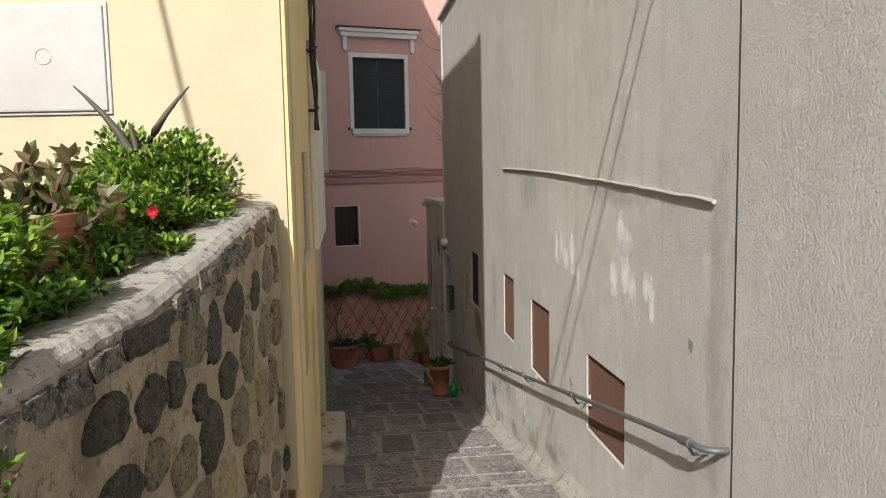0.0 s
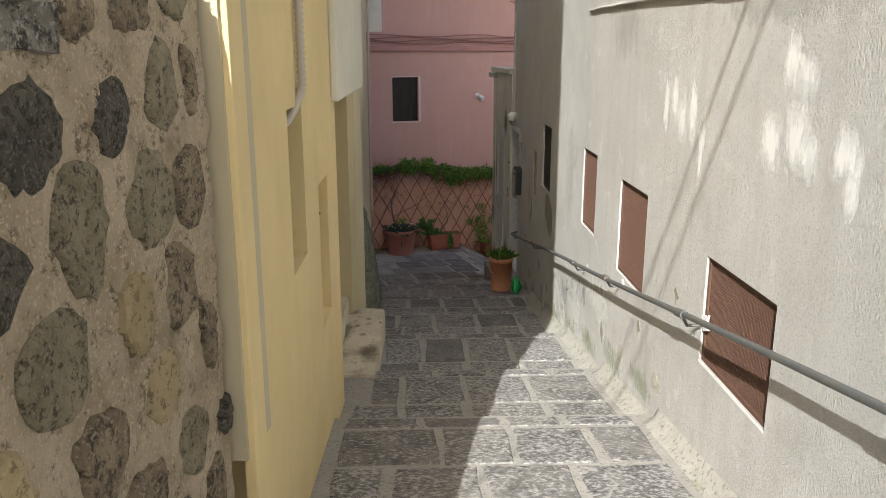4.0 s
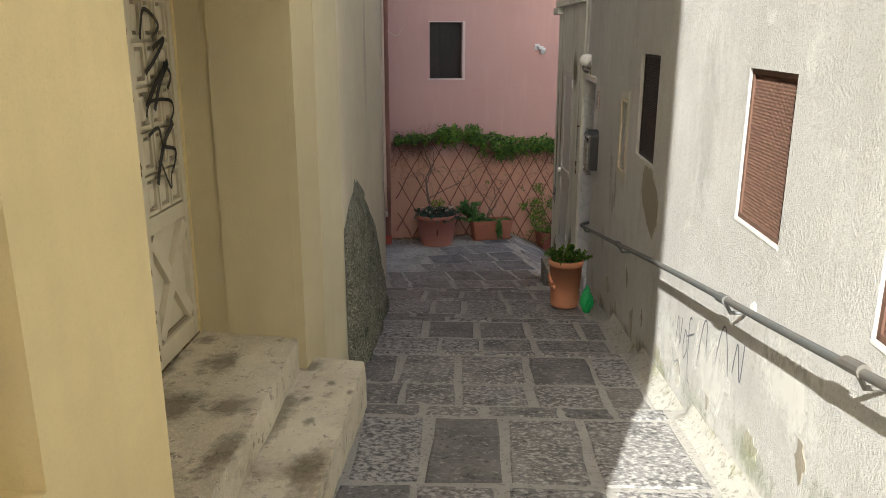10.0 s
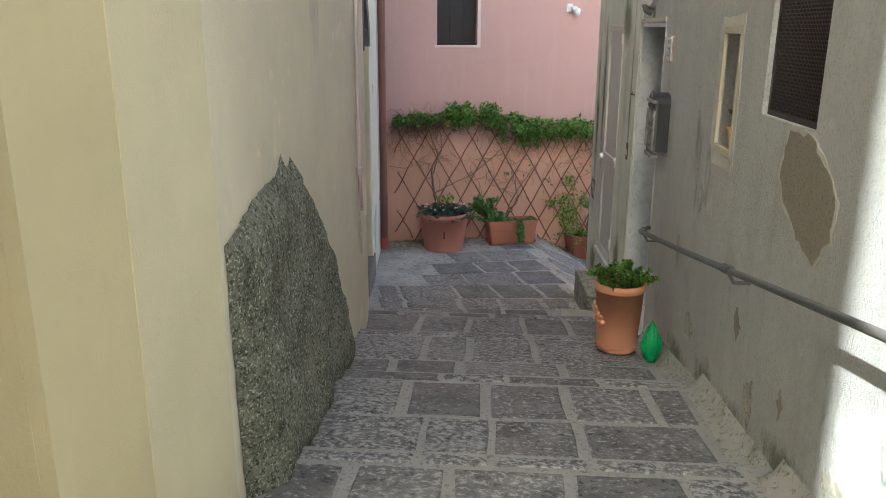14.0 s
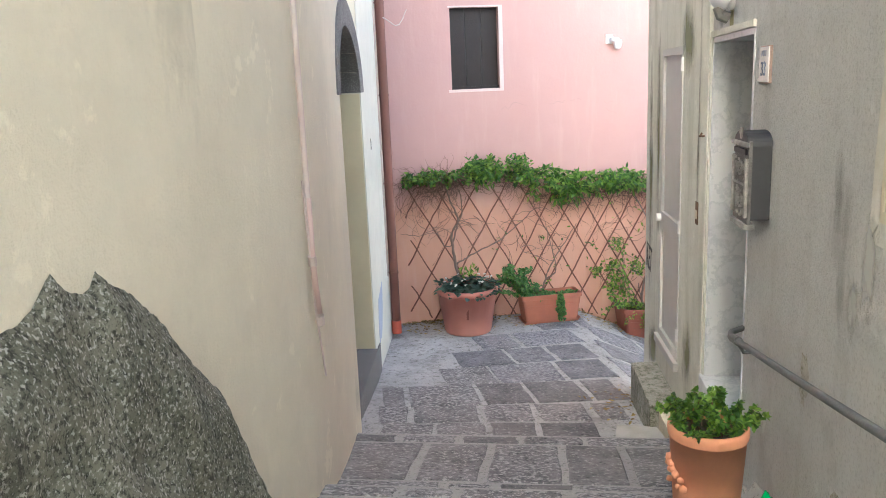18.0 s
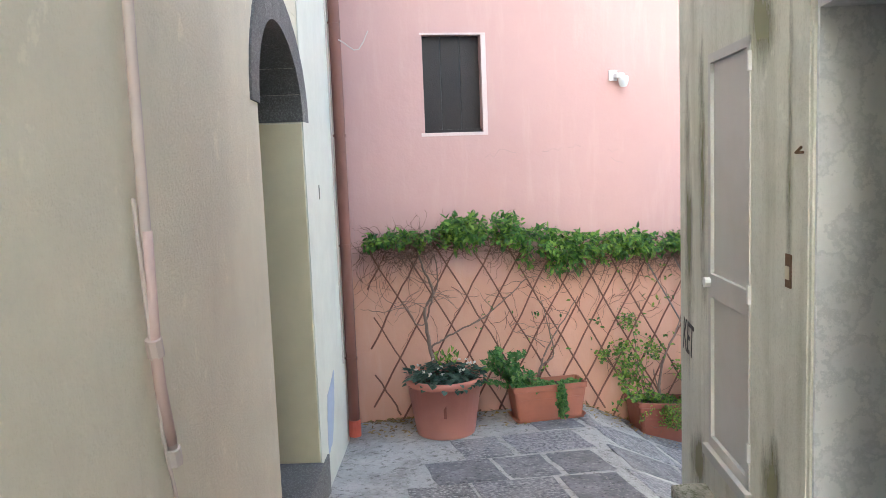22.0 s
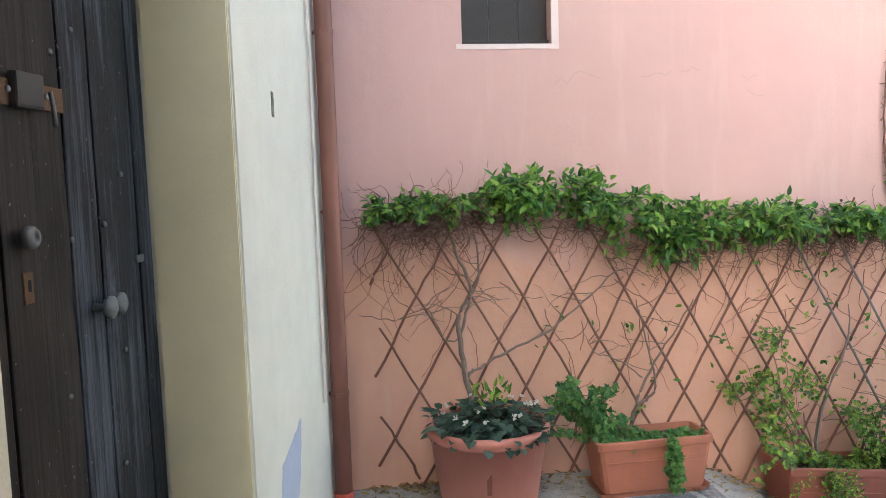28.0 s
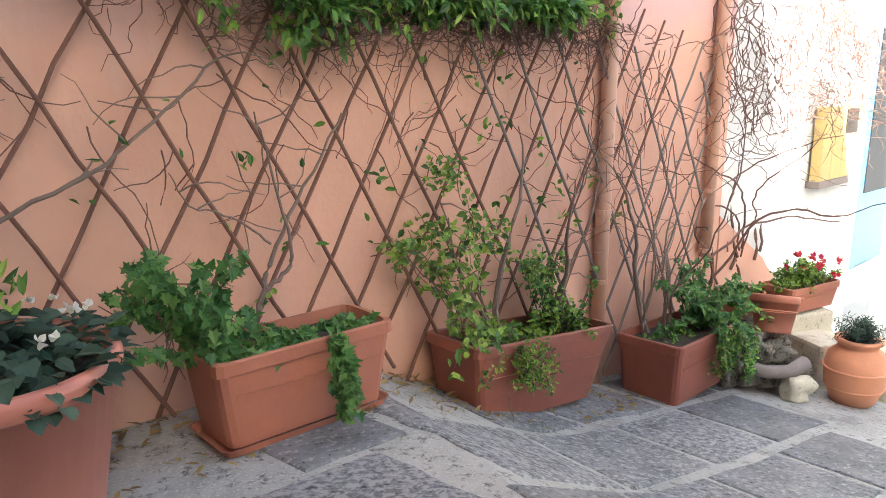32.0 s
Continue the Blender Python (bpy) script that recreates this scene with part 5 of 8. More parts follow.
ob = part("hose", bm, CONDUIT, cd, "", True)
ob.matrix_parent_inverse = inv
for i in range(1, 59):
    t = (pts[i + 1] - pts[i - 1]).normalized()
    bm = bmesh.new()
    tube(bm, [pts[i] - t * 0.004, pts[i] + t * 0.004], 0.0195, 10)
    ob = part("ring", bm, CONDUIT, cd)
    ob.matrix_parent_inverse = inv
for y, z in ((0.05, 3.09), (0.06, 2.79)):
    bm = bmesh.new()
    tube(bm, [LEFT.p(h2[1] + 0.01, z, -y), LEFT.p(h2[1] - 0.035, z + 0.006, -y)], 0.009, 7)
    tagged(part("peg", bm, RUST2), "short rusty iron peg in the niche", "peg", "niche pegs")

# ================= doorway with two stone steps =================
def prism(name, pts, z0, z1, mat, label, cat, bev=0.02, ragged=0.006):
    """A step: a worn tread slab on its block."""
    out = []
    for (a, b), (c, d) in zip(pts, pts[1:] + pts[:1]):
        k = max(1, int(math.hypot(c - a, d - b) / 0.1))
        out += [(a + (c - a) * i / k, b + (d - b) * i / k) for i in range(k)]
    cx, cy = sum(p[0] for p in out) / len(out), sum(p[1] for p in out) / len(out)
    t = thing(name, label, cat, "", (cx, cy, z0))
    for part_name, a, b, bv in (("block", z0, z1 - 0.075, 0.006), ("tread", z1 - 0.075, z1, bev)):
        bm = bmesh.new()
        lo = [bm.verts.new((x - cx, y - cy, a - z0)) for x, y in out]
        hi = [bm.verts.new((x - cx, y - cy, b - z0)) for x, y in out]
        n = len(out)
        bm.faces.new(lo)
        top = bm.faces.new(hi)
        for i in range(n):
            bm.faces.new([lo[i], lo[(i + 1) % n], hi[(i + 1) % n], hi[i]])
        bmesh.ops.bevel(bm, geom=list(top.edges), offset=bv, segments=3, affect="EDGES", profile=0.5)
        for v in bm.verts:
            q = noise.noise(v.co * 7) * ragged + noise.noise(v.co * 23) * ragged * 0.6
            v.co.x += q * (1 if part_name == "tread" else 0.6)
            v.co.y += noise.noise(v.co * 9 + Vector((5, 0, 0))) * ragged
        part(part_name, bm, mat, t)
    return t


prism("step", [(-1.08, 6.22), (-1.15, 6.22), (-2.1, 6.22), (-2.1, 8.16), (-1.40, 8.10), (-1.19, 6.5)], 1.0, 1.84, CONCRETE, "pale pitted stone upper step of the doorway", "step", 0.011, 0.012)
prism("step", [(-0.93, 6.78), (-1.45, 6.72), (-1.6, 8.3), (-1.10, 8.27)], 0.9, 1.665, CONCRETE, "pale pitted stone lower step of the doorway", "step", 0.011, 0.014)
# dirty brown that also paints in the shade of the door's recesses
DOOR_SHADE_DIRT = simple("grimy_cream_paint", (0.36, 0.3, 0.2), 0.7, 0, 0.2, 14, 0.2, (0.25, 0.2, 0.13))
door = thing("street_door", "old cream painted panelled double door with black graffiti", "door", "", rec.p(rec.s_of_y(7.2), 1.84, -0.1))
inv = Matrix.Translation(-Vector(door.location))


DM = rec.m(0, 0, 0.055)


def dpart(name, s0, s1, z0, z1, d0, d1, mat, bev=0.004, label=""):
    ob = part(name, box_bm((s0, d0, z0), (s1, d1, z1), DM, bev), mat, door, label)
    ob.matrix_parent_inverse = inv
    return ob


sa, sb = rec.s_of_y(7.08), rec.s_of_y(8.09)
mid = rec.s_of_y(7.585)
for l0, l1 in ((sa + 0.01, mid - 0.003), (mid + 0.003, sb - 0.006)):
    dpart("leaf", l0, l1, 1.85, 3.49, -0.12, -0.085, CREAMP)
    w = l1 - l0
    for k in range(5):
        for c in range(3):
            a, b = l0 + 0.055 + (w - 0.1) * c / 3, l0 + 0.055 + (w - 0.1) * (c + 1) / 3
            z = 2.545 + 0.187 * k
            bm = bmesh.new()
            for lo_, hi_ in (((a + 0.008, z + 0.008), (b - 0.008, z + 0.024)), ((a + 0.008, z + 0.163), (b - 0.008, z + 0.179)), ((a + 0.008, z + 0.024), (a + 0.024, z + 0.163)), ((b - 0.024, z + 0.024), (b - 0.008, z + 0.163))):
                add_box(bm, (lo_[0], -0.09, lo_[1]), (hi_[0], -0.062, hi_[1]), DM)
            part("moulding", bm, CREAMP, door).matrix_parent_inverse = inv
            dpart("groove", a + 0.024, b - 0.024, z + 0.024, z + 0.163, -0.09, -0.084, DOOR_SHADE_DIRT, 0)
            dpart("panel", a + 0.038, b - 0.038, z + 0.04, z + 0.147, -0.09, -0.066, CREAMP, 0.01)
    for a, b in ((l0, l0 + 0.05), (l1 - 0.045, l1)):
        dpart("stile", a, b, 1.85, 3.49, -0.088, -0.055, CREAMP)
    for a, b in ((1.85, 1.955), (2.47, 2.545)):
        dpart("rail", l0 + 0.05, l1 - 0.045, a, b, -0.088, -0.057, CREAMP)
    x0, x1 = l0 + 0.05, l1 - 0.045
    dpart("moulding", x0, x1, 1.957, 1.975, -0.09, -0.07, DOOR_SHADE_DIRT, 0.004)
    L = math.hypot(x1 - x0, 0.5)
    for sg in (1, -1):
        m = DM @ Matrix.Translation(((x0 + x1) / 2, 0, 2.213)) @ Matrix.Rotation(sg * math.atan2(0.5, x1 - x0), 4, "Y")
        ob = part("brace", box_bm((-L / 2 + 0.02, -0.088, -0.034), (L / 2 - 0.02, -0.056 - 0.001 * sg, 0.034), m, 0.003), CREAMP, door)
        ob.matrix_parent_inverse = inv
FLAKE = simple("flaking_rust_on_cream", (0.12, 0.075, 0.04), 0.9, 0.1, 0.5, 60, 0.6, (0.5, 0.42, 0.28))
rg = random.Random(6)
for z, h in ((1.9, 0.1), (2.08, 0.06), (2.3, 0.1), (2.74, 0.06), (2.98, 0.14), (3.3, 0.06)):
    for c in range(4):
        za = z + h * c / 4
        dpart("rust_patch", mid - rg.uniform(0.004, 0.014), mid + rg.uniform(0.006, 0.02), za, za + h * 0.28, -0.06, -0.05 - rg.uniform(0, 0.003), FLAKE, 0.002, "flaking rusty lock and hinge plate")
dpart("sill_dirt", sa, sb, 1.845, 1.852, -0.1, -0.05, FLAKE, 0.004, "dark dirt along the door foot")
for wide, line in ((0.03, ((7.7, 3.02), (7.8, 3.1), (7.97, 3.2), (7.86, 3.11), (7.78, 3.0))), (0.02, ((7.7, 3.3), (7.76, 3.42), (7.9, 3.36), (7.82, 3.3))), (0.016, ((7.69, 2.98), (7.74, 3.04), (7.95, 3.03), (7.99, 2.98), (7.93, 2.93))),
                   (0.032, ((7.97, 2.93), (7.86, 2.86), (7.78, 2.76), (7.74, 2.68))), (0.018, ((7.69, 2.9), (7.8, 2.92), (7.84, 2.84), (7.97, 2.8), (7.93, 2.72))), (0.022, ((7.72, 3.16), (7.84, 3.22), (7.95, 3.3), (7.82, 3.26))),
                   (0.014, ((7.8, 2.76), (7.88, 2.64), (7.9, 2.7), (7.97, 2.76))), (0.02, ((7.92, 3.2), (7.99, 3.14), (7.94, 3.08)))):
    bm = bmesh.new()
    ribbon(rec, [(rec.s_of_y(a), b) for a, b in stroke_path(line)], wide, 0.009, bm)
    ob = part("graffiti", bm, PAINTBLK, door, "black spray-painted scrawl")
    ob.matrix_parent_inverse = inv

def flat_stain(x, y, z, w, h, mat, label):
    bm = bmesh.new()
    bm.faces.new([bm.verts.new(q) for q in ((-1, -1, 0), (1, -1, 0), (1, 1, 0), (-1, 1, 0))])
    ob = part("stain", bm, mat)
    ob.matrix_world = Matrix.Translation((x, y, z)) @ Matrix.Diagonal((w, h, 1, 1))
    ob.visible_shadow = False
    return struct(ob, label, "stain")


for x, y, w, h in ((-1.67, 7.75, 0.16, 0.2), (-1.42, 7.35, 0.16, 0.16), (-1.66, 7.3, 0.2, 0.25), (-1.85, 8.0, 0.1, 0.1), (-1.88, 7.6, 0.07, 0.5), (-1.3, 7.0, 0.1, 0.3), (-1.5, 6.7, 0.3, 0.3)):
    flat_stain(x, y, 1.8425, w, h, GRIME, "brown grime on the stone step")
for x, y, w, h in ((-1.26, 7.8, 0.04, 0.05), (-1.2, 7.98, 0.05, 0.06), (-1.08, 7.9, 0.03, 0.05), (-1.18, 7.58, 0.04, 0.06), (-1.36, 8.15, 0.12, 0.12), (-1.33, 7.6, 0.1, 0.5), (-1.05, 7.2, 0.12, 0.3)):
    flat_stain(x, y, 1.6675, w, h, GRIME, "brown grime on the stone step")

# ================= cream wall: bare patch, pipe, arched door =================
def fy_s(y):
    return FAR.s_of_y(y)


rq = random.Random(17)
out = [(9.05, 2.16), (9.3, 2.2), (9.55, 2.23), (9.83, 2.235), (9.93, 2.25), (10.02, 2.30), (10.08, 2.23), (10.16, 2.22), (10.2, 2.26), (10.33, 2.175), (10.47, 2.075), (10.59, 1.925), (10.82, 1.7), (10.92, 1.485), (11.07, 1.13), (11.15, 0.8), (9.7, 1.0), (9.1, 1.1), (9.07, 1.6)]
OUTL = [(fy_s(y), z) for y, z in out]


def edge_dist(s, z):
    """Distance to the outline, positive inside it."""
    inside, best = False, 9.0
    for (a, b), (c, d) in zip(OUTL, OUTL[1:] + OUTL[:1]):
        if (b > z) != (d > z) and s < (c - a) * (z - b) / (d - b) + a:
            inside = not inside
        t = max(0.0, min(1.0, ((s - a) * (c - a) + (z - b) * (d - b)) / ((c - a) ** 2 + (d - b) ** 2)))
        best = min(best, math.hypot(s - a - t * (c - a), z - b - t * (d - b)))
    return best if inside else -best


bm = bmesh.new()
grid = {}
g0, gs = fy_s(8.95), 0.016
for i in range(160):
    for j in range(104):
        s, z = g0 + gs * i, 0.68 + gs * j
        e = edge_dist(s, z) + 0.016 * noise.noise((s * 9, z * 9, 0)) + 0.008 * noise.noise((s * 30, z * 30, 2))
        if e > -gs * 1.5:
            if e < 0:
                # draw the rim in to the broken outline
                h = 0.004
                gx_ = edge_dist(s + h, z) - edge_dist(s - h, z)
                gz_ = edge_dist(s, z + h) - edge_dist(s, z - h)
                L = math.hypot(gx_, gz_) or 1
                s, z, e = s - gx_ / L * e, z - gz_ / L * e, 0.0
            rise = min(1.0, e / 0.3)
            low = min(1.0, max(0.0, (2.25 - z) / 1.2))
            rough = 0.03 * noise.noise((s * 4.5, z * 3, 4)) + 0.009 * noise.noise((s * 26, z * 22, 1)) + 0.045 * abs(noise.noise((s * 5, z * 2.2, 8)))
            grid[i, j] = bm.verts.new(FAR.p(s, z, 0.0025 + (0.04 + 0.12 * low) * (1 - (1 - rise) ** 3) + rough * min(1, rise * 4)))
for (i, j), v in grid.items():
    q = [grid.get(k) for k in ((i, j), (i + 1, j), (i + 1, j + 1), (i, j + 1))]
    if all(q):
        bm.faces.new(q)
struct(part("bare_patch", bm, BARECEM, None, "", True), "rough bulging bare cement patch where plaster has fallen", "patch")
pp = thing("water_pipe", "thin faded pink water pipe on the cream wall", "pipe", "", FAR.p(fy_s(11.94), 1.55, 0))
inv = Matrix.Translation(-Vector(pp.location))
bm = bmesh.new()
tube(bm, [FAR.p(fy_s(y), z, 0.025) for y, z in ((11.987, 1.593), (11.939, 1.777), (11.925, 1.878), (11.925, 2.44), (11.929, 3.04), (11.932, 4.3), (11.939, 6.2))], 0.0145, 8)
part("tube", bm, PALEPIPE, pp, "", True).matrix_parent_inverse = inv
bm = bmesh.new()
tube(bm, [FAR.p(fy_s(11.980), 1.61, 0.026), FAR.p(fy_s(11.939), 1.777, 0.026), FAR.p(fy_s(11.926), 1.878, 0.026), FAR.p(fy_s(11.926), 2.185, 0.026)], 0.0158, 8)
part("sleeve", bm, simple("dull_pink_sleeve", (0.58, 0.43, 0.39), 0.5, 0, 0.12, 9, 0.1, (0.53, 0.37, 0.31)), pp, "pink lower length", True).matrix_parent_inverse = inv
for y, z in ((11.991, 1.57), (11.926, 1.885)):
    bm = bmesh.new()
    tube(bm, [FAR.p(fy_s(y + 0.008), z - 0.024, 0.024), FAR.p(fy_s(y - 0.006), z + 0.024, 0.025)], 0.022, 8)
    part("coupling", bm, PALEPIPE, pp).matrix_parent_inverse = inv
bm = bmesh.new()
tube(bm, [FAR.p(fy_s(11.898), 2.27, 0.012), FAR.p(fy_s(11.918), 1.887, 0.02), FAR.p(fy_s(11.959), 1.634, 0.014), FAR.p(fy_s(12.007), 1.468, 0.014), FAR.p(fy_s(12.084), 1.242, 0.01)], 0.005, 6)
part("cable", bm, PALEPIPE, pp).matrix_parent_inverse = inv

ad = thing("arched_door", "weathered black plank door with iron latch under the arch", "door", "", FAR.p((ARCH[0] + ARCH[1]) / 2, 0.44, -0.3))
inv = Matrix.Translation(-Vector(ad.location))
ra = random.Random(9)


def plank_mat(name, dark, worn, amount):
    """Tarred boards with grain along them, the tar rubbed off in long smears."""
    m, nt, b = nodes_of(name)
    oi = nt.nodes.new("ShaderNodeObjectInfo")
    g1 = noise_node(nt, 6.0, 6, 0.7, (9, 9, 0.35), "world")
    g2 = noise_node(nt, 2.0, 6, 0.65, (2.2, 2.2, 0.6), "world")
    c = mixc(nt, g1, g3(dark, 0.4), g3(dark, 1.6))
    c = mixc(nt, 1.0, c, ramp(nt, oi.outputs["Random"], [(0, (0.7, 0.7, 0.7)), (1, (1.3, 1.25, 1.2))]), "MULTIPLY")
    mul = nt.nodes.new("ShaderNodeMath")
    mul.operation = "MULTIPLY"
    nt.links.new(g1, mul.inputs[0])
    nt.links.new(g2, mul.inputs[1])
    c = mixc(nt, ramp(nt, mul.outputs[0], [(0.24, (0, 0, 0)), (0.36, (amount, amount, amount))]), c, worn)
    g4 = noise_node(nt, 60.0, 2, 0.5, kind="world")
    c = mixc(nt, ramp(nt, g4, [(0.72, (0, 0, 0)), (0.75, (0.5, 0.5, 0.5))]), c, (0.3, 0.28, 0.25))
    nt.links.new(c, b.inputs["Base Color"])
    b.inputs["Roughness"].default_value = 0.6
    b.inputs["Specular IOR Level"].default_value = 0.22
    bump(nt, b, [(g1, 0.6, 0.006)])
    return m


PLANKB = plank_mat("black_brown_plank", (0.014, 0.0115, 0.0105), (0.05, 0.043, 0.04), 0.5)
PLANKG = plank_mat("blue_grey_worn_plank", (0.012, 0.0135, 0.017), (0.085, 0.1, 0.125), 0.85)
GAPB = simple("dark_gap", (0.006, 0.006, 0.006), 0.95, 0, 0.2, 20, 0)
cuts = [0.0, 0.1, 0.26, 0.42, 0.53, 0.64, 0.75, 0.84, 0.93, 1.0]
wide = ARCH[1] - ARCH[0] - 0.02
for k, (f0, f1) in enumerate(zip(cuts, cuts[1:])):
    dd = ra.uniform(-0.003, 0.003)
    ob = part("plank", box_bm((ARCH[0] + wide * f0 + 0.003, -0.36, 0.35), (ARCH[0] + wide * f1 - 0.003, -0.302 + dd, 3.2), FAR.m(), 0.004), PLANKB if k < 5 else PLANKG, ad)
    ob.matrix_parent_inverse = inv
part("backing", box_bm((ARCH[0], -0.4, 0.35), (ARCH[1], -0.33, 3.2), FAR.m()), GAPB, ad, "dark gaps behind the boards").matrix_parent_inverse = inv


def ap(name, bm, mat, smooth=False):
    part(name, bm, mat, ad, "", smooth).matrix_parent_inverse = inv


def disc_on_door(y, z, profile, name, mat):
    """Turned piece standing out of the door: (radius, height over the boards)."""
    bm = bmesh.new()
    lathe(bm, profile, 16)
    bmesh.ops.transform(bm, matrix=FAR.m(fy_s(y), z, -0.3) @ Matrix.Rotation(-math.pi / 2, 4, "X"), verts=list(bm.verts))
    ap(name, bm, mat, True)


ap("hasp", box_bm((fy_s(14.04), -0.302, 2.065), (fy_s(14.44), -0.292, 2.13), FAR.m(), 0.003), RUST2)
ap("latch", box_bm((fy_s(14.2), -0.294, 2.06), (fy_s(14.315), -0.268, 2.15), FAR.m(), 0.008), CABLE)
bm = bmesh.new()
tube(bm, [FAR.p(fy_s(14.296), 2.105, -0.262), FAR.p(fy_s(14.298), 2.07, -0.258), FAR.p(fy_s(14.312), 2.02, -0.262)], 0.006, 8)
ap("bolt", bm, IRON, True)
disc_on_door(14.205, 1.742, ((0.004, 0), (0.03, 0), (0.03, 0.012), (0.024, 0.02), (0.012, 0.022), (0.012, 0.016), (0.002, 0.016)), "lock", IRON)
ap("keyhole_plate", box_bm((fy_s(14.205), -0.302, 1.575), (fy_s(14.245), -0.295, 1.655), FAR.m(), 0.003), RUST2)
ap("keyhole", box_bm((fy_s(14.22), -0.296, 1.605), (fy_s(14.232), -0.2935, 1.635), FAR.m()), GAPB)
for y in (14.525, 14.59):
    disc_on_door(y, 1.513, ((0.004, 0), (0.014, 0), (0.011, 0.03), (0.02, 0.035), (0.034, 0.045), (0.034, 0.055), (0.018, 0.064), (0.002, 0.066)), "knob", IRON)
for y, z in ((14.08, 2.1), (14.165, 2.1), (14.345, 2.1), (14.5, 2.3), (14.35, 1.3), (14.65, 1.0), (14.75, 1.9), (14.55, 2.45), (14.42, 1.72), (14.7, 1.35), (14.38, 2.22), (14.62, 1.75)):
    disc_on_door(y, z, ((0.001, 0), (0.009, 0), (0.008, 0.005), (0.001, 0.007)), "nail", IRON)
ap("hinge", box_bm((fy_s(14.82), -0.302, 1.61), (fy_s(14.87), -0.294, 1.635), FAR.m(), 0.002), IRON)
struct(part("slot", box_bm((fy_s(15.43), 0.006, 2.12), (fy_s(15.43) + 0.03, 0.011, 2.22), FAR.m()), BARECEM), "small dark slot in the pale wall", "hole")
struct(part("blue_patch", rough_poly(FAR, [(fy_s(15.26), 0.3), (fy_s(15.44), 0.34), (fy_s(15.6), 0.58), (fy_s(15.64), 0.82), (fy_s(15.5), 0.76), (fy_s(15.33), 0.72), (fy_s(15.27), 0.56)], 0.004, 0.0105, rq, 0.008, 4), BLUEPAINT), "flaked patch showing old blue paint", "patch")

# brown downpipe at the corner
dp = thing("downpipe", "brown painted round downpipe with clamps and red foot", "downpipe", "", (-2.9, 16.22, 0.1))
inv = Matrix.Translation(-Vector(dp.location))
base = FAR.p(fy_s(16.25), 0, 0.065)
bm = bmesh.new()
tube(bm, [base + Vector((0, 0, z)) for z in (0.2, 1, 2, 4, 6, 9, 12.5)], 0.046, 14)
part("tube", bm, COPPER, dp, "", True).matrix_parent_inverse = inv
bm = bmesh.new()
tube(bm, [base + Vector((0, 0, z)) for z in (0.08, 0.22)], 0.052, 14)
part("foot", bm, simple("red_clay", (0.5, 0.1, 0.06), 0.6), dp, "orange red foot socket").matrix_parent_inverse = inv
for z in (0.75, 1.7, 2.6, 3.5, 4.4):
    bm = bmesh.new()
    tube(bm, [base + Vector((0, 0, z - 0.012)), base + Vector((0, 0, z + 0.012))], 0.05, 14)
    tube(bm, [base + Vector((0, 0, z)), base + Vector((-0.1, -0.02, z))], 0.008, 5)
    part("clamp", bm, COPPER, dp).matrix_parent_inverse = inv
bm = bmesh.new()
off = FAR.p(fy_s(16.12), 0, 0.03) - FAR.p(fy_s(16.28), 0, 0.075)
tube(bm, [base + off + Vector((0, 0, z)) for z in (0.75, 2.5, 5, 9)], 0.008, 5)
tube(bm, [base + Vector((0.05, -0.06, 3.35 + 0.05 * math.sin(i))) + Vector((0.035 * i, 0.02 * i, -0.1 * math.sin(i * 0.7))) for i in range(7)], 0.006, 5)
tagged(part("cable", bm, PALEPIPE), "thin pale cable running beside the downpipe", "cable")

# ================= grey wall: grilles, rail, marks =================
def grille(y0, y1, z0, z1, name, label, shade=RUST, pitch=0.0135, depth=0.02):
    s0, s1 = RIGHT.s_of_y(y0), RIGHT.s_of_y(y1)
    g = thing(name, label, "window grille", "mesh windows of the grey wall", RIGHT.p((s0 + s1) / 2, z0, -depth))
    inv = Matrix.Translation(-Vector(g.location))
    for a, b, c, d in ((s0, s1, z0, z0 + 0.022), (s0, s1, z1 - 0.022, z1), (s0, s0 + 0.022, z0, z1), (s1 - 0.022, s1, z0, z1)):
        part("frame_bar", box_bm((a, -depth - 0.02, c), (b, -depth + 0.008, d), RIGHT.m(), 0.002), shade, g).matrix_parent_inverse = inv
    v, f = [], []

    def bar(a, b, c, d, e0, e1):
        k = len(v)
        for x in (a, b):
            for y in (e0, e1):
                for z in (c, d):
                    v.append(tuple(RIGHT.p(x, z, y)))
        f.extend([tuple(k + i for i in q) for q in ((0, 1, 3, 2), (4, 6, 7, 5), (0, 4, 5, 1), (2, 3, 7, 6), (0, 2, 6, 4), (1, 5, 7, 3))])
    x = s0 + 0.02
    while x < s1 - 0.02:
        bar(x, x + pitch * 0.32, z0, z1, -depth - 0.003, -depth + 0.0006)
        x += pitch
    z = z0 + 0.02
    while z < z1 - 0.02:
        bar(s0, s1, z, z + pitch * 0.32, -depth - 0.0036, -depth)
        z += pitch
    me = bpy.data.meshes.new("wire_mesh")
    me.from_pydata(v, [], f)
    me.materials.append(shade)
    ob = new("wire_mesh", me)
    ob.parent, ob.matrix_parent_inverse = g, inv
    if shade is RUST:
        for a, b, c, d in ((s0, s1, z0 - 0.012, z0),):
            part("surround", box_bm((a, -0.001, c), (b, 0.0028, d), RIGHT.m(), 0.001), WHITESMEAR, g, "white painted edge").matrix_parent_inverse = inv
    part("backing", box_bm((s0, -0.3, z0), (s1, -0.16, z1), RIGHT.m()), BROWNW, g).matrix_parent_inverse = inv
    return g


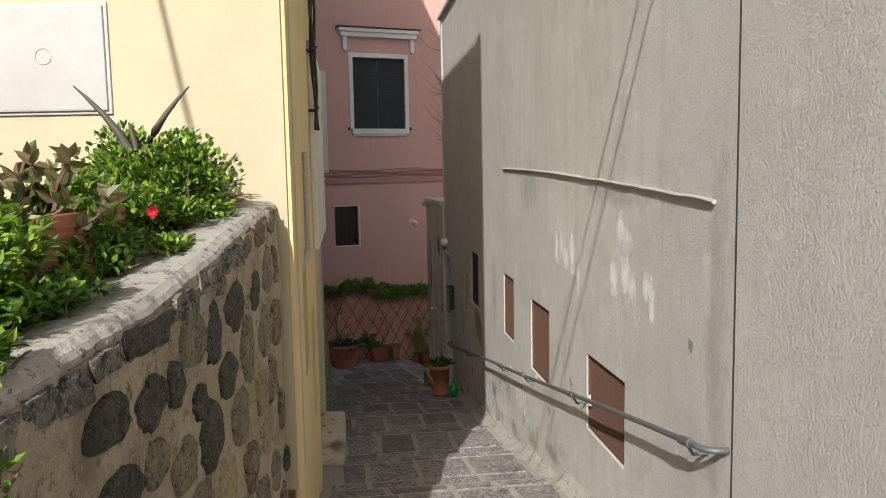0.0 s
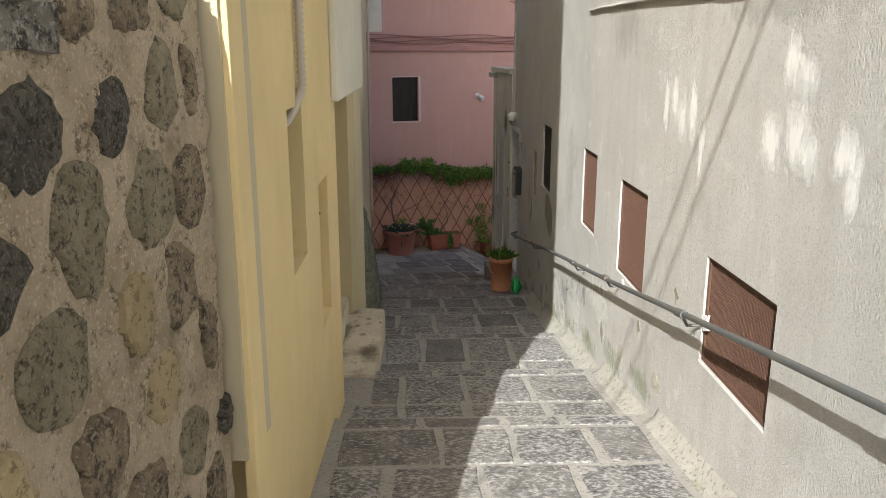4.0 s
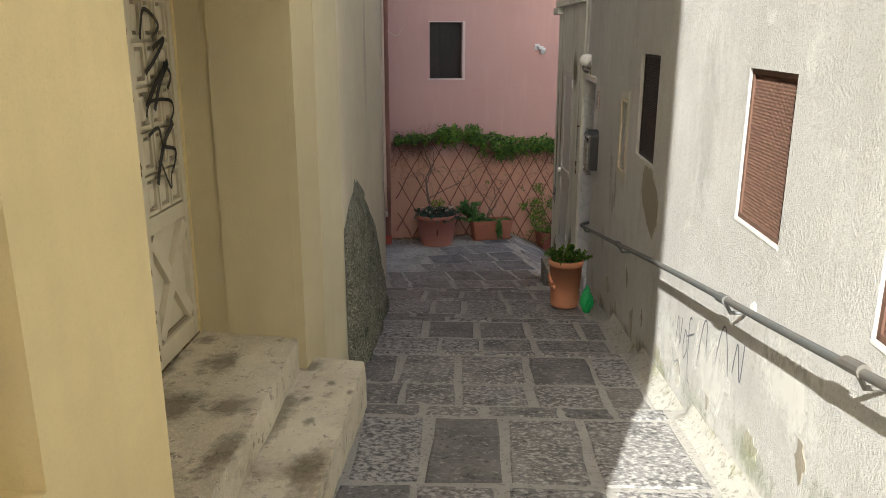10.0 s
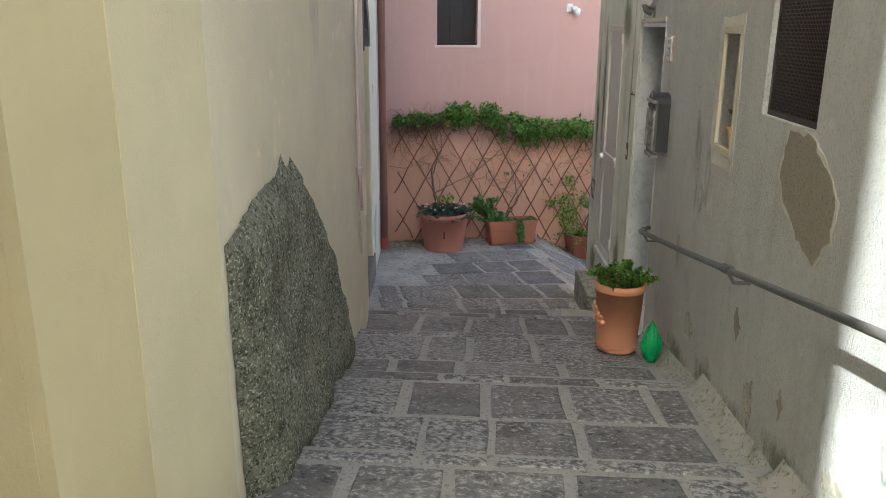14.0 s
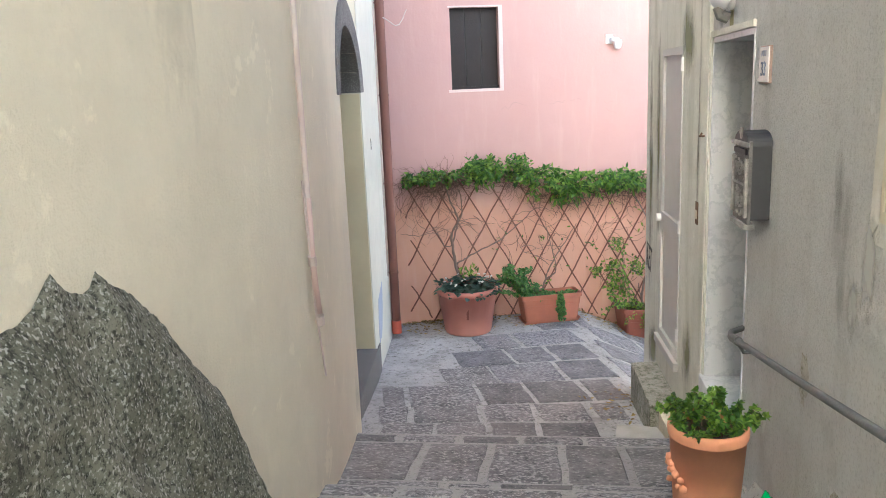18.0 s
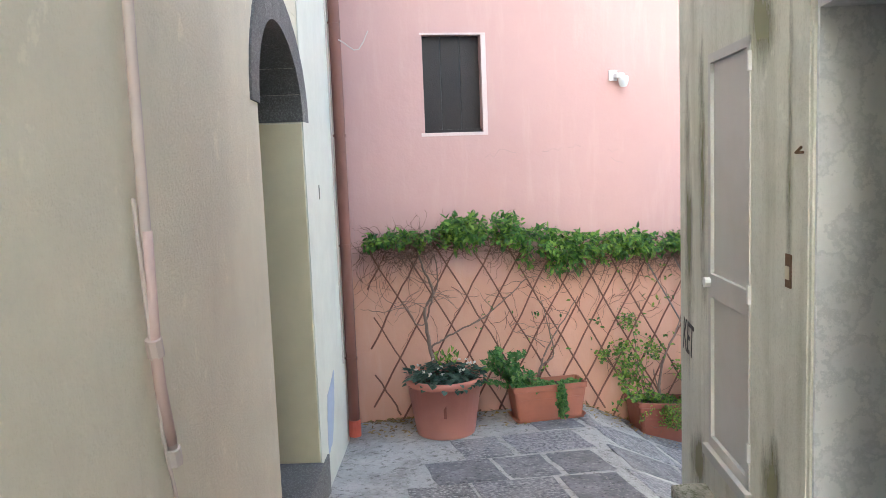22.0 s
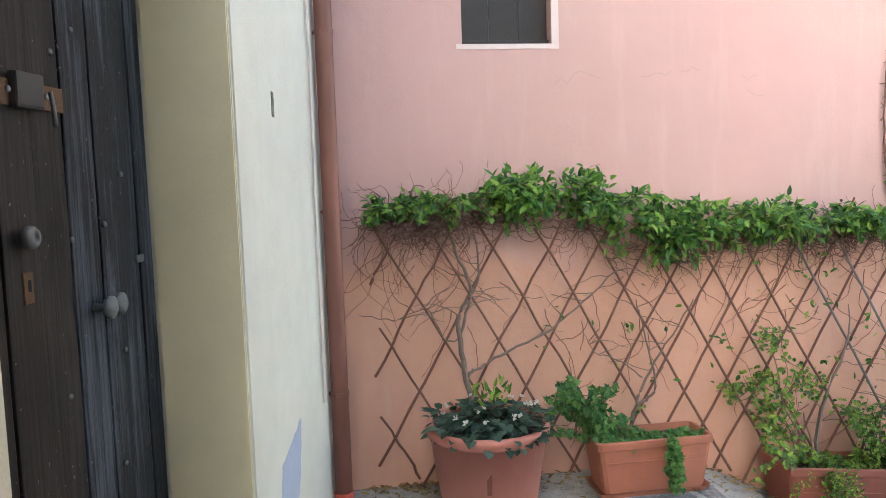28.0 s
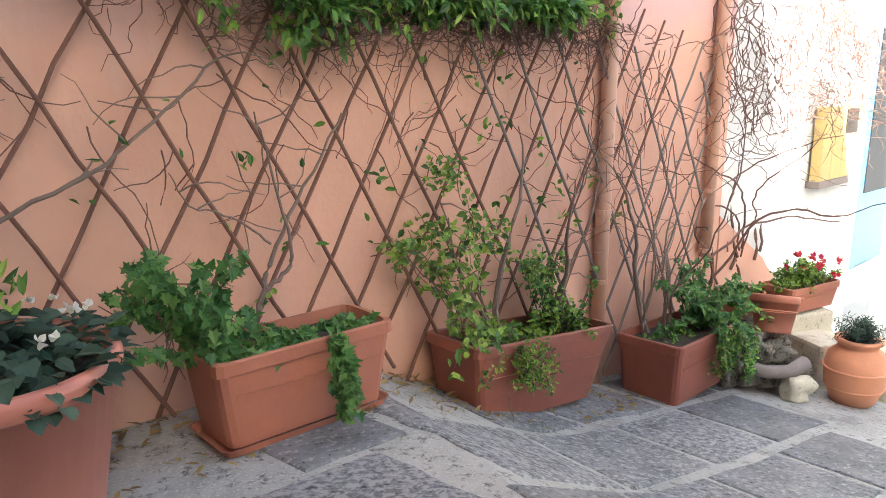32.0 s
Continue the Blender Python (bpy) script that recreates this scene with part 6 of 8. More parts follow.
grille(4.43, 5.17, 2.51, 3.03, "window_grille", "brown rusty wire mesh over a low wall opening")
grille(6.18, 6.83, 2.5, 3.13, "window_grille", "brown rusty wire mesh over a wall opening")
grille(7.57, 8.08, 2.56, 3.19, "window_grille", "narrow brown rusty wire mesh over a wall opening")
grille(9.76, 10.35, 2.49, 3.19, "window_grille", "dark brown wire mesh in the shaded wall", BROWNW, 0.014, 0.03)
rr = random.Random(31)
rim_ = [(9.78, 2.47), (9.62, 2.38), (9.52, 2.3), (9.53, 2.16), (9.64, 2.05), (9.8, 2.1), (9.98, 2.2), (10.05, 2.3), (10.0, 2.46)]
struct(part("broken_rim", rough_poly(RIGHT, [(RIGHT.s_of_y(9.79 + (y - 9.79) * 1.07), 2.28 + (z - 2.28) * 1.07) for y, z in rim_], -0.01, 0.0018, rr, 0.01, 5), RIMPLASTER), "pale broken rim round the sandy patch", "patch")
PEEL = layered("peeled_plaster", (0.36, 0.33, 0.27), (0.56, 0.53, 0.46), (0.2, 0.19, 0.12), 0.4, (0.6, 0.57, 0.5), 0.006)
for y, z, w, h in ((11.2, 1.2, 0.3, 0.16), (10.75, 1.12, 0.14, 0.2), (10.1, 1.28, 0.2, 0.26), (9.25, 1.42, 0.26, 0.14), (8.75, 1.5, 0.12, 0.2), (7.6, 1.72, 0.2, 0.12), (6.6, 1.95, 0.16, 0.14), (5.8, 2.1, 0.22, 0.12), (11.6, 1.55, 0.1, 0.24)):
    s = RIGHT.s_of_y(y)
    pts = [(s + w / 2 * rr.uniform(0.5, 1.1) * math.cos(k * 0.698), z + h / 2 * rr.uniform(0.5, 1.2) * math.sin(k * 0.698)) for k in range(9)]
    struct(part("peeled_spot", rough_poly(RIGHT, pts, -0.006, 0.0016, rr, 0.012, 4), PEEL), "spot of peeled and mossy plaster", "patch")
struct(part("bare_patch", rough_poly(RIGHT, [(RIGHT.s_of_y(y), z) for y, z in ((9.78, 2.47), (9.62, 2.38), (9.52, 2.3), (9.53, 2.16), (9.64, 2.05), (9.8, 2.1), (9.98, 2.2), (10.05, 2.3), (10.0, 2.46))], -0.01, 0.003, rr, 0.01, 5), BARESAND), "sandy bare patch where plaster has fallen", "patch")
for y, z, w, h in ((10.35, 1.55, 0.1, 0.14), (9.75, 1.45, 0.06, 0.12), (9.4, 1.25, 0.05, 0.14), (7.15, 1.92, 0.1, 0.16), (6.2, 2.3, 0.06, 0.1), (5.55, 2.72, 0.07, 0.1), (3.55, 3.45, 0.05, 0.07), (8.2, 1.62, 0.07, 0.1)):
    s = RIGHT.s_of_y(y)
    struct(part("chip", rough_poly(RIGHT, [(s - w / 2, z), (s, z - h / 2), (s + w / 2, z), (s + w * 0.2, z + h / 2)], -0.006, 0.003, rr, 0.012, 4), BARESAND), "small chip in the grey plaster", "patch")
# small framed window
sw = thing("small_window", "narrow pale wooden window standing ajar in rough plaster", "window", "", RIGHT.p(RIGHT.s_of_y(10.88), 2.24, 0))
inv = Matrix.Translation(-Vector(sw.location))
a, b = RIGHT.s_of_y(10.73), RIGHT.s_of_y(11.04)
for q in ((a, b, 2.24, 2.275), (a, b, 2.81, 2.84), (a, a + 0.026, 2.24, 2.84), (b - 0.026, b, 2.24, 2.84)):
    part("frame_bar", box_bm((q[0], -0.014, q[2]), (q[1], 0.005, q[3]), RIGHT.m(), 0.004), CREAMP, sw).matrix_parent_inverse = inv
part("pane", box_bm((a + 0.04, -0.1, 2.29), (b - 0.04, -0.09, 2.79), RIGHT.m()), BLACK, sw).matrix_parent_inverse = inv
for q in ([(a - 0.05, 2.2), (a, 2.24), (a, 2.84), (a - 0.03, 2.9)], [(b, 2.24), (b + 0.06, 2.18), (b + 0.05, 2.88), (b, 2.84)], [(a, 2.84), (b, 2.84), (b + 0.04, 2.88), (a - 0.02, 2.9)], [(a - 0.04, 2.18), (b + 0.05, 2.17), (b, 2.24), (a, 2.24)]):
    struct(part("rough_edge", rough_poly(RIGHT, q, -0.01, 0.003, rr, 0.009, 6), RIMPLASTER), "broken plaster edge around the small window", "patch")
pot = thing("sill_pot", "small orange flower pot behind the small window", "flower pot", "", RIGHT.p((a + b) / 2, 2.29, -0.06))
bm = bmesh.new()
lathe(bm, [(0.03, 0), (0.042, 0.07), (0.046, 0.07), (0.046, 0.085), (0.036, 0.085)], 14)
part("pot", bm, TERRA_LIGHT, pot)
fo = Foliage()
bush(fo, rr, (0, 0, 0.13), (0.03, 0.03, 0.05), 60, 0.03, 0.015, 5)
fo.make("leaves", LEAF, pot)

for y, z, w, h in ((11.32, 2.14, 0.13, 0.3), (11.36, 2.3, 0.06, 0.2), (11.3, 1.95, 0.07, 0.2), (6.9, 4.1, 0.5, 0.3), (4.6, 4.12, 0.9, 0.12), (3.3, 3.6, 0.16, 1.2), (8.6, 2.9, 0.3, 0.7), (5.6, 4.6, 0.6, 0.5)):
    stain(RIGHT, y, z, w, h, MOULD, "grey mould stain on the plaster")
for y, z, w, h in ((10.75, 1.07, 0.4, 0.12), (10.2, 1.12, 0.35, 0.13), (9.65, 1.24, 0.35, 0.14), (9.1, 1.34, 0.3, 0.12), (8.4, 1.5, 0.35, 0.14), (7.6, 1.66, 0.4, 0.13), (6.8, 1.85, 0.4, 0.14), (6.1, 1.98, 0.35, 0.12), (11.4, 0.95, 0.4, 0.12)):
    stain(RIGHT, y, z, w, h, MOSS, "green moss along the foot of the wall")
for y, z, w, h in ((11.09, 2.1, 0.09, 0.22), (11.2, 1.95, 0.08, 0.16), (9.0, 1.6, 0.5, 0.3), (8.2, 1.75, 0.5, 0.3), (7.3, 2.1, 0.5, 0.25), (8.75, 1.45, 0.3, 0.2)):
    stain(RIGHT, y, z, w, h, SCUFF, "pale scuffed whitewash on the plaster")
for y, z, w, h in ((13.58, 2.5, 0.05, 0.9), (13.9, 2.9, 0.3, 0.3), (14.8, 2.2, 0.12, 1.2), (15.1, 1.9, 0.15, 1.2), (13.75, 0.85, 0.2, 0.3), (14.9, 0.5, 0.25, 0.3)):
    stain(ANX, y, z, w, h, DAMP, "olive damp streak on the annexe wall")
for y, z, w, h in ((10.9, 3.2, 0.5, 0.8), (13.3, 0.62, 0.3, 0.25)):
    stain(FAR, y, z, w, h, stain_mat("soft_dirt", (0.5, 0.45, 0.33), 0.16, 5.0), "faint run of dirt on the cream wall")

# handrail
hr = thing("handrail", "grey painted iron handrail on short brackets along the wall", "handrail", "", RIGHT.p(RIGHT.s_of_y(7.6), 2.3, 0.1))
inv = Matrix.Translation(-Vector(hr.location))


def rail_z(y):
    return 1.446 + (12.46 - y) * 0.178


bm = bmesh.new()
pts = [RIGHT.p(RIGHT.s_of_y(12.5), rail_z(12.46) + 0.01, -0.01), RIGHT.p(RIGHT.s_of_y(12.44), rail_z(12.44), 0.07)]
pts += [RIGHT.p(RIGHT.s_of_y(y), rail_z(y) - 0.012 * math.sin((12.3 - y) / 9.2 * math.pi * 4) * 0.5, 0.105) for y in np.linspace(12.3, 3.3, 30)]
pts += [RIGHT.p(RIGHT.s_of_y(3.22), rail_z(3.22) - 0.005, 0.1), RIGHT.p(RIGHT.s_of_y(3.18), rail_z(3.18) - 0.012, 0.06), RIGHT.p(RIGHT.s_of_y(3.17), rail_z(3.17) - 0.012, -0.01)]
tube(bm, pts, 0.0148, 10)
part("bar", bm, IRON, hr, "", True).matrix_parent_inverse = inv
for y in (3.36, 5.17, 6.69, 7.8, 10.24, 12.2):
    bm = bmesh.new()
    q = [RIGHT.p(RIGHT.s_of_y(y - 0.05), rail_z(y - 0.05), 0.105), RIGHT.p(RIGHT.s_of_y(y + 0.05), rail_z(y + 0.05), 0.105)]
    tube(bm, q, 0.021, 10)
    part("sleeve", bm, IRON, hr).matrix_parent_inverse = inv
    bm = bmesh.new()
    tube(bm, [RIGHT.p(RIGHT.s_of_y(y), rail_z(y), 0.105), RIGHT.p(RIGHT.s_of_y(y), rail_z(y) - 0.06, 0.07), RIGHT.p(RIGHT.s_of_y(y), rail_z(y) - 0.06, -0.02)], 0.009, 8)
    part("bracket", bm, IRON, hr).matrix_parent_inverse = inv
    if 3.5 < y < 9.5:
        s = RIGHT.s_of_y(y - 0.06)
        struct(part("chip", rough_poly(RIGHT, [(s - 0.025, rail_z(y) - 0.05), (s + 0.03, rail_z(y) - 0.075), (s + 0.03, rail_z(y) - 0.01), (s - 0.02, rail_z(y) + 0.01)], -0.006, 0.004, rr, 0.01, 4), WHITESMEAR), "white filler around a rail bracket", "patch")
# white paint over old writing
WHITEWASH = stain_mat("white_cover_paint_film", (0.82, 0.82, 0.81), 0.8, 16.0, (1, 1, 0.3))
for y, z, w, h in ((5.93, 3.68, 0.1, 0.26), (5.8, 3.72, 0.1, 0.2), (5.68, 3.64, 0.13, 0.22), (5.52, 3.68, 0.09, 0.24), (5.36, 3.52, 0.07, 0.24), (4.52, 3.93, 0.11, 0.17), (4.4, 3.86, 0.13, 0.16), (4.62, 3.62, 0.15, 0.18), (4.42, 3.66, 0.15, 0.2), (4.3, 3.6, 0.08, 0.14), (4.1, 3.64, 0.12, 0.13), (4.02, 3.54, 0.07, 0.2)):
    stain(RIGHT, y, z, w, h, WHITEWASH, "white paint brushed over old wall writing", 0.003)
# grey handwriting low on the wall
SCRAWL = simple("faded_black_spray", (0.13, 0.135, 0.16), 0.7, 0, 0.4, 40, 0)
for word in (((8.84, 1.66), (8.82, 1.82), (8.76, 1.68), (8.74, 1.84)), ((8.69, 1.7), (8.66, 1.8), (8.61, 1.72), (8.66, 1.64), (8.69, 1.7)), ((8.56, 1.9), (8.6, 1.86), (8.57, 1.6), (8.52, 1.55)), ((8.62, 1.78), (8.5, 1.84)),
             ((8.42, 1.7), (8.36, 1.94), (8.3, 1.96), (8.27, 1.72), (8.2, 1.68), (8.16, 1.74)), ((8.16, 1.74), (8.1, 1.98), (8.04, 2.06), (7.99, 1.98), (7.95, 1.86)), ((7.9, 1.9), (7.86, 2.05), (7.8, 1.9), (7.78, 2.08)),
             ((8.9, 1.6), (8.84, 1.54), (8.76, 1.58), (8.7, 1.52)), ((9.0, 1.72), (8.96, 1.62), (8.93, 1.74))):
    bm = bmesh.new()
    ribbon(RIGHT, [(RIGHT.s_of_y(a), b) for a, b in stroke_path(word)], 0.011, 0.0028, bm)
    struct(part("scribble", bm, SCRAWL), "faded grey spray handwriting low on the wall", "graffiti")

# overhead cables, which throw thin shadows on the grey wall and the sunlit front
for a, b, sag in ((RIGHT.p(RIGHT.s_of_y(3.3), 6.45, 0.02), RIGHT.p(RIGHT.s_of_y(6.84), 1.6) + SUN_TO * 8.4, 0.03),
                  (RIGHT.p(RIGHT.s_of_y(3.14), 6.4, 0.02), RIGHT.p(RIGHT.s_of_y(6.41), 1.82) + SUN_TO * 8.4, 0.03),
                  (Vector((-1.64, 3.52, 7.3)), Vector((-1.115, 3.53, 4.45)) + SUN_TO * 5.0, 0.0)):
    bm = bmesh.new()
    tube(bm, [a + (b - a) * f - Vector((0, 0, sag * math.sin(min(f, 1) * math.pi))) for f in (0, 0.25, 0.5, 0.75, 1, 1.3, 1.6, 2.0)], 0.013 if a.x < 0 else 0.0075, 6)
    tagged(part("overhead_cable", bm, CABLE), "black cable spanning the lane high overhead", "cable", "overhead cables")

# ================= house door and its step =================
s0, s1 = RIGHT.s_of_y(12.5), RIGHT.s_of_y(13.36)
hd = thing("house_door", "dark brown wooden house door set in a marble-lined opening", "door", "", RIGHT.p((s0 + s1) / 2, 0.85, -0.3))
inv = Matrix.Translation(-Vector(hd.location))


def hp(name, lo, hi, mat, bev=0.004, label=""):
    part(name, box_bm(lo, hi, RIGHT.m(), bev), mat, hd, label).matrix_parent_inverse = inv


hp("door_leaf", (s0 + 0.06, -0.34, 0.87), (s1 - 0.06, -0.30, 2.83), BROWNW)
hp("jamb", (s0, -0.34, 0.87), (s0 + 0.06, -0.25, 2.87), BROWNW)
hp("jamb", (s1 - 0.06, -0.34, 0.87), (s1, -0.28, 2.87), BROWNW)
hp("head", (s0, -0.34, 2.8), (s1, -0.26, 2.87), BROWNW)
for k in range(2):
    hp("panel", (s0 + 0.16, -0.305, 1.0 + 0.9 * k), (s1 - 0.16, -0.29, 1.75 + 0.9 * k), BROWNW, 0.008)
hp("marble_lining", (s1 - 0.002, -0.28, 0.85), (s1 + 0.02, 0.004, 2.86), MARBLE, 0.002, "grey veined white marble slab")
hp("marble_lining", (s0 - 0.02, -0.28, 0.85), (s0 + 0.004, 0.004, 2.86), MARBLE, 0.002, "grey veined white marble slab")
hp("marble_head", (s0 - 0.02, -0.28, 2.845), (s1 + 0.02, 0.004, 2.875), MARBLE, 0.002)
hp("threshold", (s0 - 0.03, -0.34, 0.4), (s1 + 0.04, 0.03, 0.865), MARBLE, 0.006, "worn marble threshold")
hp("frame_edge", (s1 + 0.02, 0, 0.85), (s1 + 0.05, 0.014, 2.9), ANNEX, 0.004)
hp("frame_edge", (s0 - 0.02, 0, 2.876), (s1 + 0.05, 0.016, 2.91), ANNEX, 0.004)
# wall lamp over the door
wl = thing("wall_lamp", "white round bulkhead lamp above the house door", "wall lamp", "", RIGHT.p(RIGHT.s_of_y(12.95), 3.05, 0))
mxx = RIGHT.m(0, 0).to_3x3().to_4x4()
lamp_m = mxx @ Matrix.Scale(0.72, 4)
bm = bmesh.new()
lathe(bm, [(0.085, 0), (0.085, 0.025), (0.07, 0.035), (0.01, 0.035)], 20, lamp_m @ Matrix.Rotation(radians(-90), 4, "X"))
part("base", bm, WHITEP, wl, "", True)
bm = bmesh.new()
lathe(bm, [(0.01, 0.17), (0.05, 0.16), (0.085, 0.11), (0.095, 0.06), (0.09, 0.035)], 20, lamp_m @ Matrix.Translation((0, 0, -0.02)) @ Matrix.Rotation(radians(-70), 4, "X"))
part("dome", bm, PLASTW, wl, "frosted white cover", True)
bm = bmesh.new()
tube(bm, [lamp_m @ Vector((0, 0.1, -0.06)), lamp_m @ Vector((0, 0.08, -0.12)), lamp_m @ Vector((0, 0.03, -0.14))], 0.03, 8)
part("bracket", bm, IRON, wl)
struct(part("rust_streak", rough_poly(RIGHT, [(RIGHT.s_of_y(12.93), 2.9), (RIGHT.s_of_y(13.0), 2.9), (RIGHT.s_of_y(12.99), 3.0), (RIGHT.s_of_y(12.94), 3.0)], 0, 0.003, rr, 0.006, 3), simple("green_stain", (0.3, 0.28, 0.14), 0.9)), "greenish stain below the lamp", "stain")
# house number tile
nt_ = thing("number_tile", "white ceramic house number tile reading 33", "house number", "", RIGHT.p(RIGHT.s_of_y(12.28), 2.705, 0))
part("tile", box_bm((-0.075, 0, -0.075), (0.075, 0.016, 0.075), mxx, 0.004), simple("glazed_white", (0.72, 0.7, 0.66), 0.25), nt_)
part("border", box_bm((-0.079, 0, -0.079), (0.079, 0.012, 0.079), mxx, 0.003), simple("brown_edge", (0.35, 0.25, 0.2), 0.6), nt_)


def text_part(body, size, m, mat, parent, name="lettering", depth=0.001):
    cu = bpy.data.curves.new(name, "FONT")
    cu.body, cu.size, cu.align_x, cu.align_y, cu.extrude = body, size, "CENTER", "CENTER", depth
    tmp = bpy.data.objects.new(name, cu)
    me = bpy.data.meshes.new_from_object(tmp)
    bpy.data.objects.remove(tmp)
    me.transform(m)
    me.materials.append(mat)
    ob = new(name, me)
    ob.parent = parent
    return ob


# text lies on the wall: x of the text runs against s for this side
TXT = Matrix(((-1, 0, 0, 0), (0, 0, 1, 0), (0, 1, 0, 0), (0, 0, 0, 1)))
blue = simple("blue_grey_enamel", (0.12, 0.16, 0.24), 0.4)
text_part("33", 0.085, mxx @ Matrix.Translation((0, 0.0175, -0.02)) @ TXT, blue, nt_)
for k, w in ((-0.03, 0.012), (0.0, 0.02), (0.03, 0.014)):
    part("mark", box_bm((k - w / 2, 0.016, 0.035), (k + w / 2, 0.0172, 0.06), mxx), blue, nt_)
# mailbox
mb = thing("mailbox", "ornate cast metal mailbox in dark grey and silver", "mailbox", "", RIGHT.p(RIGHT.s_of_y(12.26), 2.03, 0.0))
SILVER = simple("tarnished_silver_relief", (0.40, 0.385, 0.35), 0.5, 0.2, 0.5, 45, 0.8, (0.16, 0.155, 0.15))
PEWTER = simple("dark_pewter", (0.17, 0.162, 0.15), 0.5, 0.3, 0.4, 60, 0.6, (0.05, 0.05, 0.05))
GUN = simple("gunmetal", (0.06, 0.062, 0.065), 0.45, 0.5, 0.15, 10, 0.1)


def mbp(name, lo, hi, mat, bev=0.004, label=""):
    part(name, box_bm(lo, hi, mxx, bev), mat, mb, label)


mbp("body", (-0.12, 0, 0.02), (0.12, 0.085, 0.34), GUN)
bm = bmesh.new()
k = 12
front = [(0.125 * math.cos(math.pi * i / k), 0.34 + 0.06 * math.sin(math.pi * i / k)) for i in range(k + 1)]
for d in (0.0, 0.1):
    bm.faces.new([bm.verts.new(mxx @ Vector((x, d, z))) for x, z in front])
for (x0, z0), (x1, z1) in zip(front, front[1:]):
    bm.faces.new([bm.verts.new(mxx @ Vector(q)) for q in ((x0, 0, z0), (x1, 0, z1), (x1, 0.1, z1), (x0, 0.1, z0))])
part("lid", bm, GUN, mb, "arched lid")
mbp("front_plate", (-0.125, 0.08, 0.0), (0.125, 0.096, 0.36), PEWTER)
mbp("slot_flap", (-0.1, 0.094, 0.3), (0.1, 0.108, 0.325), GUN)
mbp("pillar", (-0.125, 0.094, 0.03), (-0.1, 0.11, 0.29), SILVER, 0.008)
mbp("pillar", (0.1, 0.094, 0.03), (0.125, 0.11, 0.29), SILVER, 0.008)
mbp("moulding", (-0.13, 0.094, 0.335), (0.13, 0.114, 0.355), SILVER, 0.006)
mbp("moulding", (-0.1, 0.094, 0.165), (0.1, 0.106, 0.178), SILVER, 0.004)
mbp("foot", (-0.125, 0.06, -0.022), (0.125, 0.108, 0.004), SILVER, 0.006)
rmb = random.Random(90)
for cx, cz, rad in ((0, 0.235, 0.04), (-0.05, 0.235, 0.025), (0.05, 0.235, 0.025), (0, 0.095, 0.045), (-0.055, 0.1, 0.024), (0.055, 0.1, 0.024), (0, 0.385, 0.03)):
    bm = bmesh.new()
    tube(bm, [mxx @ Vector((cx + rad * (1 - i / 22) * math.cos(i * 0.6), 0.099, cz + rad * (1 - i / 22) * math.sin(i * 0.6))) for i in range(18)], 0.005, 5)
    part("scroll", bm, SILVER, mb)
for i in range(34):
    x, z = rmb.uniform(-0.09, 0.09), rmb.uniform(0.03, 0.285)
    mbp("boss", (x - 0.007, 0.094, z - 0.007), (x + 0.007, 0.104, z + 0.007), SILVER, 0.004)

# ================= annexe: metal door, plates, steps =================
s0, s1 = MD[0], MD[1]
md = thing("metal_door", "pale grey sheet metal cupboard door with white knob", "door", "", ANX.p((s0 + s1) / 2, 0.72, 0))
inv = Matrix.Translation(-Vector(md.location))


def mp(name, lo, hi, mat, bev=0.003, label=""):
    part(name, box_bm(lo, hi, ANX.m(), bev), mat, md, label).matrix_parent_inverse = inv


mp("sheet", (s0, -0.03, 0.7), (s1, -0.012, 2.86), GREYP)
for q in ((s0, s0 + 0.045, 0.7, 2.86), (s1 - 0.045, s1, 0.7, 2.86), (s0, s1, 2.81, 2.86), (s0, s1, 0.7, 0.76), (s0, s1, 1.55, 1.68)):
    mp("frame_bar", (q[0], -0.02, q[2]), (q[1], 0.008, q[3]), GREYP)
mp("weather_bar", (s0 - 0.03, 0.0, 0.64), (s1 + 0.03, 0.035, 0.7), GREYP)
for z in (0.85, 1.62, 2.7):
    mp("hinge", (s0 - 0.012, 0.0, z), (s0 + 0.01, 0.018, z + 0.09), WHITEP)
bm = bmesh.new()
tube(bm, [ANX.p(s1 - 0.03, 1.63, 0.0), ANX.p(s1 - 0.03, 1.63, 0.04)], 0.028, 10)
part("knob", bm, PLASTW, md, "white round knob").matrix_parent_inverse = inv
sp = thing("switch_plate", "rusty old bell plate set in the wall", "bell plate", "", ANX.p(ANX.s_of_y(13.58), 1.84, 0))
amx = ANX.m(0, 0).to_3x3().to_4x4()
part("plate", box_bm((-0.03, 0, -0.07), (0.03, 0.006, 0.07), amx, 0.003), RUST2, sp)
part("button", box_bm((-0.018, 0.004, -0.035), (0.018, 0.012, 0.02), amx, 0.003), CREAMP, sp)
bm = bmesh.new()
tube(bm, [ANX.p(ANX.s_of_y(13.45), 2.32, 0), ANX.p(ANX.s_of_y(13.45), 2.32, 0.03), ANX.p(ANX.s_of_y(13.4), 2.34, 0.03)], 0.006, 5)
tagged(part("wall_hook", bm, RUST2), "small rusty hook in the annexe wall", "hook")
ket = tagged(new("graffiti"), "black spray-painted letters KET with runs", "graffiti")
ket.location = ANX.p(ANX.s_of_y(15.12), 1.2, 0.003)
ob = text_part("KET", 0.2, amx @ Matrix.Rotation(radians(-6), 4, "Y") @ Matrix.Diagonal((0.68, 1, 1.5, 1)) @ TXT, PAINTBLK, ket)
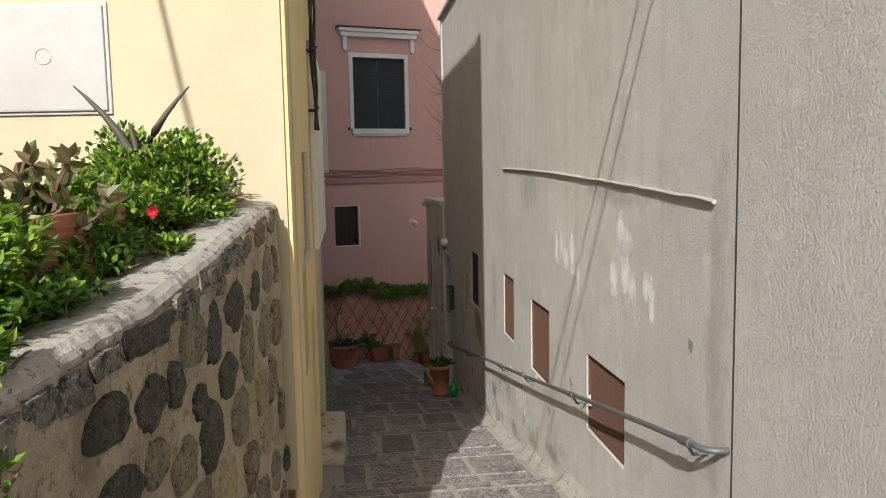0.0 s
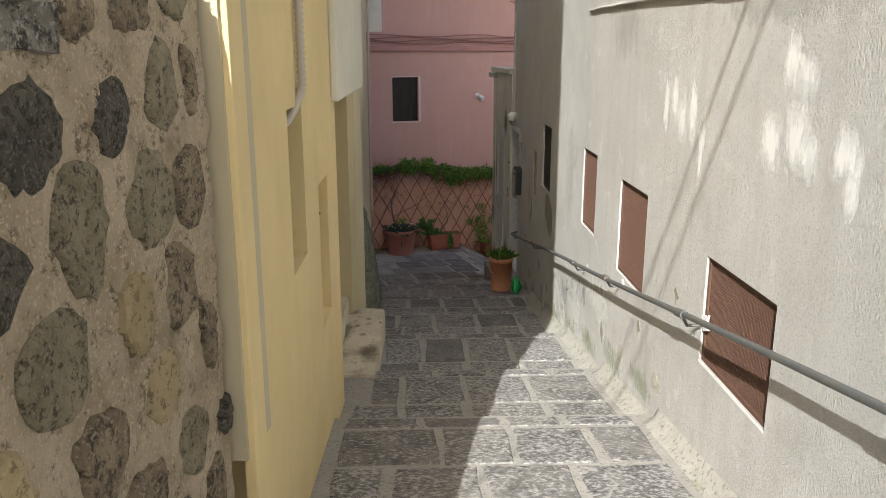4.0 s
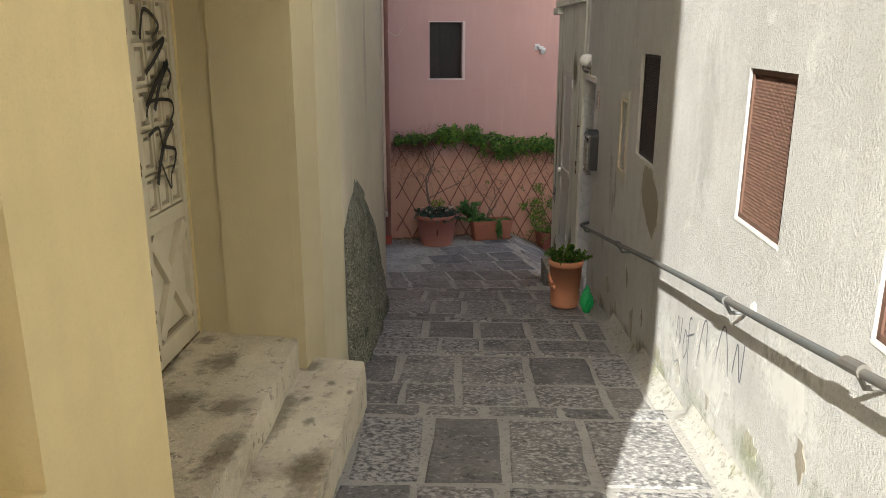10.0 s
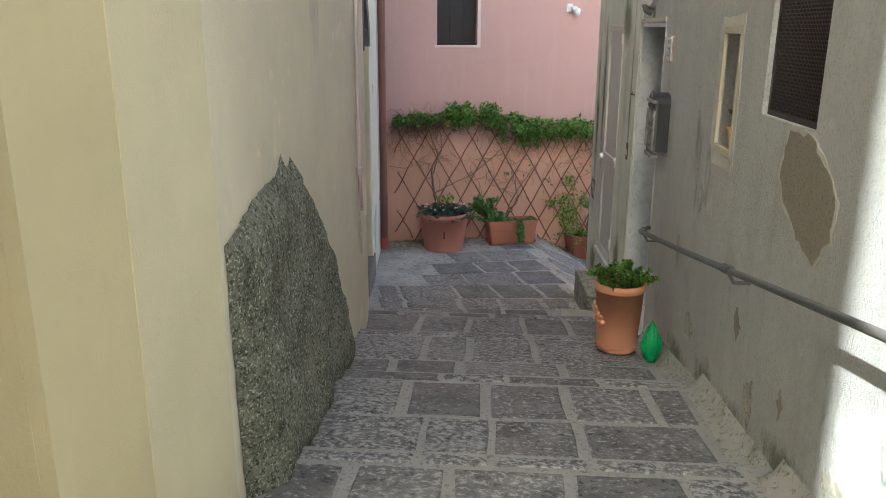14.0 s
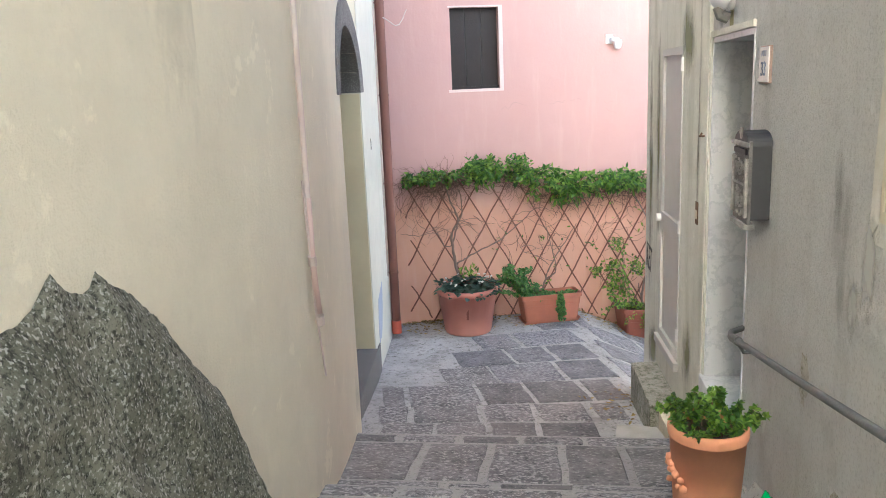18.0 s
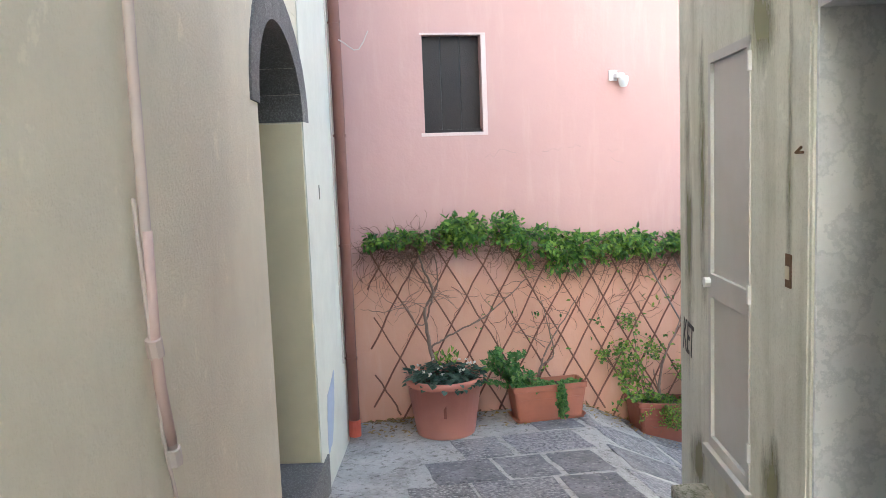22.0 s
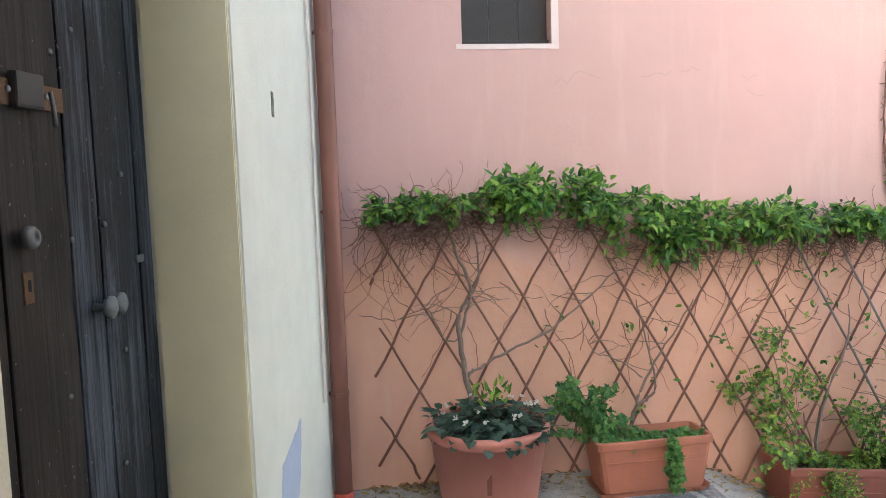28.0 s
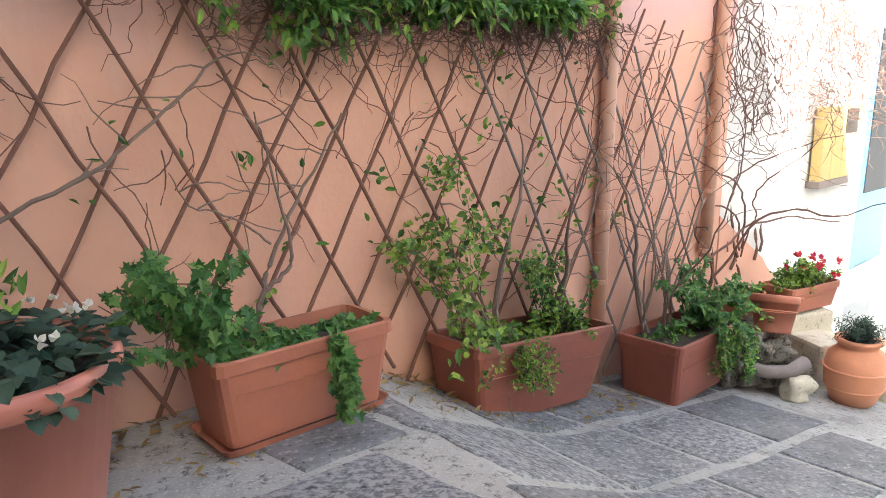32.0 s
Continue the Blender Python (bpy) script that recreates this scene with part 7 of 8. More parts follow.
for k in range(4):
    bm = bmesh.new()
    x = -0.11 + 0.07 * k
    ribbon(ANX, [(ANX.s_of_y(15.12) + x, 1.12), (ANX.s_of_y(15.12) + x + 0.004, 0.98 - 0.03 * (k % 2))], 0.006, 0.0035, bm)
    ob = part("run", bm, PAINTGRY, ket)
    ob.matrix_parent_inverse = Matrix.Translation(-Vector(ket.location))
struct(part("cap", box_bm((ANX.s_of_y(14.95), -0.3, 3.55), (ANX.s_of_y(15.34), 0.08, 3.63), ANX.m(), 0.008), ANNEX), "small projecting cap at the annexe corner", "trim")
prism("step", [(-0.205, 14.78), (-0.42, 14.72), (-0.285, 13.88), (-0.06, 13.88)], -0.3, 0.43, STEPGREY, "mossy worn stone step below the metal door", "step", 0.012, 0.006)
prism("step", [(-0.06, 13.87), (-0.225, 13.87), (-0.10, 13.16), (0.07, 13.16)], -0.1, 0.40, CONCRETE, "pale stone step below the house door", "step", 0.012, 0.006)
prism("step", [(0.07, 13.155), (-0.1, 13.15), (0.0, 12.45), (0.16, 12.45)], -0.1, 0.63, STEPGREY, "worn stone step at the house threshold", "step", 0.012, 0.006)
prism("step", [(-0.235, 13.72), (-0.51, 13.72), (-0.50, 13.26), (-0.13, 13.3)], -0.2, 0.345, CEMENT, "low flat cement block beside the house steps", "step", 0.012, 0.005)


# ================= pots =================
def round_pot(name, c, r_top, r_low, h, mat, label, rim=0.045, bands=(0.74, 0.69)):
    t = thing(name, label, "flower pot", "", c)
    bm = bmesh.new()
    lathe(bm, [(r_low * 0.2, 0.0), (r_low, 0.0), (r_low * 1.02, 0.015), (r_top * 0.955, h - rim), (r_top * 0.965, h - rim - 0.001), (r_top, h - rim + 0.006), (r_top * 1.015, h - rim * 0.4), (r_top, h - 0.004), (r_top * 0.95, h), (r_top * 0.9, h - 0.01), (r_top * 0.88, h - 0.06)], 40)
    part("body", bm, mat, t, "", True)
    for f in bands:
        bm = bmesh.new()
        rr_ = (r_low + (r_top * 0.955 - r_low) * f) + 0.001
        lathe(bm, [(rr_, f * (h - rim) - 0.006), (rr_ + 0.005, f * (h - rim)), (rr_, f * (h - rim) + 0.006)], 40)
        part("ridge", bm, mat, t)
    bm = bmesh.new()
    lathe(bm, [(0.01, h - 0.045), (r_top * 0.9, h - 0.05), (r_top * 0.88, h - 0.07), (0.01, h - 0.07)], 24)
    part("soil", bm, SOIL, t)
    return t


def put(fol, name, mat, parent, label=""):
    ob = fol.make(name, mat, parent, label)
    ob.matrix_parent_inverse = parent.matrix_basis.inverted()
    if name.endswith("s"):
        ob["kind"] = "stuff"
    return ob


# orange pot beside the house door
zt = 0.80
op = round_pot("flower_pot", (-0.088, 11.79, zt), 0.162, 0.127, 0.46, TERRA_LIGHT, "orange terracotta pot with a grape relief by the door", 0.055, (0.07,))
rg2 = random.Random(12)
for i in range(16):
    a = radians(205 + rg2.uniform(-28, 28))
    z = 0.27 + rg2.uniform(-0.07, 0.03)
    rad = 0.15
    bm = bmesh.new()
    bmesh.ops.create_icosphere(bm, subdivisions=1, radius=rg2.uniform(0.012, 0.022))
    for v in bm.verts:
        v.co = v.co + Vector((rad * math.cos(a), rad * math.sin(a), z))
    part("relief", bm, TERRA_LIGHT, op, "", True)
fo, st = Foliage(), Foliage()
for i in range(26):
    p = Vector((-0.088 + rg2.uniform(-0.1, 0.1), 11.79 + rg2.uniform(-0.1, 0.1), zt + 0.42))
    line = wander(rg2, p, Vector((p.x + 0.088, p.y - 11.79, 0)) * 5 + Vector((0, 0, 1)), 0.022, 7, 0.35)
    st.twig(line, 0.003, 0.0015)
    for q in line[2:]:
        for _ in range(11):
            fo.leaf(q, rvec(rg2) + Vector((0, 0, 0.3)), Vector((0, 0, 1)) + rvec(rg2) * 0.5, rg2.uniform(0.02, 0.034), 0.022, 0.15)
put(fo, "leaves", LEAF, op)
put(st, "stems", BARK, op)
# green bag
bm = bmesh.new()
bmesh.ops.create_icosphere(bm, subdivisions=4, radius=1)
for v in bm.verts:
    n = v.co.copy()
    k = 1 + 0.22 * noise.noise(n * 2.5) + 0.12 * noise.noise(n * 7)
    zz = (n.z + 1) / 2
    tap = 1.0 - 0.65 * max(0, zz - 0.45) / 0.55
    v.co = Vector((0.12 + n.x * 0.062 * k * tap, 11.6 + n.y * 0.07 * k * tap, zt + 0.13 + n.z * 0.135 * k))
tagged(part("plastic_bag", bm, GREENBAG, None, "", True), "crumpled bright green plastic bag beside the pot", "bag")

# big round pot with cyclamen
gz = piazza(-2.17, 16.6)
cp = round_pot("flower_pot", (-2.18, 16.62, gz + 0.0), 0.335, 0.25, 0.50, TERRA_PINK, "large faded pink terracotta pot with white cyclamen", 0.065, ())
rc2 = random.Random(14)
fo, fl, st = Foliage(), Foliage(), Foliage()
ct = Vector((-2.18, 16.62, gz + 0.44))
for i in range(420):
    a, q = rc2.uniform(0, 6.283), rc2.random() ** 0.6
    p = ct + Vector((math.cos(a) * q * 0.34, math.sin(a) * q * 0.34, rc2.uniform(0.0, 0.15) * (1.1 - q * 0.6)))
    fo.leaf(p, Vector((math.cos(a), math.sin(a), rc2.uniform(-0.4, 0.7))), Vector((0, 0, 1)) + rvec(rc2) * 0.4, rc2.uniform(0.045, 0.075), rc2.uniform(0.045, 0.07), 0.1, -0.012)
for i in range(16):
    a, q = rc2.uniform(0, 6.283), rc2.random() ** 0.5 * 0.3
    p = ct + Vector((math.cos(a) * q, math.sin(a) * q, rc2.uniform(0.12, 0.17)))
    for k in range(5):
        fl.leaf(p, rvec(rc2) + Vector((0, 0, 0.5)), rvec(rc2), 0.022, 0.018)
put(fo, "leaves", LEAF_DARK, cp)
put(fl, "flowers", PETAL_W, cp, "white cyclamen petals")
part("label_mark", box_bm((0.05, -0.291, 0.2), (0.075, -0.283, 0.33), None, 0.001), TERRA_DARK, cp)
fo = Foliage()
for i in range(40):
    fo.leaf(ct + Vector((rc2.uniform(-0.1, 0.12), rc2.uniform(-0.1, 0.1), 0.15 + rc2.uniform(0, 0.1))), rvec(rc2) + Vector((0, 0, 1)), rvec(rc2), 0.06, 0.022)
put(fo, "shoots", LEAF_LIGHT, cp, "fresh green shoots")


def trough(c, turn, L, W, H, mat, label, tray=True, tip=0.0, k=0.86):
    """Rectangular planter with tapered sides, lip and saucer."""
    t = thing("planter", label, "planter", "planters along the pink wall", c)
    m = Matrix.Rotation(turn, 4, "Z")
    t.matrix_world = Matrix.Translation(c) @ m @ Matrix.Rotation(tip, 4, "Y")
    bm = bmesh.new()

    def ring(sx, sy, z, rad=0.03):
        out = []
        for qx, qy, a0 in ((1, 1, 0), (-1, 1, 90), (-1, -1, 180), (1, -1, 270)):
            for a in (0, 45, 90):
                t_ = radians(a0 + a)
                out.append(bm.verts.new((qx * (sx / 2 - rad) + rad * math.cos(t_), qy * (sy / 2 - rad) + rad * math.sin(t_), z)))
        return out
    rings = [ring(L * k, W * k, 0.025), ring(L * k, W * k, 0.03), ring(L * 0.965, W * 0.95, H - 0.05), ring(L, W, H - 0.045), ring(L, W, H - 0.005), ring(L * 0.985, W * 0.975, H), ring(L * 0.94, W * 0.9, H), ring(L * 0.93, W * 0.88, H - 0.06)]
    n = len(rings[0])
    for a, b in zip(rings, rings[1:]):
        for i in range(n):
            bm.faces.new([a[i], a[(i + 1) % n], b[(i + 1) % n], b[i]])
    bm.faces.new(rings[0])
    part("body", bm, mat, t)
    bm = bmesh.new()
    f = ring(L * 0.935, W * 0.885, H - 0.045)
    bm.faces.new(f)
    part("soil", bm, SOIL, t)
    if tray:
        bm = bmesh.new()
        rings = [ring(L * 0.9, W * 0.9, 0.0), ring(L * 0.94, W * 0.97, 0.03), ring(L * 0.96, W, 0.032), ring(L * 0.9, W * 0.92, 0.012)]
        for a, b in zip(rings, rings[1:]):
            for i in range(n):
                bm.faces.new([a[i], a[(i + 1) % n], b[(i + 1) % n], b[i]])
        bm.faces.new(rings[0])
        part("saucer", bm, mat, t)
    bm = bmesh.new()
    for sy in (-1, 1):
        add_box(bm, (-L * 0.4, sy * W * 0.475 - 0.004, H * 0.62), (L * 0.4, sy * W * 0.475 + 0.004, H * 0.635))
    part("ridge", bm, mat, t)
    return t


TURN_W = math.atan(0.44)
z1 = piazza(-1.27, 17.2)
pA = trough((-1.345, 17.10, z1 + 0.005), TURN_W, 0.70, 0.28, 0.325, TERRA, "reddish terracotta planter with ivy on its saucer")
z2 = piazza(-0.1, 17.7)
z2p = z2 + 0.065
pB = trough((-0.17, 17.77, z2 - 0.005), TURN_W + 0.02, 1.03, 0.35, 0.405, TERRA_DARK, "long dark terracotta planter with jasmine and weeds", False, 0.115, 0.8)
z3 = piazza(0.95, 18.15)
z3p = z3 + 0.045
pC = trough((0.99, 18.13, z3 - 0.003), TURN_W + 0.08, 0.72, 0.40, 0.375, TERRA_DARK, "dark brown terracotta planter with trailing green plants", False, 0.05, 0.84)

WALLN = PKW.n
rv = random.Random(40)


def sprawl(parent, base, n, height, spread, nl, ll, lw, mat, droop=0.0, woody=0.004, tilt=Vector((0, 0, 0))):
    """A loose plant: crooked stems with leaves along them."""
    fo, st = Foliage(), Foliage()
    for i in range(n):
        p = base + PKW.u * rv.uniform(-spread, spread) + WALLN * rv.uniform(-0.06, 0.06)
        d = Vector((rv.uniform(-0.5, 0.5), rv.uniform(-0.5, 0.5), 1)) + tilt
        line = wander(rv, p, d, height / 9, 9, 0.35, Vector((0, 0, -droop)))
        st.twig(line, woody, woody * 0.35)
        for q in line[1:]:
            for _ in range(nl):
                if mat is LEAF_IVY:
                    fo.lobed(q + rvec(rv) * 0.02, rvec(rv) + Vector((0, 0, -0.35)) + WALLN * 0.5, Vector((0, 0, 1)) + WALLN + rvec(rv) * 0.5, ll * rv.uniform(0.8, 1.35))
                    continue
                fo.leaf(q + rvec(rv) * 0.02, rvec(rv) + Vector((0, 0, -0.2)) + WALLN * 0.4, Vector((0, 0, 1)) + WALLN + rvec(rv) * 0.5, ll * rv.uniform(0.6, 1.2), lw * rv.uniform(0.7, 1.1), 0.15)
    put(fo, "leaves", mat, parent)
    put(st, "stems", BARK, parent)


for ob_, base, args in ((pA, Vector((-1.57, 16.97, z1 + 0.29)), (9, 0.42, 0.05, 7, 0.036, 0.03, LEAF_IVY, -0.01, 0.003, -PKW.u * 0.75 - WALLN * 0.2)),
                        (pA, Vector((-1.34, 17.1, z1 + 0.28)), (15, 0.1, 0.26, 4, 0.034, 0.028, LEAF_IVY, 0.2)),
                        (pA, Vector((-1.21, 17.0, z1 + 0.31)), (4, 0.26, 0.02, 6, 0.034, 0.028, LEAF_IVY, 0.7, 0.002, WALLN * 1.1)),
                        (pB, Vector((-0.42, 17.62, z2p + 0.33)), (9, 0.75, 0.14, 5, 0.042, 0.03, LEAF_LIGHT, 0.0, 0.004, -PKW.u * 0.4)),
                        (pB, Vector((-0.05, 17.8, z2p + 0.27)), (26, 0.16, 0.34, 6, 0.03, 0.022, LEAF_LIGHT, 0.2)),
                        (pB, Vector((-0.28, 17.56, z2p + 0.33)), (14, 0.24, 0.14, 4, 0.03, 0.014, LEAF_LIGHT, 0.5, 0.002, WALLN * 1.0)),
                        (pB, Vector((0.05, 17.85, z2p + 0.27)), (9, 0.42, 0.07, 8, 0.03, 0.02, LEAF, 0.0)),
                        (pC, Vector((1.25, 18.27, z3p + 0.27)), (18, 0.42, 0.07, 8, 0.034, 0.026, LEAF_IVY, 0.05)),
                        (pC, Vector((1.25, 18.06, z3p + 0.31)), (20, 0.3, 0.12, 6, 0.03, 0.02, LEAF, 0.5, 0.002, WALLN * 0.9)),
                        (pC, Vector((0.9, 18.1, z3p + 0.27)), (10, 0.1, 0.2, 5, 0.026, 0.018, LEAF, 0.3))):
    sprawl(ob_, base, *args)

# leafy clumps of the jasmine and the ivy plume
for ob_, pts, mat, ll in ((pB, ((-0.61, 17.62, 0.79, 0.1), (-0.84, 17.51, 0.5, 0.08), (-0.6, 17.6, 0.37, 0.13), (-0.66, 17.6, 0.55, 0.1), (-0.38, 17.7, 0.5, 0.12), (-0.1, 17.83, 0.3, 0.11), (0.1, 17.9, 0.06, 0.1), (-0.34, 17.62, 0.0, 0.13), (-0.24, 17.6, -0.12, 0.1)), LEAF_LIGHT, 0.036),
                         (pA, ((-1.79, 17.05, 0.62, 0.06), (-1.76, 17.05, 0.5, 0.08), (-1.64, 17.08, 0.42, 0.1), (-1.5, 17.1, 0.36, 0.1)), LEAF_IVY, 0.036)):
    fo, st = Foliage(), Foliage()
    for x, y, z, rad in pts:
        c = Vector((x, y, z))
        for i in range(int(900 * rad)):
            p = c + rvec(rv) * rad * rv.random() ** 0.5
            if mat is LEAF_IVY:
                fo.lobed(p, rvec(rv) + WALLN * 0.4 - Vector((0, 0, 0.4)), Vector((0, 0, 1)) + WALLN + rvec(rv) * 0.6, ll * rv.uniform(0.8, 1.35))
                continue
            fo.leaf(p, rvec(rv) + WALLN * 0.3, Vector((0, 0, 1)) + WALLN + rvec(rv) * 0.6, ll * rv.uniform(0.6, 1.2), ll * rv.uniform(0.5, 0.8), 0.15)
        for i in range(5):
            st.twig(wander(rv, c + rvec(rv) * rad, rvec(rv) + Vector((0, 0, -0.6)), 0.05, 5, 0.4), 0.003, 0.0015)
    put(fo, "leaves", mat, ob_)
    put(st, "stems", BARK, ob_)

# ================= trellis and creeper on the pink wall =================
tre = thing("trellis", "brown wooden diamond trellis fixed along the pink wall", "trellis", "", PKW.p(1.5, 0.0, 0.05))
inv = Matrix.Translation(-Vector(tre.location))
rt = random.Random(50)


def base_z(s):
    p = PKW.p(s, 0)
    return piazza(p.x, p.y)


sA, sB = -0.4, 4.5
RISE = [-1.1, -0.78, -0.46, -0.12, 0.19, 0.51, 0.77, 1.03, 1.27]
FALL = [-0.4, -0.08, 0.235, 0.55, 0.868, 1.166, 1.478, 1.81, 2.13]
while RISE[-1] < 4.3:
    RISE.append(RISE[-1] + 0.25 + rt.uniform(-0.02, 0.02))
while FALL[-1] < 6.2:
    FALL.append(FALL[-1] + 0.31 + rt.uniform(-0.02, 0.02))
for fam, starts in ((1, RISE), (-1, FALL)):
    for s in starts:
        q0 = min(max(s, sA), sB)
        low = base_z(q0) + rt.uniform(0.0, 0.06)
        top = 1.6 - max(0.0, (s - 2.6)) * 0.17 + rt.uniform(-0.08, 0.06)
        ends = []
        for z in (low, top):
            x = s + fam * 0.57 * z
            lim = min(max(x, sA + rt.uniform(-0.02, 0.1)), sB + rt.uniform(-0.1, 0.05))
            ends.append((lim, z if lim == x else (lim - s) / (fam * 0.57)))
        (x0, zz0), (x1, zz1) = ends
        if zz1 - zz0 < 0.25 or zz0 > 1.35:
            continue
        d = 0.045 if fam > 0 else 0.066
        bm = bmesh.new()
        tube(bm, [PKW.p(x0 + (x1 - x0) * f + rt.uniform(-0.009, 0.009), zz0 + (zz1 - zz0) * f, d + rt.uniform(-0.004, 0.004)) for f in (0, 0.11, 0.22, 0.33, 0.44, 0.56, 0.67, 0.78, 0.89, 1)], 0.0088, 6, 0.0072)
        part("slat", bm, SLATW if x0 < 3.0 else BARK_GREY, tre).matrix_parent_inverse = inv

cr = thing("creeper", "evergreen creeper with a leafy crest over the trellis", "creeper", "", PKW.p(1.4, 1.4, 0.05))
rk = random.Random(60)
fo, tw = Foliage(), Foliage()


def crest(s):
    """Height of the leafy crest's middle line and its half height."""
    top = np.interp(s, (-0.38, -0.1, 0.2, 0.4, 0.75, 1.0, 1.2, 1.5, 1.85, 2.4, 2.85), (1.70, 1.75, 1.76, 1.84, 1.82, 1.82, 1.70, 1.65, 1.61, 1.58, 1.53))
    low = np.interp(s, (-0.38, -0.1, 0.2, 0.4, 0.75, 1.05, 1.35, 1.7, 1.9, 2.4, 2.85), (1.64, 1.64, 1.64, 1.63, 1.63, 1.5, 1.38, 1.40, 1.46, 1.46, 1.46))
    return (top + low) / 2, (top - low) / 2


for c_ in range(680):
    # small sprays of leaves, uneven along the crest
    s = rk.uniform(-0.36, 2.95)
    if noise.noise((s * 3.1, 0.0, 4.0)) < -0.18 and rk.random() < 0.65 or (s < 0.25 and rk.random() < 0.4):
        continue
    m_, h_ = crest(s)
    q = max(-1.2, min(0.95, rk.gauss(0.0, 0.55))) + 0.35 * noise.noise((s * 5.0, 2.0, 0.0))
    p0 = PKW.p(s, m_ + h_ * q, 0.05 + 0.19 * rk.random() * max(0.25, 1.1 - abs(q) * 0.5))
    d0 = (WALLN * 0.6 + Vector((0, 0, 0.5 * q + 0.15)) + PKW.u * rk.uniform(-0.9, 0.9) + rvec(rk) * 0.4).normalized()
    reach = rk.uniform(0.04, 0.1)
    for k in range(rk.randint(5, 15)):
        p = p0 + d0 * rk.uniform(-0.04, reach) + rvec(rk) * 0.03
        fo.leaf(p, rvec(rk) * 0.8 + d0 * 0.9 + Vector((0, 0, -0.25)), Vector((0, 0, 1)) + WALLN * 0.8 + rvec(rk) * 0.5, rk.uniform(0.035, 0.078), rk.uniform(0.02, 0.034), 0.16, -0.012)
for c_ in range(120):
    # tall growth climbing the far downpipe
    z = rk.uniform(1.45, 4.3)
    p0 = PKW.p(3.3 + 0.1 * math.sin(z * 3) + rk.gauss(0, 0.1), z, 0.06 + 0.12 * rk.random())
    for k in range(12):
        fo.leaf(p0 + rvec(rk) * 0.06, rvec(rk) + WALLN * 0.5, Vector((0, 0, 1)) + WALLN + rvec(rk) * 0.6, rk.uniform(0.04, 0.07), 0.03, 0.18)
for i in range(70):
    s, z = rk.uniform(0.6, 3.6), rk.uniform(0.35, 1.3)
    p = PKW.p(s, z, 0.07)
    for _ in range(rk.choice((1, 1, 2, 4))):
        fo.leaf(p + rvec(rk) * 0.02, rvec(rk) + WALLN * 0.4, Vector((0, 0, 1)) + rvec(rk), rk.uniform(0.03, 0.06), 0.024, 0.18)
put(fo, "leaves", LEAF, cr)
# brown tangle below the crest
for i in range(760):
    s = rk.uniform(-0.38, 3.3) if i % 2 else rk.choice((rk.gauss(0.0, 0.18), rk.gauss(2.5, 0.5)))
    s = max(-0.42, s)
    m_, h_ = crest(s)
    p = PKW.p(s, m_ - h_ * rk.uniform(0.2, 1.2) - 0.12 * rk.random() ** 2, 0.05 + rk.random() * 0.08)
    d = PKW.u * rk.choice((-1, 1)) + Vector((0, 0, rk.uniform(-0.9, 0.4)))
    tw.twig(wander(rk, p, d, 0.034, rk.randint(6, 14), 0.85, -WALLN * 0.03), rk.choice((0.0022, 0.003, 0.0045)), 0.0013, 3)
for i in range(26):
    # loose loops hanging at the end by the downpipe
    p = PKW.p(rk.uniform(-0.4, 0.05), rk.uniform(1.35, 1.68), 0.06 + rk.random() * 0.05)
    tw.twig(wander(rk, p, -PKW.u * rk.uniform(-0.3, 0.8) + Vector((0, 0, -0.8)), 0.05, rk.randint(6, 13), 0.4, PKW.u * 0.07), 0.0025, 0.0012, 3)
# long trailing runners down the trellis, denser to the right
for i in range(80):
    s = 3.9 - 4.0 * rk.random() ** 1.5
    z = rk.uniform(0.9, 1.5) - max(0.0, (s - 2.6)) * 0.1
    p = PKW.p(s, z, 0.06 + rk.random() * 0.05)
    tw.twig(wander(rk, p, Vector((0, 0, -1)) + PKW.u * rk.uniform(-1.0, 1.0), 0.05, rk.randint(5, 16), 0.5, Vector((0, 0, -0.05))), 0.003, 0.0014, 4)
put(tw, "stems", BARK, cr, "tangle of thin brown stems")
# woody trunks rising from the pots
VINE = simple("vine_bark", (0.21, 0.15, 0.12), 0.85, 0, 0.3, 30, 0.5)
tw2 = Foliage()
for line, r0, r1 in (((( 0.19, 0.42), (0.184, 0.5), (0.142, 0.78), (0.123, 1.05), (0.205, 1.19), (0.12, 1.42), (0.067, 1.6)), 0.021, 0.007), (((0.142, 0.78), (0.129, 0.91), (0.18, 1.1), (0.25, 1.3), (0.22, 1.55)), 0.011, 0.005), (((0.129, 0.91), (0.03, 0.92), (-0.064, 1.1), (-0.25, 1.04)), 0.006, 0.002),
                     (((0.148, 0.66), (0.19, 0.72), (0.244, 0.74), (0.365, 0.8), (0.644, 0.92), (0.84, 1.055), (1.07, 1.26)), 0.011, 0.005), (((1.13, 0.26), (1.19, 0.42), (1.24, 0.56), (1.4, 0.8), (1.58, 1.06)), 0.014, 0.004), (((1.2, 0.44), (1.3, 0.5), (1.32, 0.6), (1.265, 0.88), (1.216, 1.04)), 0.01, 0.003), (((1.24, 0.6), (1.1, 0.72), (0.95, 0.78), (0.88, 0.9)), 0.005, 0.002)):
    tw = Foliage()
    pts = stroke_path(line, 5)
    tw.twig([PKW.p(a, b, 0.1 + (0.12 if a < 0.3 else 0.06) * max(0.0, 0.8 - b)) + rvec(rk) * 0.006 for a, b in pts], r0, r1, 7)
    put(tw, "trunk", VINE, cr, "grey-brown woody vine trunk")
    for a, b in pts[len(pts) // 2:]:
        if rk.random() < 0.35:
            tw2.twig(wander(rk, PKW.p(a, b, 0.1), PKW.u * rk.choice((-1, 1)) + Vector((0, 0, 0.4)), 0.05, 6, 0.45), 0.004, 0.0015, 3)
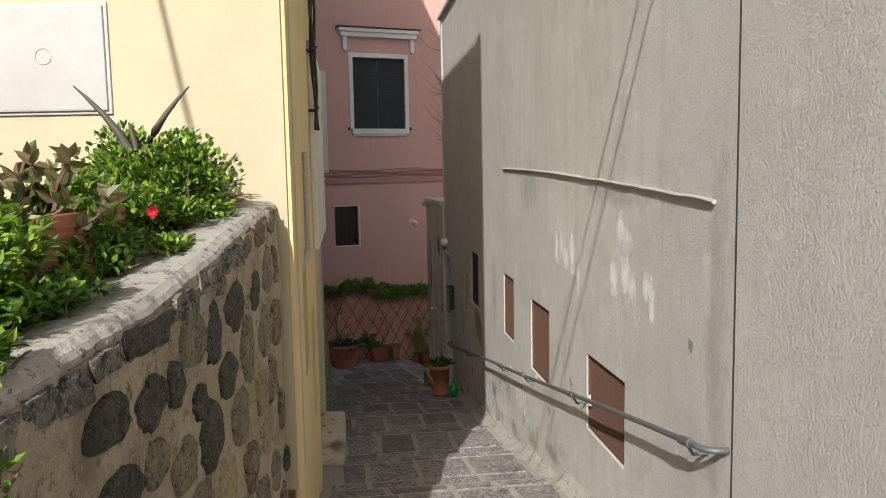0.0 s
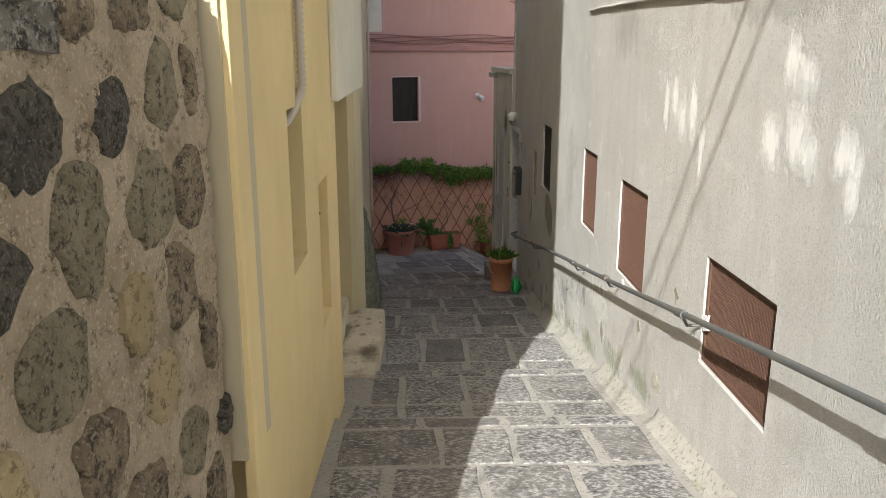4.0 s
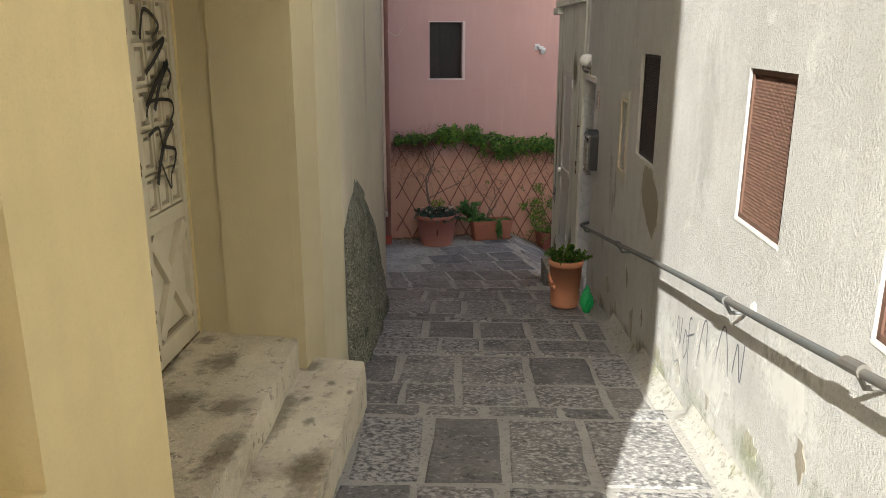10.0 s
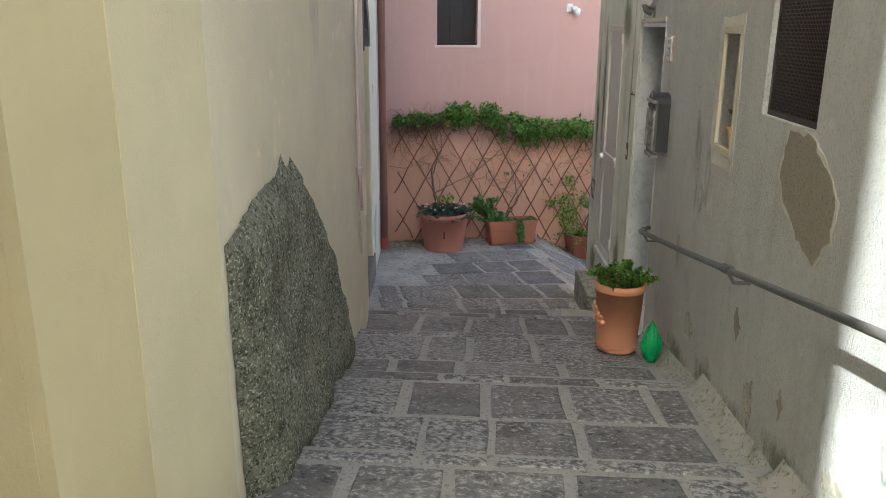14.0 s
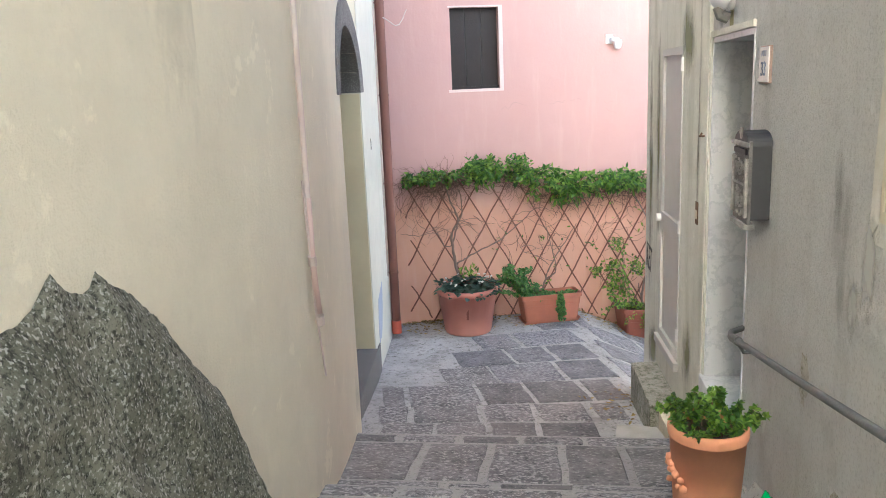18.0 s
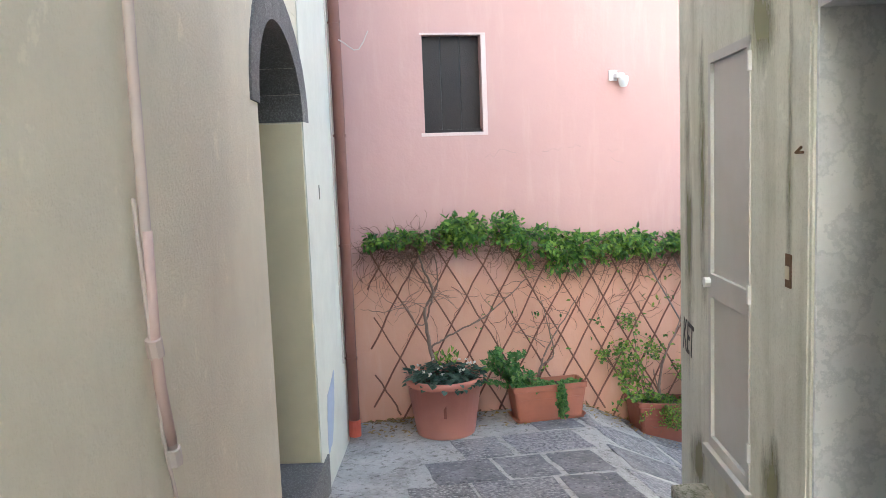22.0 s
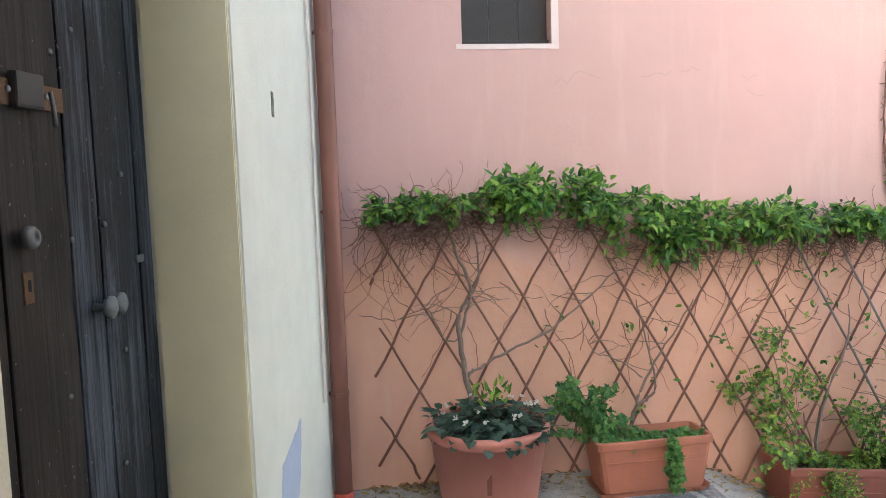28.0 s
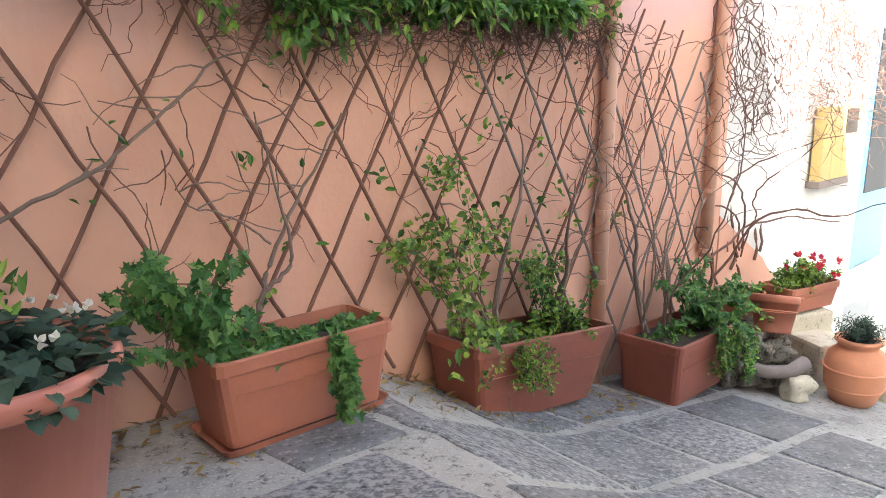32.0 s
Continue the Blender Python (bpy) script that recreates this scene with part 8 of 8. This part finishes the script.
for b_, n_, lean, hg in ((Vector((-0.3, 17.74, z2p + 0.28)), 3, -0.1, 0.1), (Vector((0.1, 17.95, z2p + 0.26)), 3, 0.15, 0.1), (Vector((0.85, 18.22, z3p + 0.28)), 5, -0.1, 0.12), (Vector((1.05, 18.3, z3p + 0.28)), 5, 0.1, 0.12)):
    for k in range(n_):
        tw = Foliage()
        line = wander(rk, b_ + rvec(rk) * 0.03, Vector((0, 0, 1)) + PKW.u * (lean + rk.uniform(-0.25, 0.25)) - WALLN * 0.1, hg * rk.uniform(0.7, 1.1), 11, 0.32, Vector((0, 0, 0.08)) - WALLN * 0.03)
        tw.twig(line, 0.018 if k == 0 else 0.007, 0.003, 6)
        for q in line[4:]:
            if rk.random() < 0.7:
                tw2.twig(wander(rk, q, PKW.u * rk.choice((-1, 1)) + Vector((0, 0, 0.4)), 0.05, 6, 0.5), 0.004, 0.0015, 3)
        put(tw, "trunk", VINE, cr, "grey-brown woody vine trunk")
put(tw2, "twigs", VINE, cr)
# bare vines hanging on the white wall and the upper pink wall
fo = Foliage()
wv = thing("dry_vine", "leafless brown vine hanging over the white wall", "creeper", "", WHT.p(1.0, 1.0, 0.05))
for i in range(520):
    p = WHT.p(rk.uniform(-0.35, 2.3), rk.uniform(0.9, 2.6), 0.03 + 0.08 * rk.random())
    fo.twig(wander(rk, p, Vector((0, 0, -1)) + WHT.u * rk.uniform(-1, 1), 0.06, rk.randint(8, 22), 0.75, Vector((0, 0, -0.05))), 0.0042, 0.0016, 3)
put(fo, "twigs", BARK, wv)
for i in range(14):
    fo = Foliage()
    p = WHT.p(rk.uniform(-0.3, 0.6), -0.4 + rk.random() * 0.4, 0.05)
    fo.twig(wander(rk, p, Vector((0, 0, 1)) + WHT.u * rk.uniform(-0.5, 0.6), 0.08, 20, 0.35), rk.uniform(0.006, 0.013), 0.003, 5)
    put(fo, "branch", BARK, wv)
vc = thing("dry_vine", "thin vine with few leaves climbing the pink wall corner", "creeper", "", PKW.p(2.98, 1.7, 0.03))
lv = Foliage()
for k in range(2):
    fo = Foliage()
    line = [PKW.p(2.93 + 0.045 * k + 0.02 * math.sin(z * 5 + k * 2) + 0.008 * rk.uniform(-1, 1), z, 0.02 + 0.012 * k) for z in np.linspace(1.65, 3.7 - 0.2 * k, 30)]
    fo.twig(line, 0.007, 0.003, 5)
    for q in line[1:-1]:
        for _ in range(2):
            fo.twig(wander(rk, q, PKW.u * rk.choice((-1, 1)) + Vector((0, 0, rk.uniform(-0.5, 0.5))), 0.012, 3, 0.5), 0.004, 0.002, 3)
        if k and rk.random() < 0.6:
            for _ in range(4):
                lv.leaf(q + rvec(rk) * 0.035, rvec(rk), rvec(rk) - PKW.n * 0.3, 0.045, 0.028, 0.2)
    put(fo, "branch", BARK, vc)
put(lv, "leaves", LEAF, vc)
fo = Foliage()
uv = thing("dry_vine", "bare vine twigs on the upper pink wall", "creeper", "", PKW.p(2.55, 5.5, 0.03))
for z in (4.9, 5.3, 6.0, 6.2, 6.9):
    for k in range(3):
        fo.twig(wander(rk, PKW.p(2.95 + rk.uniform(-0.1, 0.1), z, 0.04), -PKW.u * 0.8 + Vector((0, 0, rk.uniform(-0.3, 0.9))), 0.09, 9, 0.3), 0.008, 0.002, 4)
put(fo, "branches", BARK, uv)
# fallen leaves along the foot of the wall
fo = Foliage()
for i in range(760):
    s = rk.uniform(-0.45, 3.4) if i % 3 else rk.uniform(-0.45, 0.5)
    p = PKW.p(s, 0, 0.04 + 0.5 * rk.random() ** 2.5)
    p.z = piazza(p.x, p.y) + 0.01
    fo.leaf(p, Vector((rk.uniform(-1, 1), rk.uniform(-1, 1), 0.1)), Vector((0, 0, 1)) + rvec(rk) * 0.4, rk.uniform(0.03, 0.06), rk.uniform(0.008, 0.025), 0.2)
for i in range(60):
    p = Vector((-0.5 + rk.gauss(0, 0.12), 14.6 + rk.gauss(0, 0.25), 0))
    p.z = piazza(p.x, p.y) + 0.014
    fo.leaf(p, Vector((rk.uniform(-1, 1), rk.uniform(-1, 1), 0.1)), Vector((0, 0, 1)) + rvec(rk) * 0.4, 0.04, 0.02, 0.2)
tagged(fo.make("fallen_leaves", LEAF_DRY), "dry fallen leaves along the foot of the wall", "litter", kind="stuff")

# ================= pink house: windows, cables, camera =================
EDGEPINK = simple("chalky_pink_edge", (0.74, 0.60, 0.56), 0.9, 0, 0.1, 20, 0.2)
CRACKPINK = simple("open_crack", (0.50, 0.33, 0.30), 0.9, 0, 0.2, 20, 0)
w1 = thing("small_window", "dark wooden board closing the small window", "window", "", PKW.p((PW[0] + PW[1]) / 2, PW[2], -0.06))
inv = Matrix.Translation(-Vector(w1.location))
for k in range(3):
    a = PW[0] + (PW[1] - PW[0]) * k / 3
    b = PW[0] + (PW[1] - PW[0]) * (k + 1) / 3
    part("board", box_bm((a + 0.002, -0.12, PW[2]), (b - 0.002, -0.085, PW[3]), PKW.m(), 0.003), BROWNW, w1).matrix_parent_inverse = inv
for q in ((PW[0] - 0.035, PW[1] + 0.045, PW[2] - 0.03, PW[2]), (PW[1], PW[1] + 0.045, PW[2], PW[3]), (PW[0] - 0.02, PW[1] + 0.045, PW[3], PW[3] + 0.018)):
    part("surround", box_bm((q[0], -0.02, q[2]), (q[1], 0.004, q[3]), PKW.m(), 0.002), EDGEPINK, w1, "chalky pale plaster edge").matrix_parent_inverse = inv
part("sill_rail", box_bm((PW[0], -0.09, PW[2]), (PW[1], -0.05, PW[2] + 0.03), PKW.m(), 0.003), BROWNW, w1).matrix_parent_inverse = inv
uw = thing("upper_window", "tall dark shuttered window with white moulded surround and cornice", "window", "", PKW.p((UW[0] + UW[1]) / 2, UW[2], 0))
inv = Matrix.Translation(-Vector(uw.location))


def up_(name, s0, s1, z0, z1, d0, d1, mat, bev=0.006):
    part(name, box_bm((s0, d0, z0), (s1, d1, z1), PKW.m(), bev), mat, uw).matrix_parent_inverse = inv


mid_s = (UW[0] + UW[1]) / 2
up_("shutter", UW[0], mid_s - 0.004, UW[2], UW[3], -0.12, -0.09, SHUT)
up_("shutter", mid_s + 0.004, UW[1], UW[2], UW[3], -0.12, -0.09, SHUT)
for k in range(24):
    z = UW[2] + 0.05 + 0.06 * k
    up_("slat", UW[0] + 0.05, mid_s - 0.05, z, z + 0.035, -0.09, -0.075, SHUT, 0)
    up_("slat", mid_s + 0.05, UW[1] - 0.05, z, z + 0.035, -0.09, -0.075, SHUT, 0)
up_("surround", UW[0] - 0.09, UW[0], UW[2], UW[3] + 0.1, -0.08, 0.03, WHITEP)
up_("surround", UW[1], UW[1] + 0.09, UW[2], UW[3] + 0.1, -0.08, 0.03, WHITEP)
up_("surround", UW[0], UW[1], UW[3], UW[3] + 0.1, -0.08, 0.03, WHITEP)
up_("sill", UW[0] - 0.06, UW[1] + 0.06, UW[2] - 0.12, UW[2], -0.06, 0.09, WHITEP, 0.015)
up_("sill", UW[0] - 0.02, UW[1] + 0.02, UW[2] - 0.16, UW[2] - 0.12, 0.0, 0.06, WHITEP, 0.01)
up_("cornice", UW[0] - 0.32, UW[1] + 0.32, 7.25, 7.33, 0.0, 0.17, WHITEP, 0.012)
up_("cornice", UW[0] - 0.28, UW[1] + 0.28, 7.15, 7.25, 0.0, 0.12, WHITEP, 0.012)
up_("cornice_top", UW[0] - 0.36, UW[1] + 0.36, 7.33, 7.355, 0.0, 0.2, BROWNW, 0.004)
for s in (UW[0] - 0.22, UW[1] + 0.14):
    up_("corbel", s, s + 0.09, 6.85, 7.15, 0.0, 0.08, WHITEP, 0.012)
for s in (UW[0] - 0.12, UW[1] + 0.12):
    up_("shutter_catch", s - 0.02, s + 0.02, UW[2] - 0.03, UW[2] + 0.03, 0.0, 0.05, CABLE)
struct(part("string_course", box_bm((-4, 0, 3.98), (PEND, 0.05, 4.08), PKW.m(), 0.01), simple("dull_pink_paint", (0.45, 0.24, 0.23), 0.85)), "dull pink moulding across the pink house", "trim")
wc = thing("cable_bundle", "sagging pinkish cables clipped across the pink wall", "cable", "", PKW.p(1.0, 4.15, 0.03))
inv = Matrix.Translation(-Vector(wc.location))
for k in range(4):
    bm = bmesh.new()
    tube(bm, [PKW.p(-0.6 + 0.35 * i, 4.14 + 0.045 * k + 0.02 * math.sin(i * 1.1 + k * 2) + 0.03 * noise.noise((i * 0.6, k, 0)), 0.03 + 0.015 * k) for i in range(17)], 0.013, 6)
    part("cable", bm, PINKCABLE, wc).matrix_parent_inverse = inv
cc = thing("security_camera", "white dome security camera on a wall bracket", "camera", "", PKW.p(PKW.s_of_x(-0.70), 3.08, 0))
pmx = PKW.m(0, 0).to_3x3().to_4x4()
part("mount", box_bm((-0.06, 0, -0.03), (0.02, 0.02, 0.07), pmx, 0.006), PLASTW, cc)
part("arm", box_bm((-0.02, 0.01, -0.01), (0.06, 0.1, 0.035), pmx, 0.01), PLASTW, cc)
bm = bmesh.new()
lathe(bm, [(0.005, -0.095), (0.025, -0.09), (0.04, -0.065), (0.043, -0.045), (0.046, -0.04), (0.046, 0.0), (0.03, 0.01), (0.005, 0.01)], 18, pmx @ Matrix.Translation((0.055, 0.075, 0)))
part("dome", bm, PLASTW, cc, "", True)
# cracks below the window
bm = bmesh.new()
for s, z, n_ in ((0.75, 2.38, 9), (1.3, 2.42, 6), (1.55, 2.45, 4), (1.95, 2.42, 4), (1.97, 2.35, 4)):
    x, y = s, z
    pts = []
    for i in range(n_):
        pts.append((x, y))
        x += rk.uniform(0.02, 0.06)
        y += rk.uniform(-0.04, 0.04)
    ribbon(PKW, pts, 0.005, 0.002, bm)
struct(part("crack", bm, CRACKPINK), "pale hairline cracks in the pink paint", "crack")
# two terracotta coloured downpipes on the right of the pink wall
for x, top in ((0.52, 8.0), (1.58, 8.0)):
    s = PKW.s_of_x(x)
    d = thing("downpipe", "orange painted downpipe clamped to the pink wall", "downpipe", "pink wall downpipes", PKW.p(s, 0, 0.05))
    inv = Matrix.Translation(-Vector(d.location))
    bm = bmesh.new()
    zb = base_z(s)
    tube(bm, [PKW.p(s, z, 0.052) for z in (zb - 0.02 if x < 1 else 0.02, 1, 3, top)], 0.042, 12)
    part("tube", bm, PINKPIPE, d, "", True).matrix_parent_inverse = inv
    for z in (0.05, 0.45, 1.3, 2.2):
        if z > zb:
            bm = bmesh.new()
            tube(bm, [PKW.p(s, z, 0.052), PKW.p(s, z + 0.025, 0.052)], 0.047, 12)
            part("collar", bm, PINKPIPE, d).matrix_parent_inverse = inv
# low pink wall foot beyond the corner
struct(part("wall_foot", rough_poly(WHT, [(0.0, -1.2), (1.0, -1.2), (0.95, -0.35), (0.6, -0.1), (0.0, 0.25)], 0.0, 0.03, rk, 0.01, 4), PINK), "low salmon foot of the garden wall")

# ================= yard corner: rocks, pots, board, blue door =================
def rock(c, r, seed, parent=None, mat=ROCK):
    bm = bmesh.new()
    bmesh.ops.create_icosphere(bm, subdivisions=3, radius=1)
    for v in bm.verts:
        n = v.co.copy()
        k = 1 + 0.45 * noise.noise(n * 1.4 + Vector((seed * 3.1, 0, 0))) + 0.2 * noise.noise(n * 4 + Vector((seed, 1, 0))) + 0.08 * noise.noise(n * 11)
        q = Vector((max(-0.75, min(0.75, n.x)), max(-0.75, min(0.75, n.y)), max(-0.7, min(0.7, n.z))))
        v.co = Vector((c[0] + q.x * r[0] * k, c[1] + q.y * r[1] * k, c[2] + q.z * r[2] * k))
    return tagged(part("rock", bm, mat, parent, "", True), "pale rough garden rock in a low pile", "rock", "rock pile")


for i, (x, y, dz, r) in enumerate(((1.46, 18.24, 0.07, 0.1), (1.58, 18.2, 0.1, 0.11), (1.72, 18.17, 0.1, 0.1), (1.86, 18.14, 0.09, 0.1), (1.53, 18.29, 0.22, 0.09), (1.66, 18.26, 0.25, 0.1), (1.78, 18.24, 0.24, 0.1), (1.9, 18.24, 0.2, 0.09), (1.98, 18.2, 0.1, 0.1), (1.8, 18.36, 0.3, 0.1), (1.95, 18.38, 0.28, 0.1))):
    rock((x, y, piazza(x, y) + dz), (r, r * 0.85, r * 0.8), i + 1)
bm = bmesh.new()
tube(bm, [Vector((1.5, 18.12, piazza(1.5, 18.1) + 0.17)), Vector((1.6, 18.06, piazza(1.6, 18.05) + 0.15)), Vector((1.75, 18.03, piazza(1.75, 18.0) + 0.16)), Vector((1.9, 18.07, piazza(1.9, 18.0) + 0.21))], 0.035, 9, 0.048)
tagged(part("log", bm, BARK_GREY, None, "", True), "weathered grey log across the rocks", "log")
rock((1.79, 17.99, piazza(1.79, 17.99) + 0.07), (0.115, 0.085, 0.095), 33, None, CONCRETE)


def yard_pot(c, r, h, mat, label, lean=(0, 0)):
    t = round_pot("flower_pot", c, r, r * 0.72, h, mat, label, 0.05)
    t.rotation_euler = (lean[0], lean[1], 0)
    return t


yz = piazza(1.95, 18.25)
yard_pot((1.86, 18.32, yz + 0.36), 0.15, 0.24, TERRA, "tilted terracotta pot on the rock pile", (radians(-12), radians(10)))
tA = trough((1.84, 18.62, yz + 0.38), TURN_W, 0.34, 0.22, 0.16, TERRA, "small terracotta window box with moss", False)
tB = trough((2.4, 18.68, yz + 0.36), TURN_W - 0.2, 0.55, 0.26, 0.2, TERRA, "terracotta box with red flowers and herbs", False)
tagged(part("plinth", box_bm((2.2, 18.55, yz - 0.2), (2.6, 18.8, yz + 0.36), None, 0.02), CONCRETE), "pale stone block under a flower box", "plinth")
tagged(part("plinth", box_bm((1.7, 18.5, yz - 0.1), (2.0, 18.74, yz + 0.35), None, 0.02), ROCK), "rough stone block under a window box", "plinth")
rv = random.Random(72)
for t, b_, n_, hh in ((tA, Vector((1.85, 18.6, yz + 0.5)), 12, 0.08), (tB, Vector((2.4, 18.68, yz + 0.54)), 34, 0.16)):
    sprawl(t, b_, n_, hh, 0.2, 6, 0.035, 0.02, LEAF_LIGHT, 0.1)
fo = Foliage()
for i in range(9):
    p = Vector((2.43 + rv.uniform(-0.25, 0.3), 18.66 + rv.uniform(-0.12, 0.1), yz + 0.66 + rv.uniform(-0.05, 0.08)))
    for k in range(8):
        fo.leaf(p, rvec(rv), rvec(rv), 0.04, 0.03)
put(fo, "flowers", PETAL_R, tB, "red geranium flowers")
# bellied jar
jr = thing("jar", "bellied terracotta jar with ribs and a grey-green plant", "jar", "", (2.24, 18.0, piazza(2.24, 18.0)))
bm = bmesh.new()
lathe(bm, [(0.1, 0), (0.13, 0.02), (0.175, 0.14), (0.185, 0.24), (0.17, 0.32), (0.12, 0.37), (0.115, 0.39), (0.14, 0.41), (0.14, 0.43), (0.11, 0.43), (0.1, 0.38)], 28)
part("body", bm, TERRA_LIGHT, jr, "", True)
for z, r in ((0.12, 0.17), (0.24, 0.187)):
    bm = bmesh.new()
    lathe(bm, [(r, z - 0.006), (r + 0.006, z), (r, z + 0.006)], 28)
    part("rib", bm, TERRA_LIGHT, jr)
rv = random.Random(73)
sprawl(jr, Vector((2.24, 18.0, piazza(2.24, 18.0) + 0.4)), 40, 0.16, 0.05, 6, 0.03, 0.008, LEAF_DARK, 0.05)
tagged(part("plinth", box_bm((2.2, 18.25, yz - 0.2), (2.5, 18.55, yz + 0.25), None, 0.03), CONCRETE), "pale round-edged stone block in the yard", "plinth")
# wooden board hung on the white wall
nb = thing("nest_board", "yellow wooden board box hung on the white wall", "wooden box", "", WHT.p(1.8, 0.36, 0.0))
wmx = WHT.m(0, 0).to_3x3().to_4x4()
YW = simple("yellow_wood", (0.55, 0.4, 0.16), 0.7, 0, 0.2, 12, 0.3)
for k in range(4):
    part("board", box_bm((-0.4 + 0.2 * k, 0.02, 0.0), (-0.204 + 0.2 * k, 0.1, 0.58), wmx, 0.004), YW, nb)
part("shelf", box_bm((-0.42, 0, -0.06), (0.42, 0.11, 0.0), wmx, 0.006), BARK_GREY, nb)
part("opening", box_bm((0.02, 0.1, 0.36), (0.26, 0.106, 0.56), wmx, 0.002), BROWNW, nb)
# blue door beyond the white wall, and tools of the yard
bd = thing("blue_door", "bright blue framed glazed door in the sunny yard", "door", "", WHT.p(2.62, -0.6, -0.05))
BLUE = simple("blue_paint", (0.05, 0.2, 0.42), 0.45, 0, 0.1, 10, 0.1)
part("frame", box_bm((0, -0.06, 0), (0.1, 0.03, 2.4), wmx, 0.006), BLUE, bd)
part("leaf", box_bm((0.1, -0.05, 0), (0.9, 0.0, 2.4), wmx, 0.004), BLUE, bd)
part("panel", box_bm((0.2, -0.01, 0.7), (0.8, 0.012, 2.2), wmx, 0.004), BLACK, bd, "dark glazing")
struct(part("wall_white_end", wall_bm(Plane(*WHT.p(3.55, 0, -0.1).xy, 1, 0.44, 1), 0, 6, -2.0, 4.5, 0.3), WHITEWALL), "plain white wall beyond the blue door")
struct(part("garden_bed", box_bm((2.6, 18.0, -1.4), (4.2, 18.5, piazza(3.2, 18.2) + 0.35), None, 0.03), CONCRETE), "pale stone edge of a small raised bed", "kerb")
fo = Foliage()
rv = random.Random(75)
for i in range(5):
    bush(fo, rv, (2.75 + 0.3 * i, 18.3, piazza(3.2, 18.2) + 0.45), (0.2, 0.15, 0.12), 220, 0.04, 0.025, 8)
g = tagged(fo.make("flower_bed", LEAF_LIGHT), "low green plants with red flowers in a raised bed", "plant")
fo = Foliage()
for i in range(14):
    p = Vector((2.7 + rv.uniform(0, 1.3), 18.2 + rv.uniform(-0.1, 0.1), piazza(3.2, 18.2) + 0.55 + rv.uniform(-0.05, 0.06)))
    for k in range(8):
        fo.leaf(p, rvec(rv), rvec(rv), 0.04, 0.03)
fo.make("flowers", PETAL_R, g, "red geranium flowers")
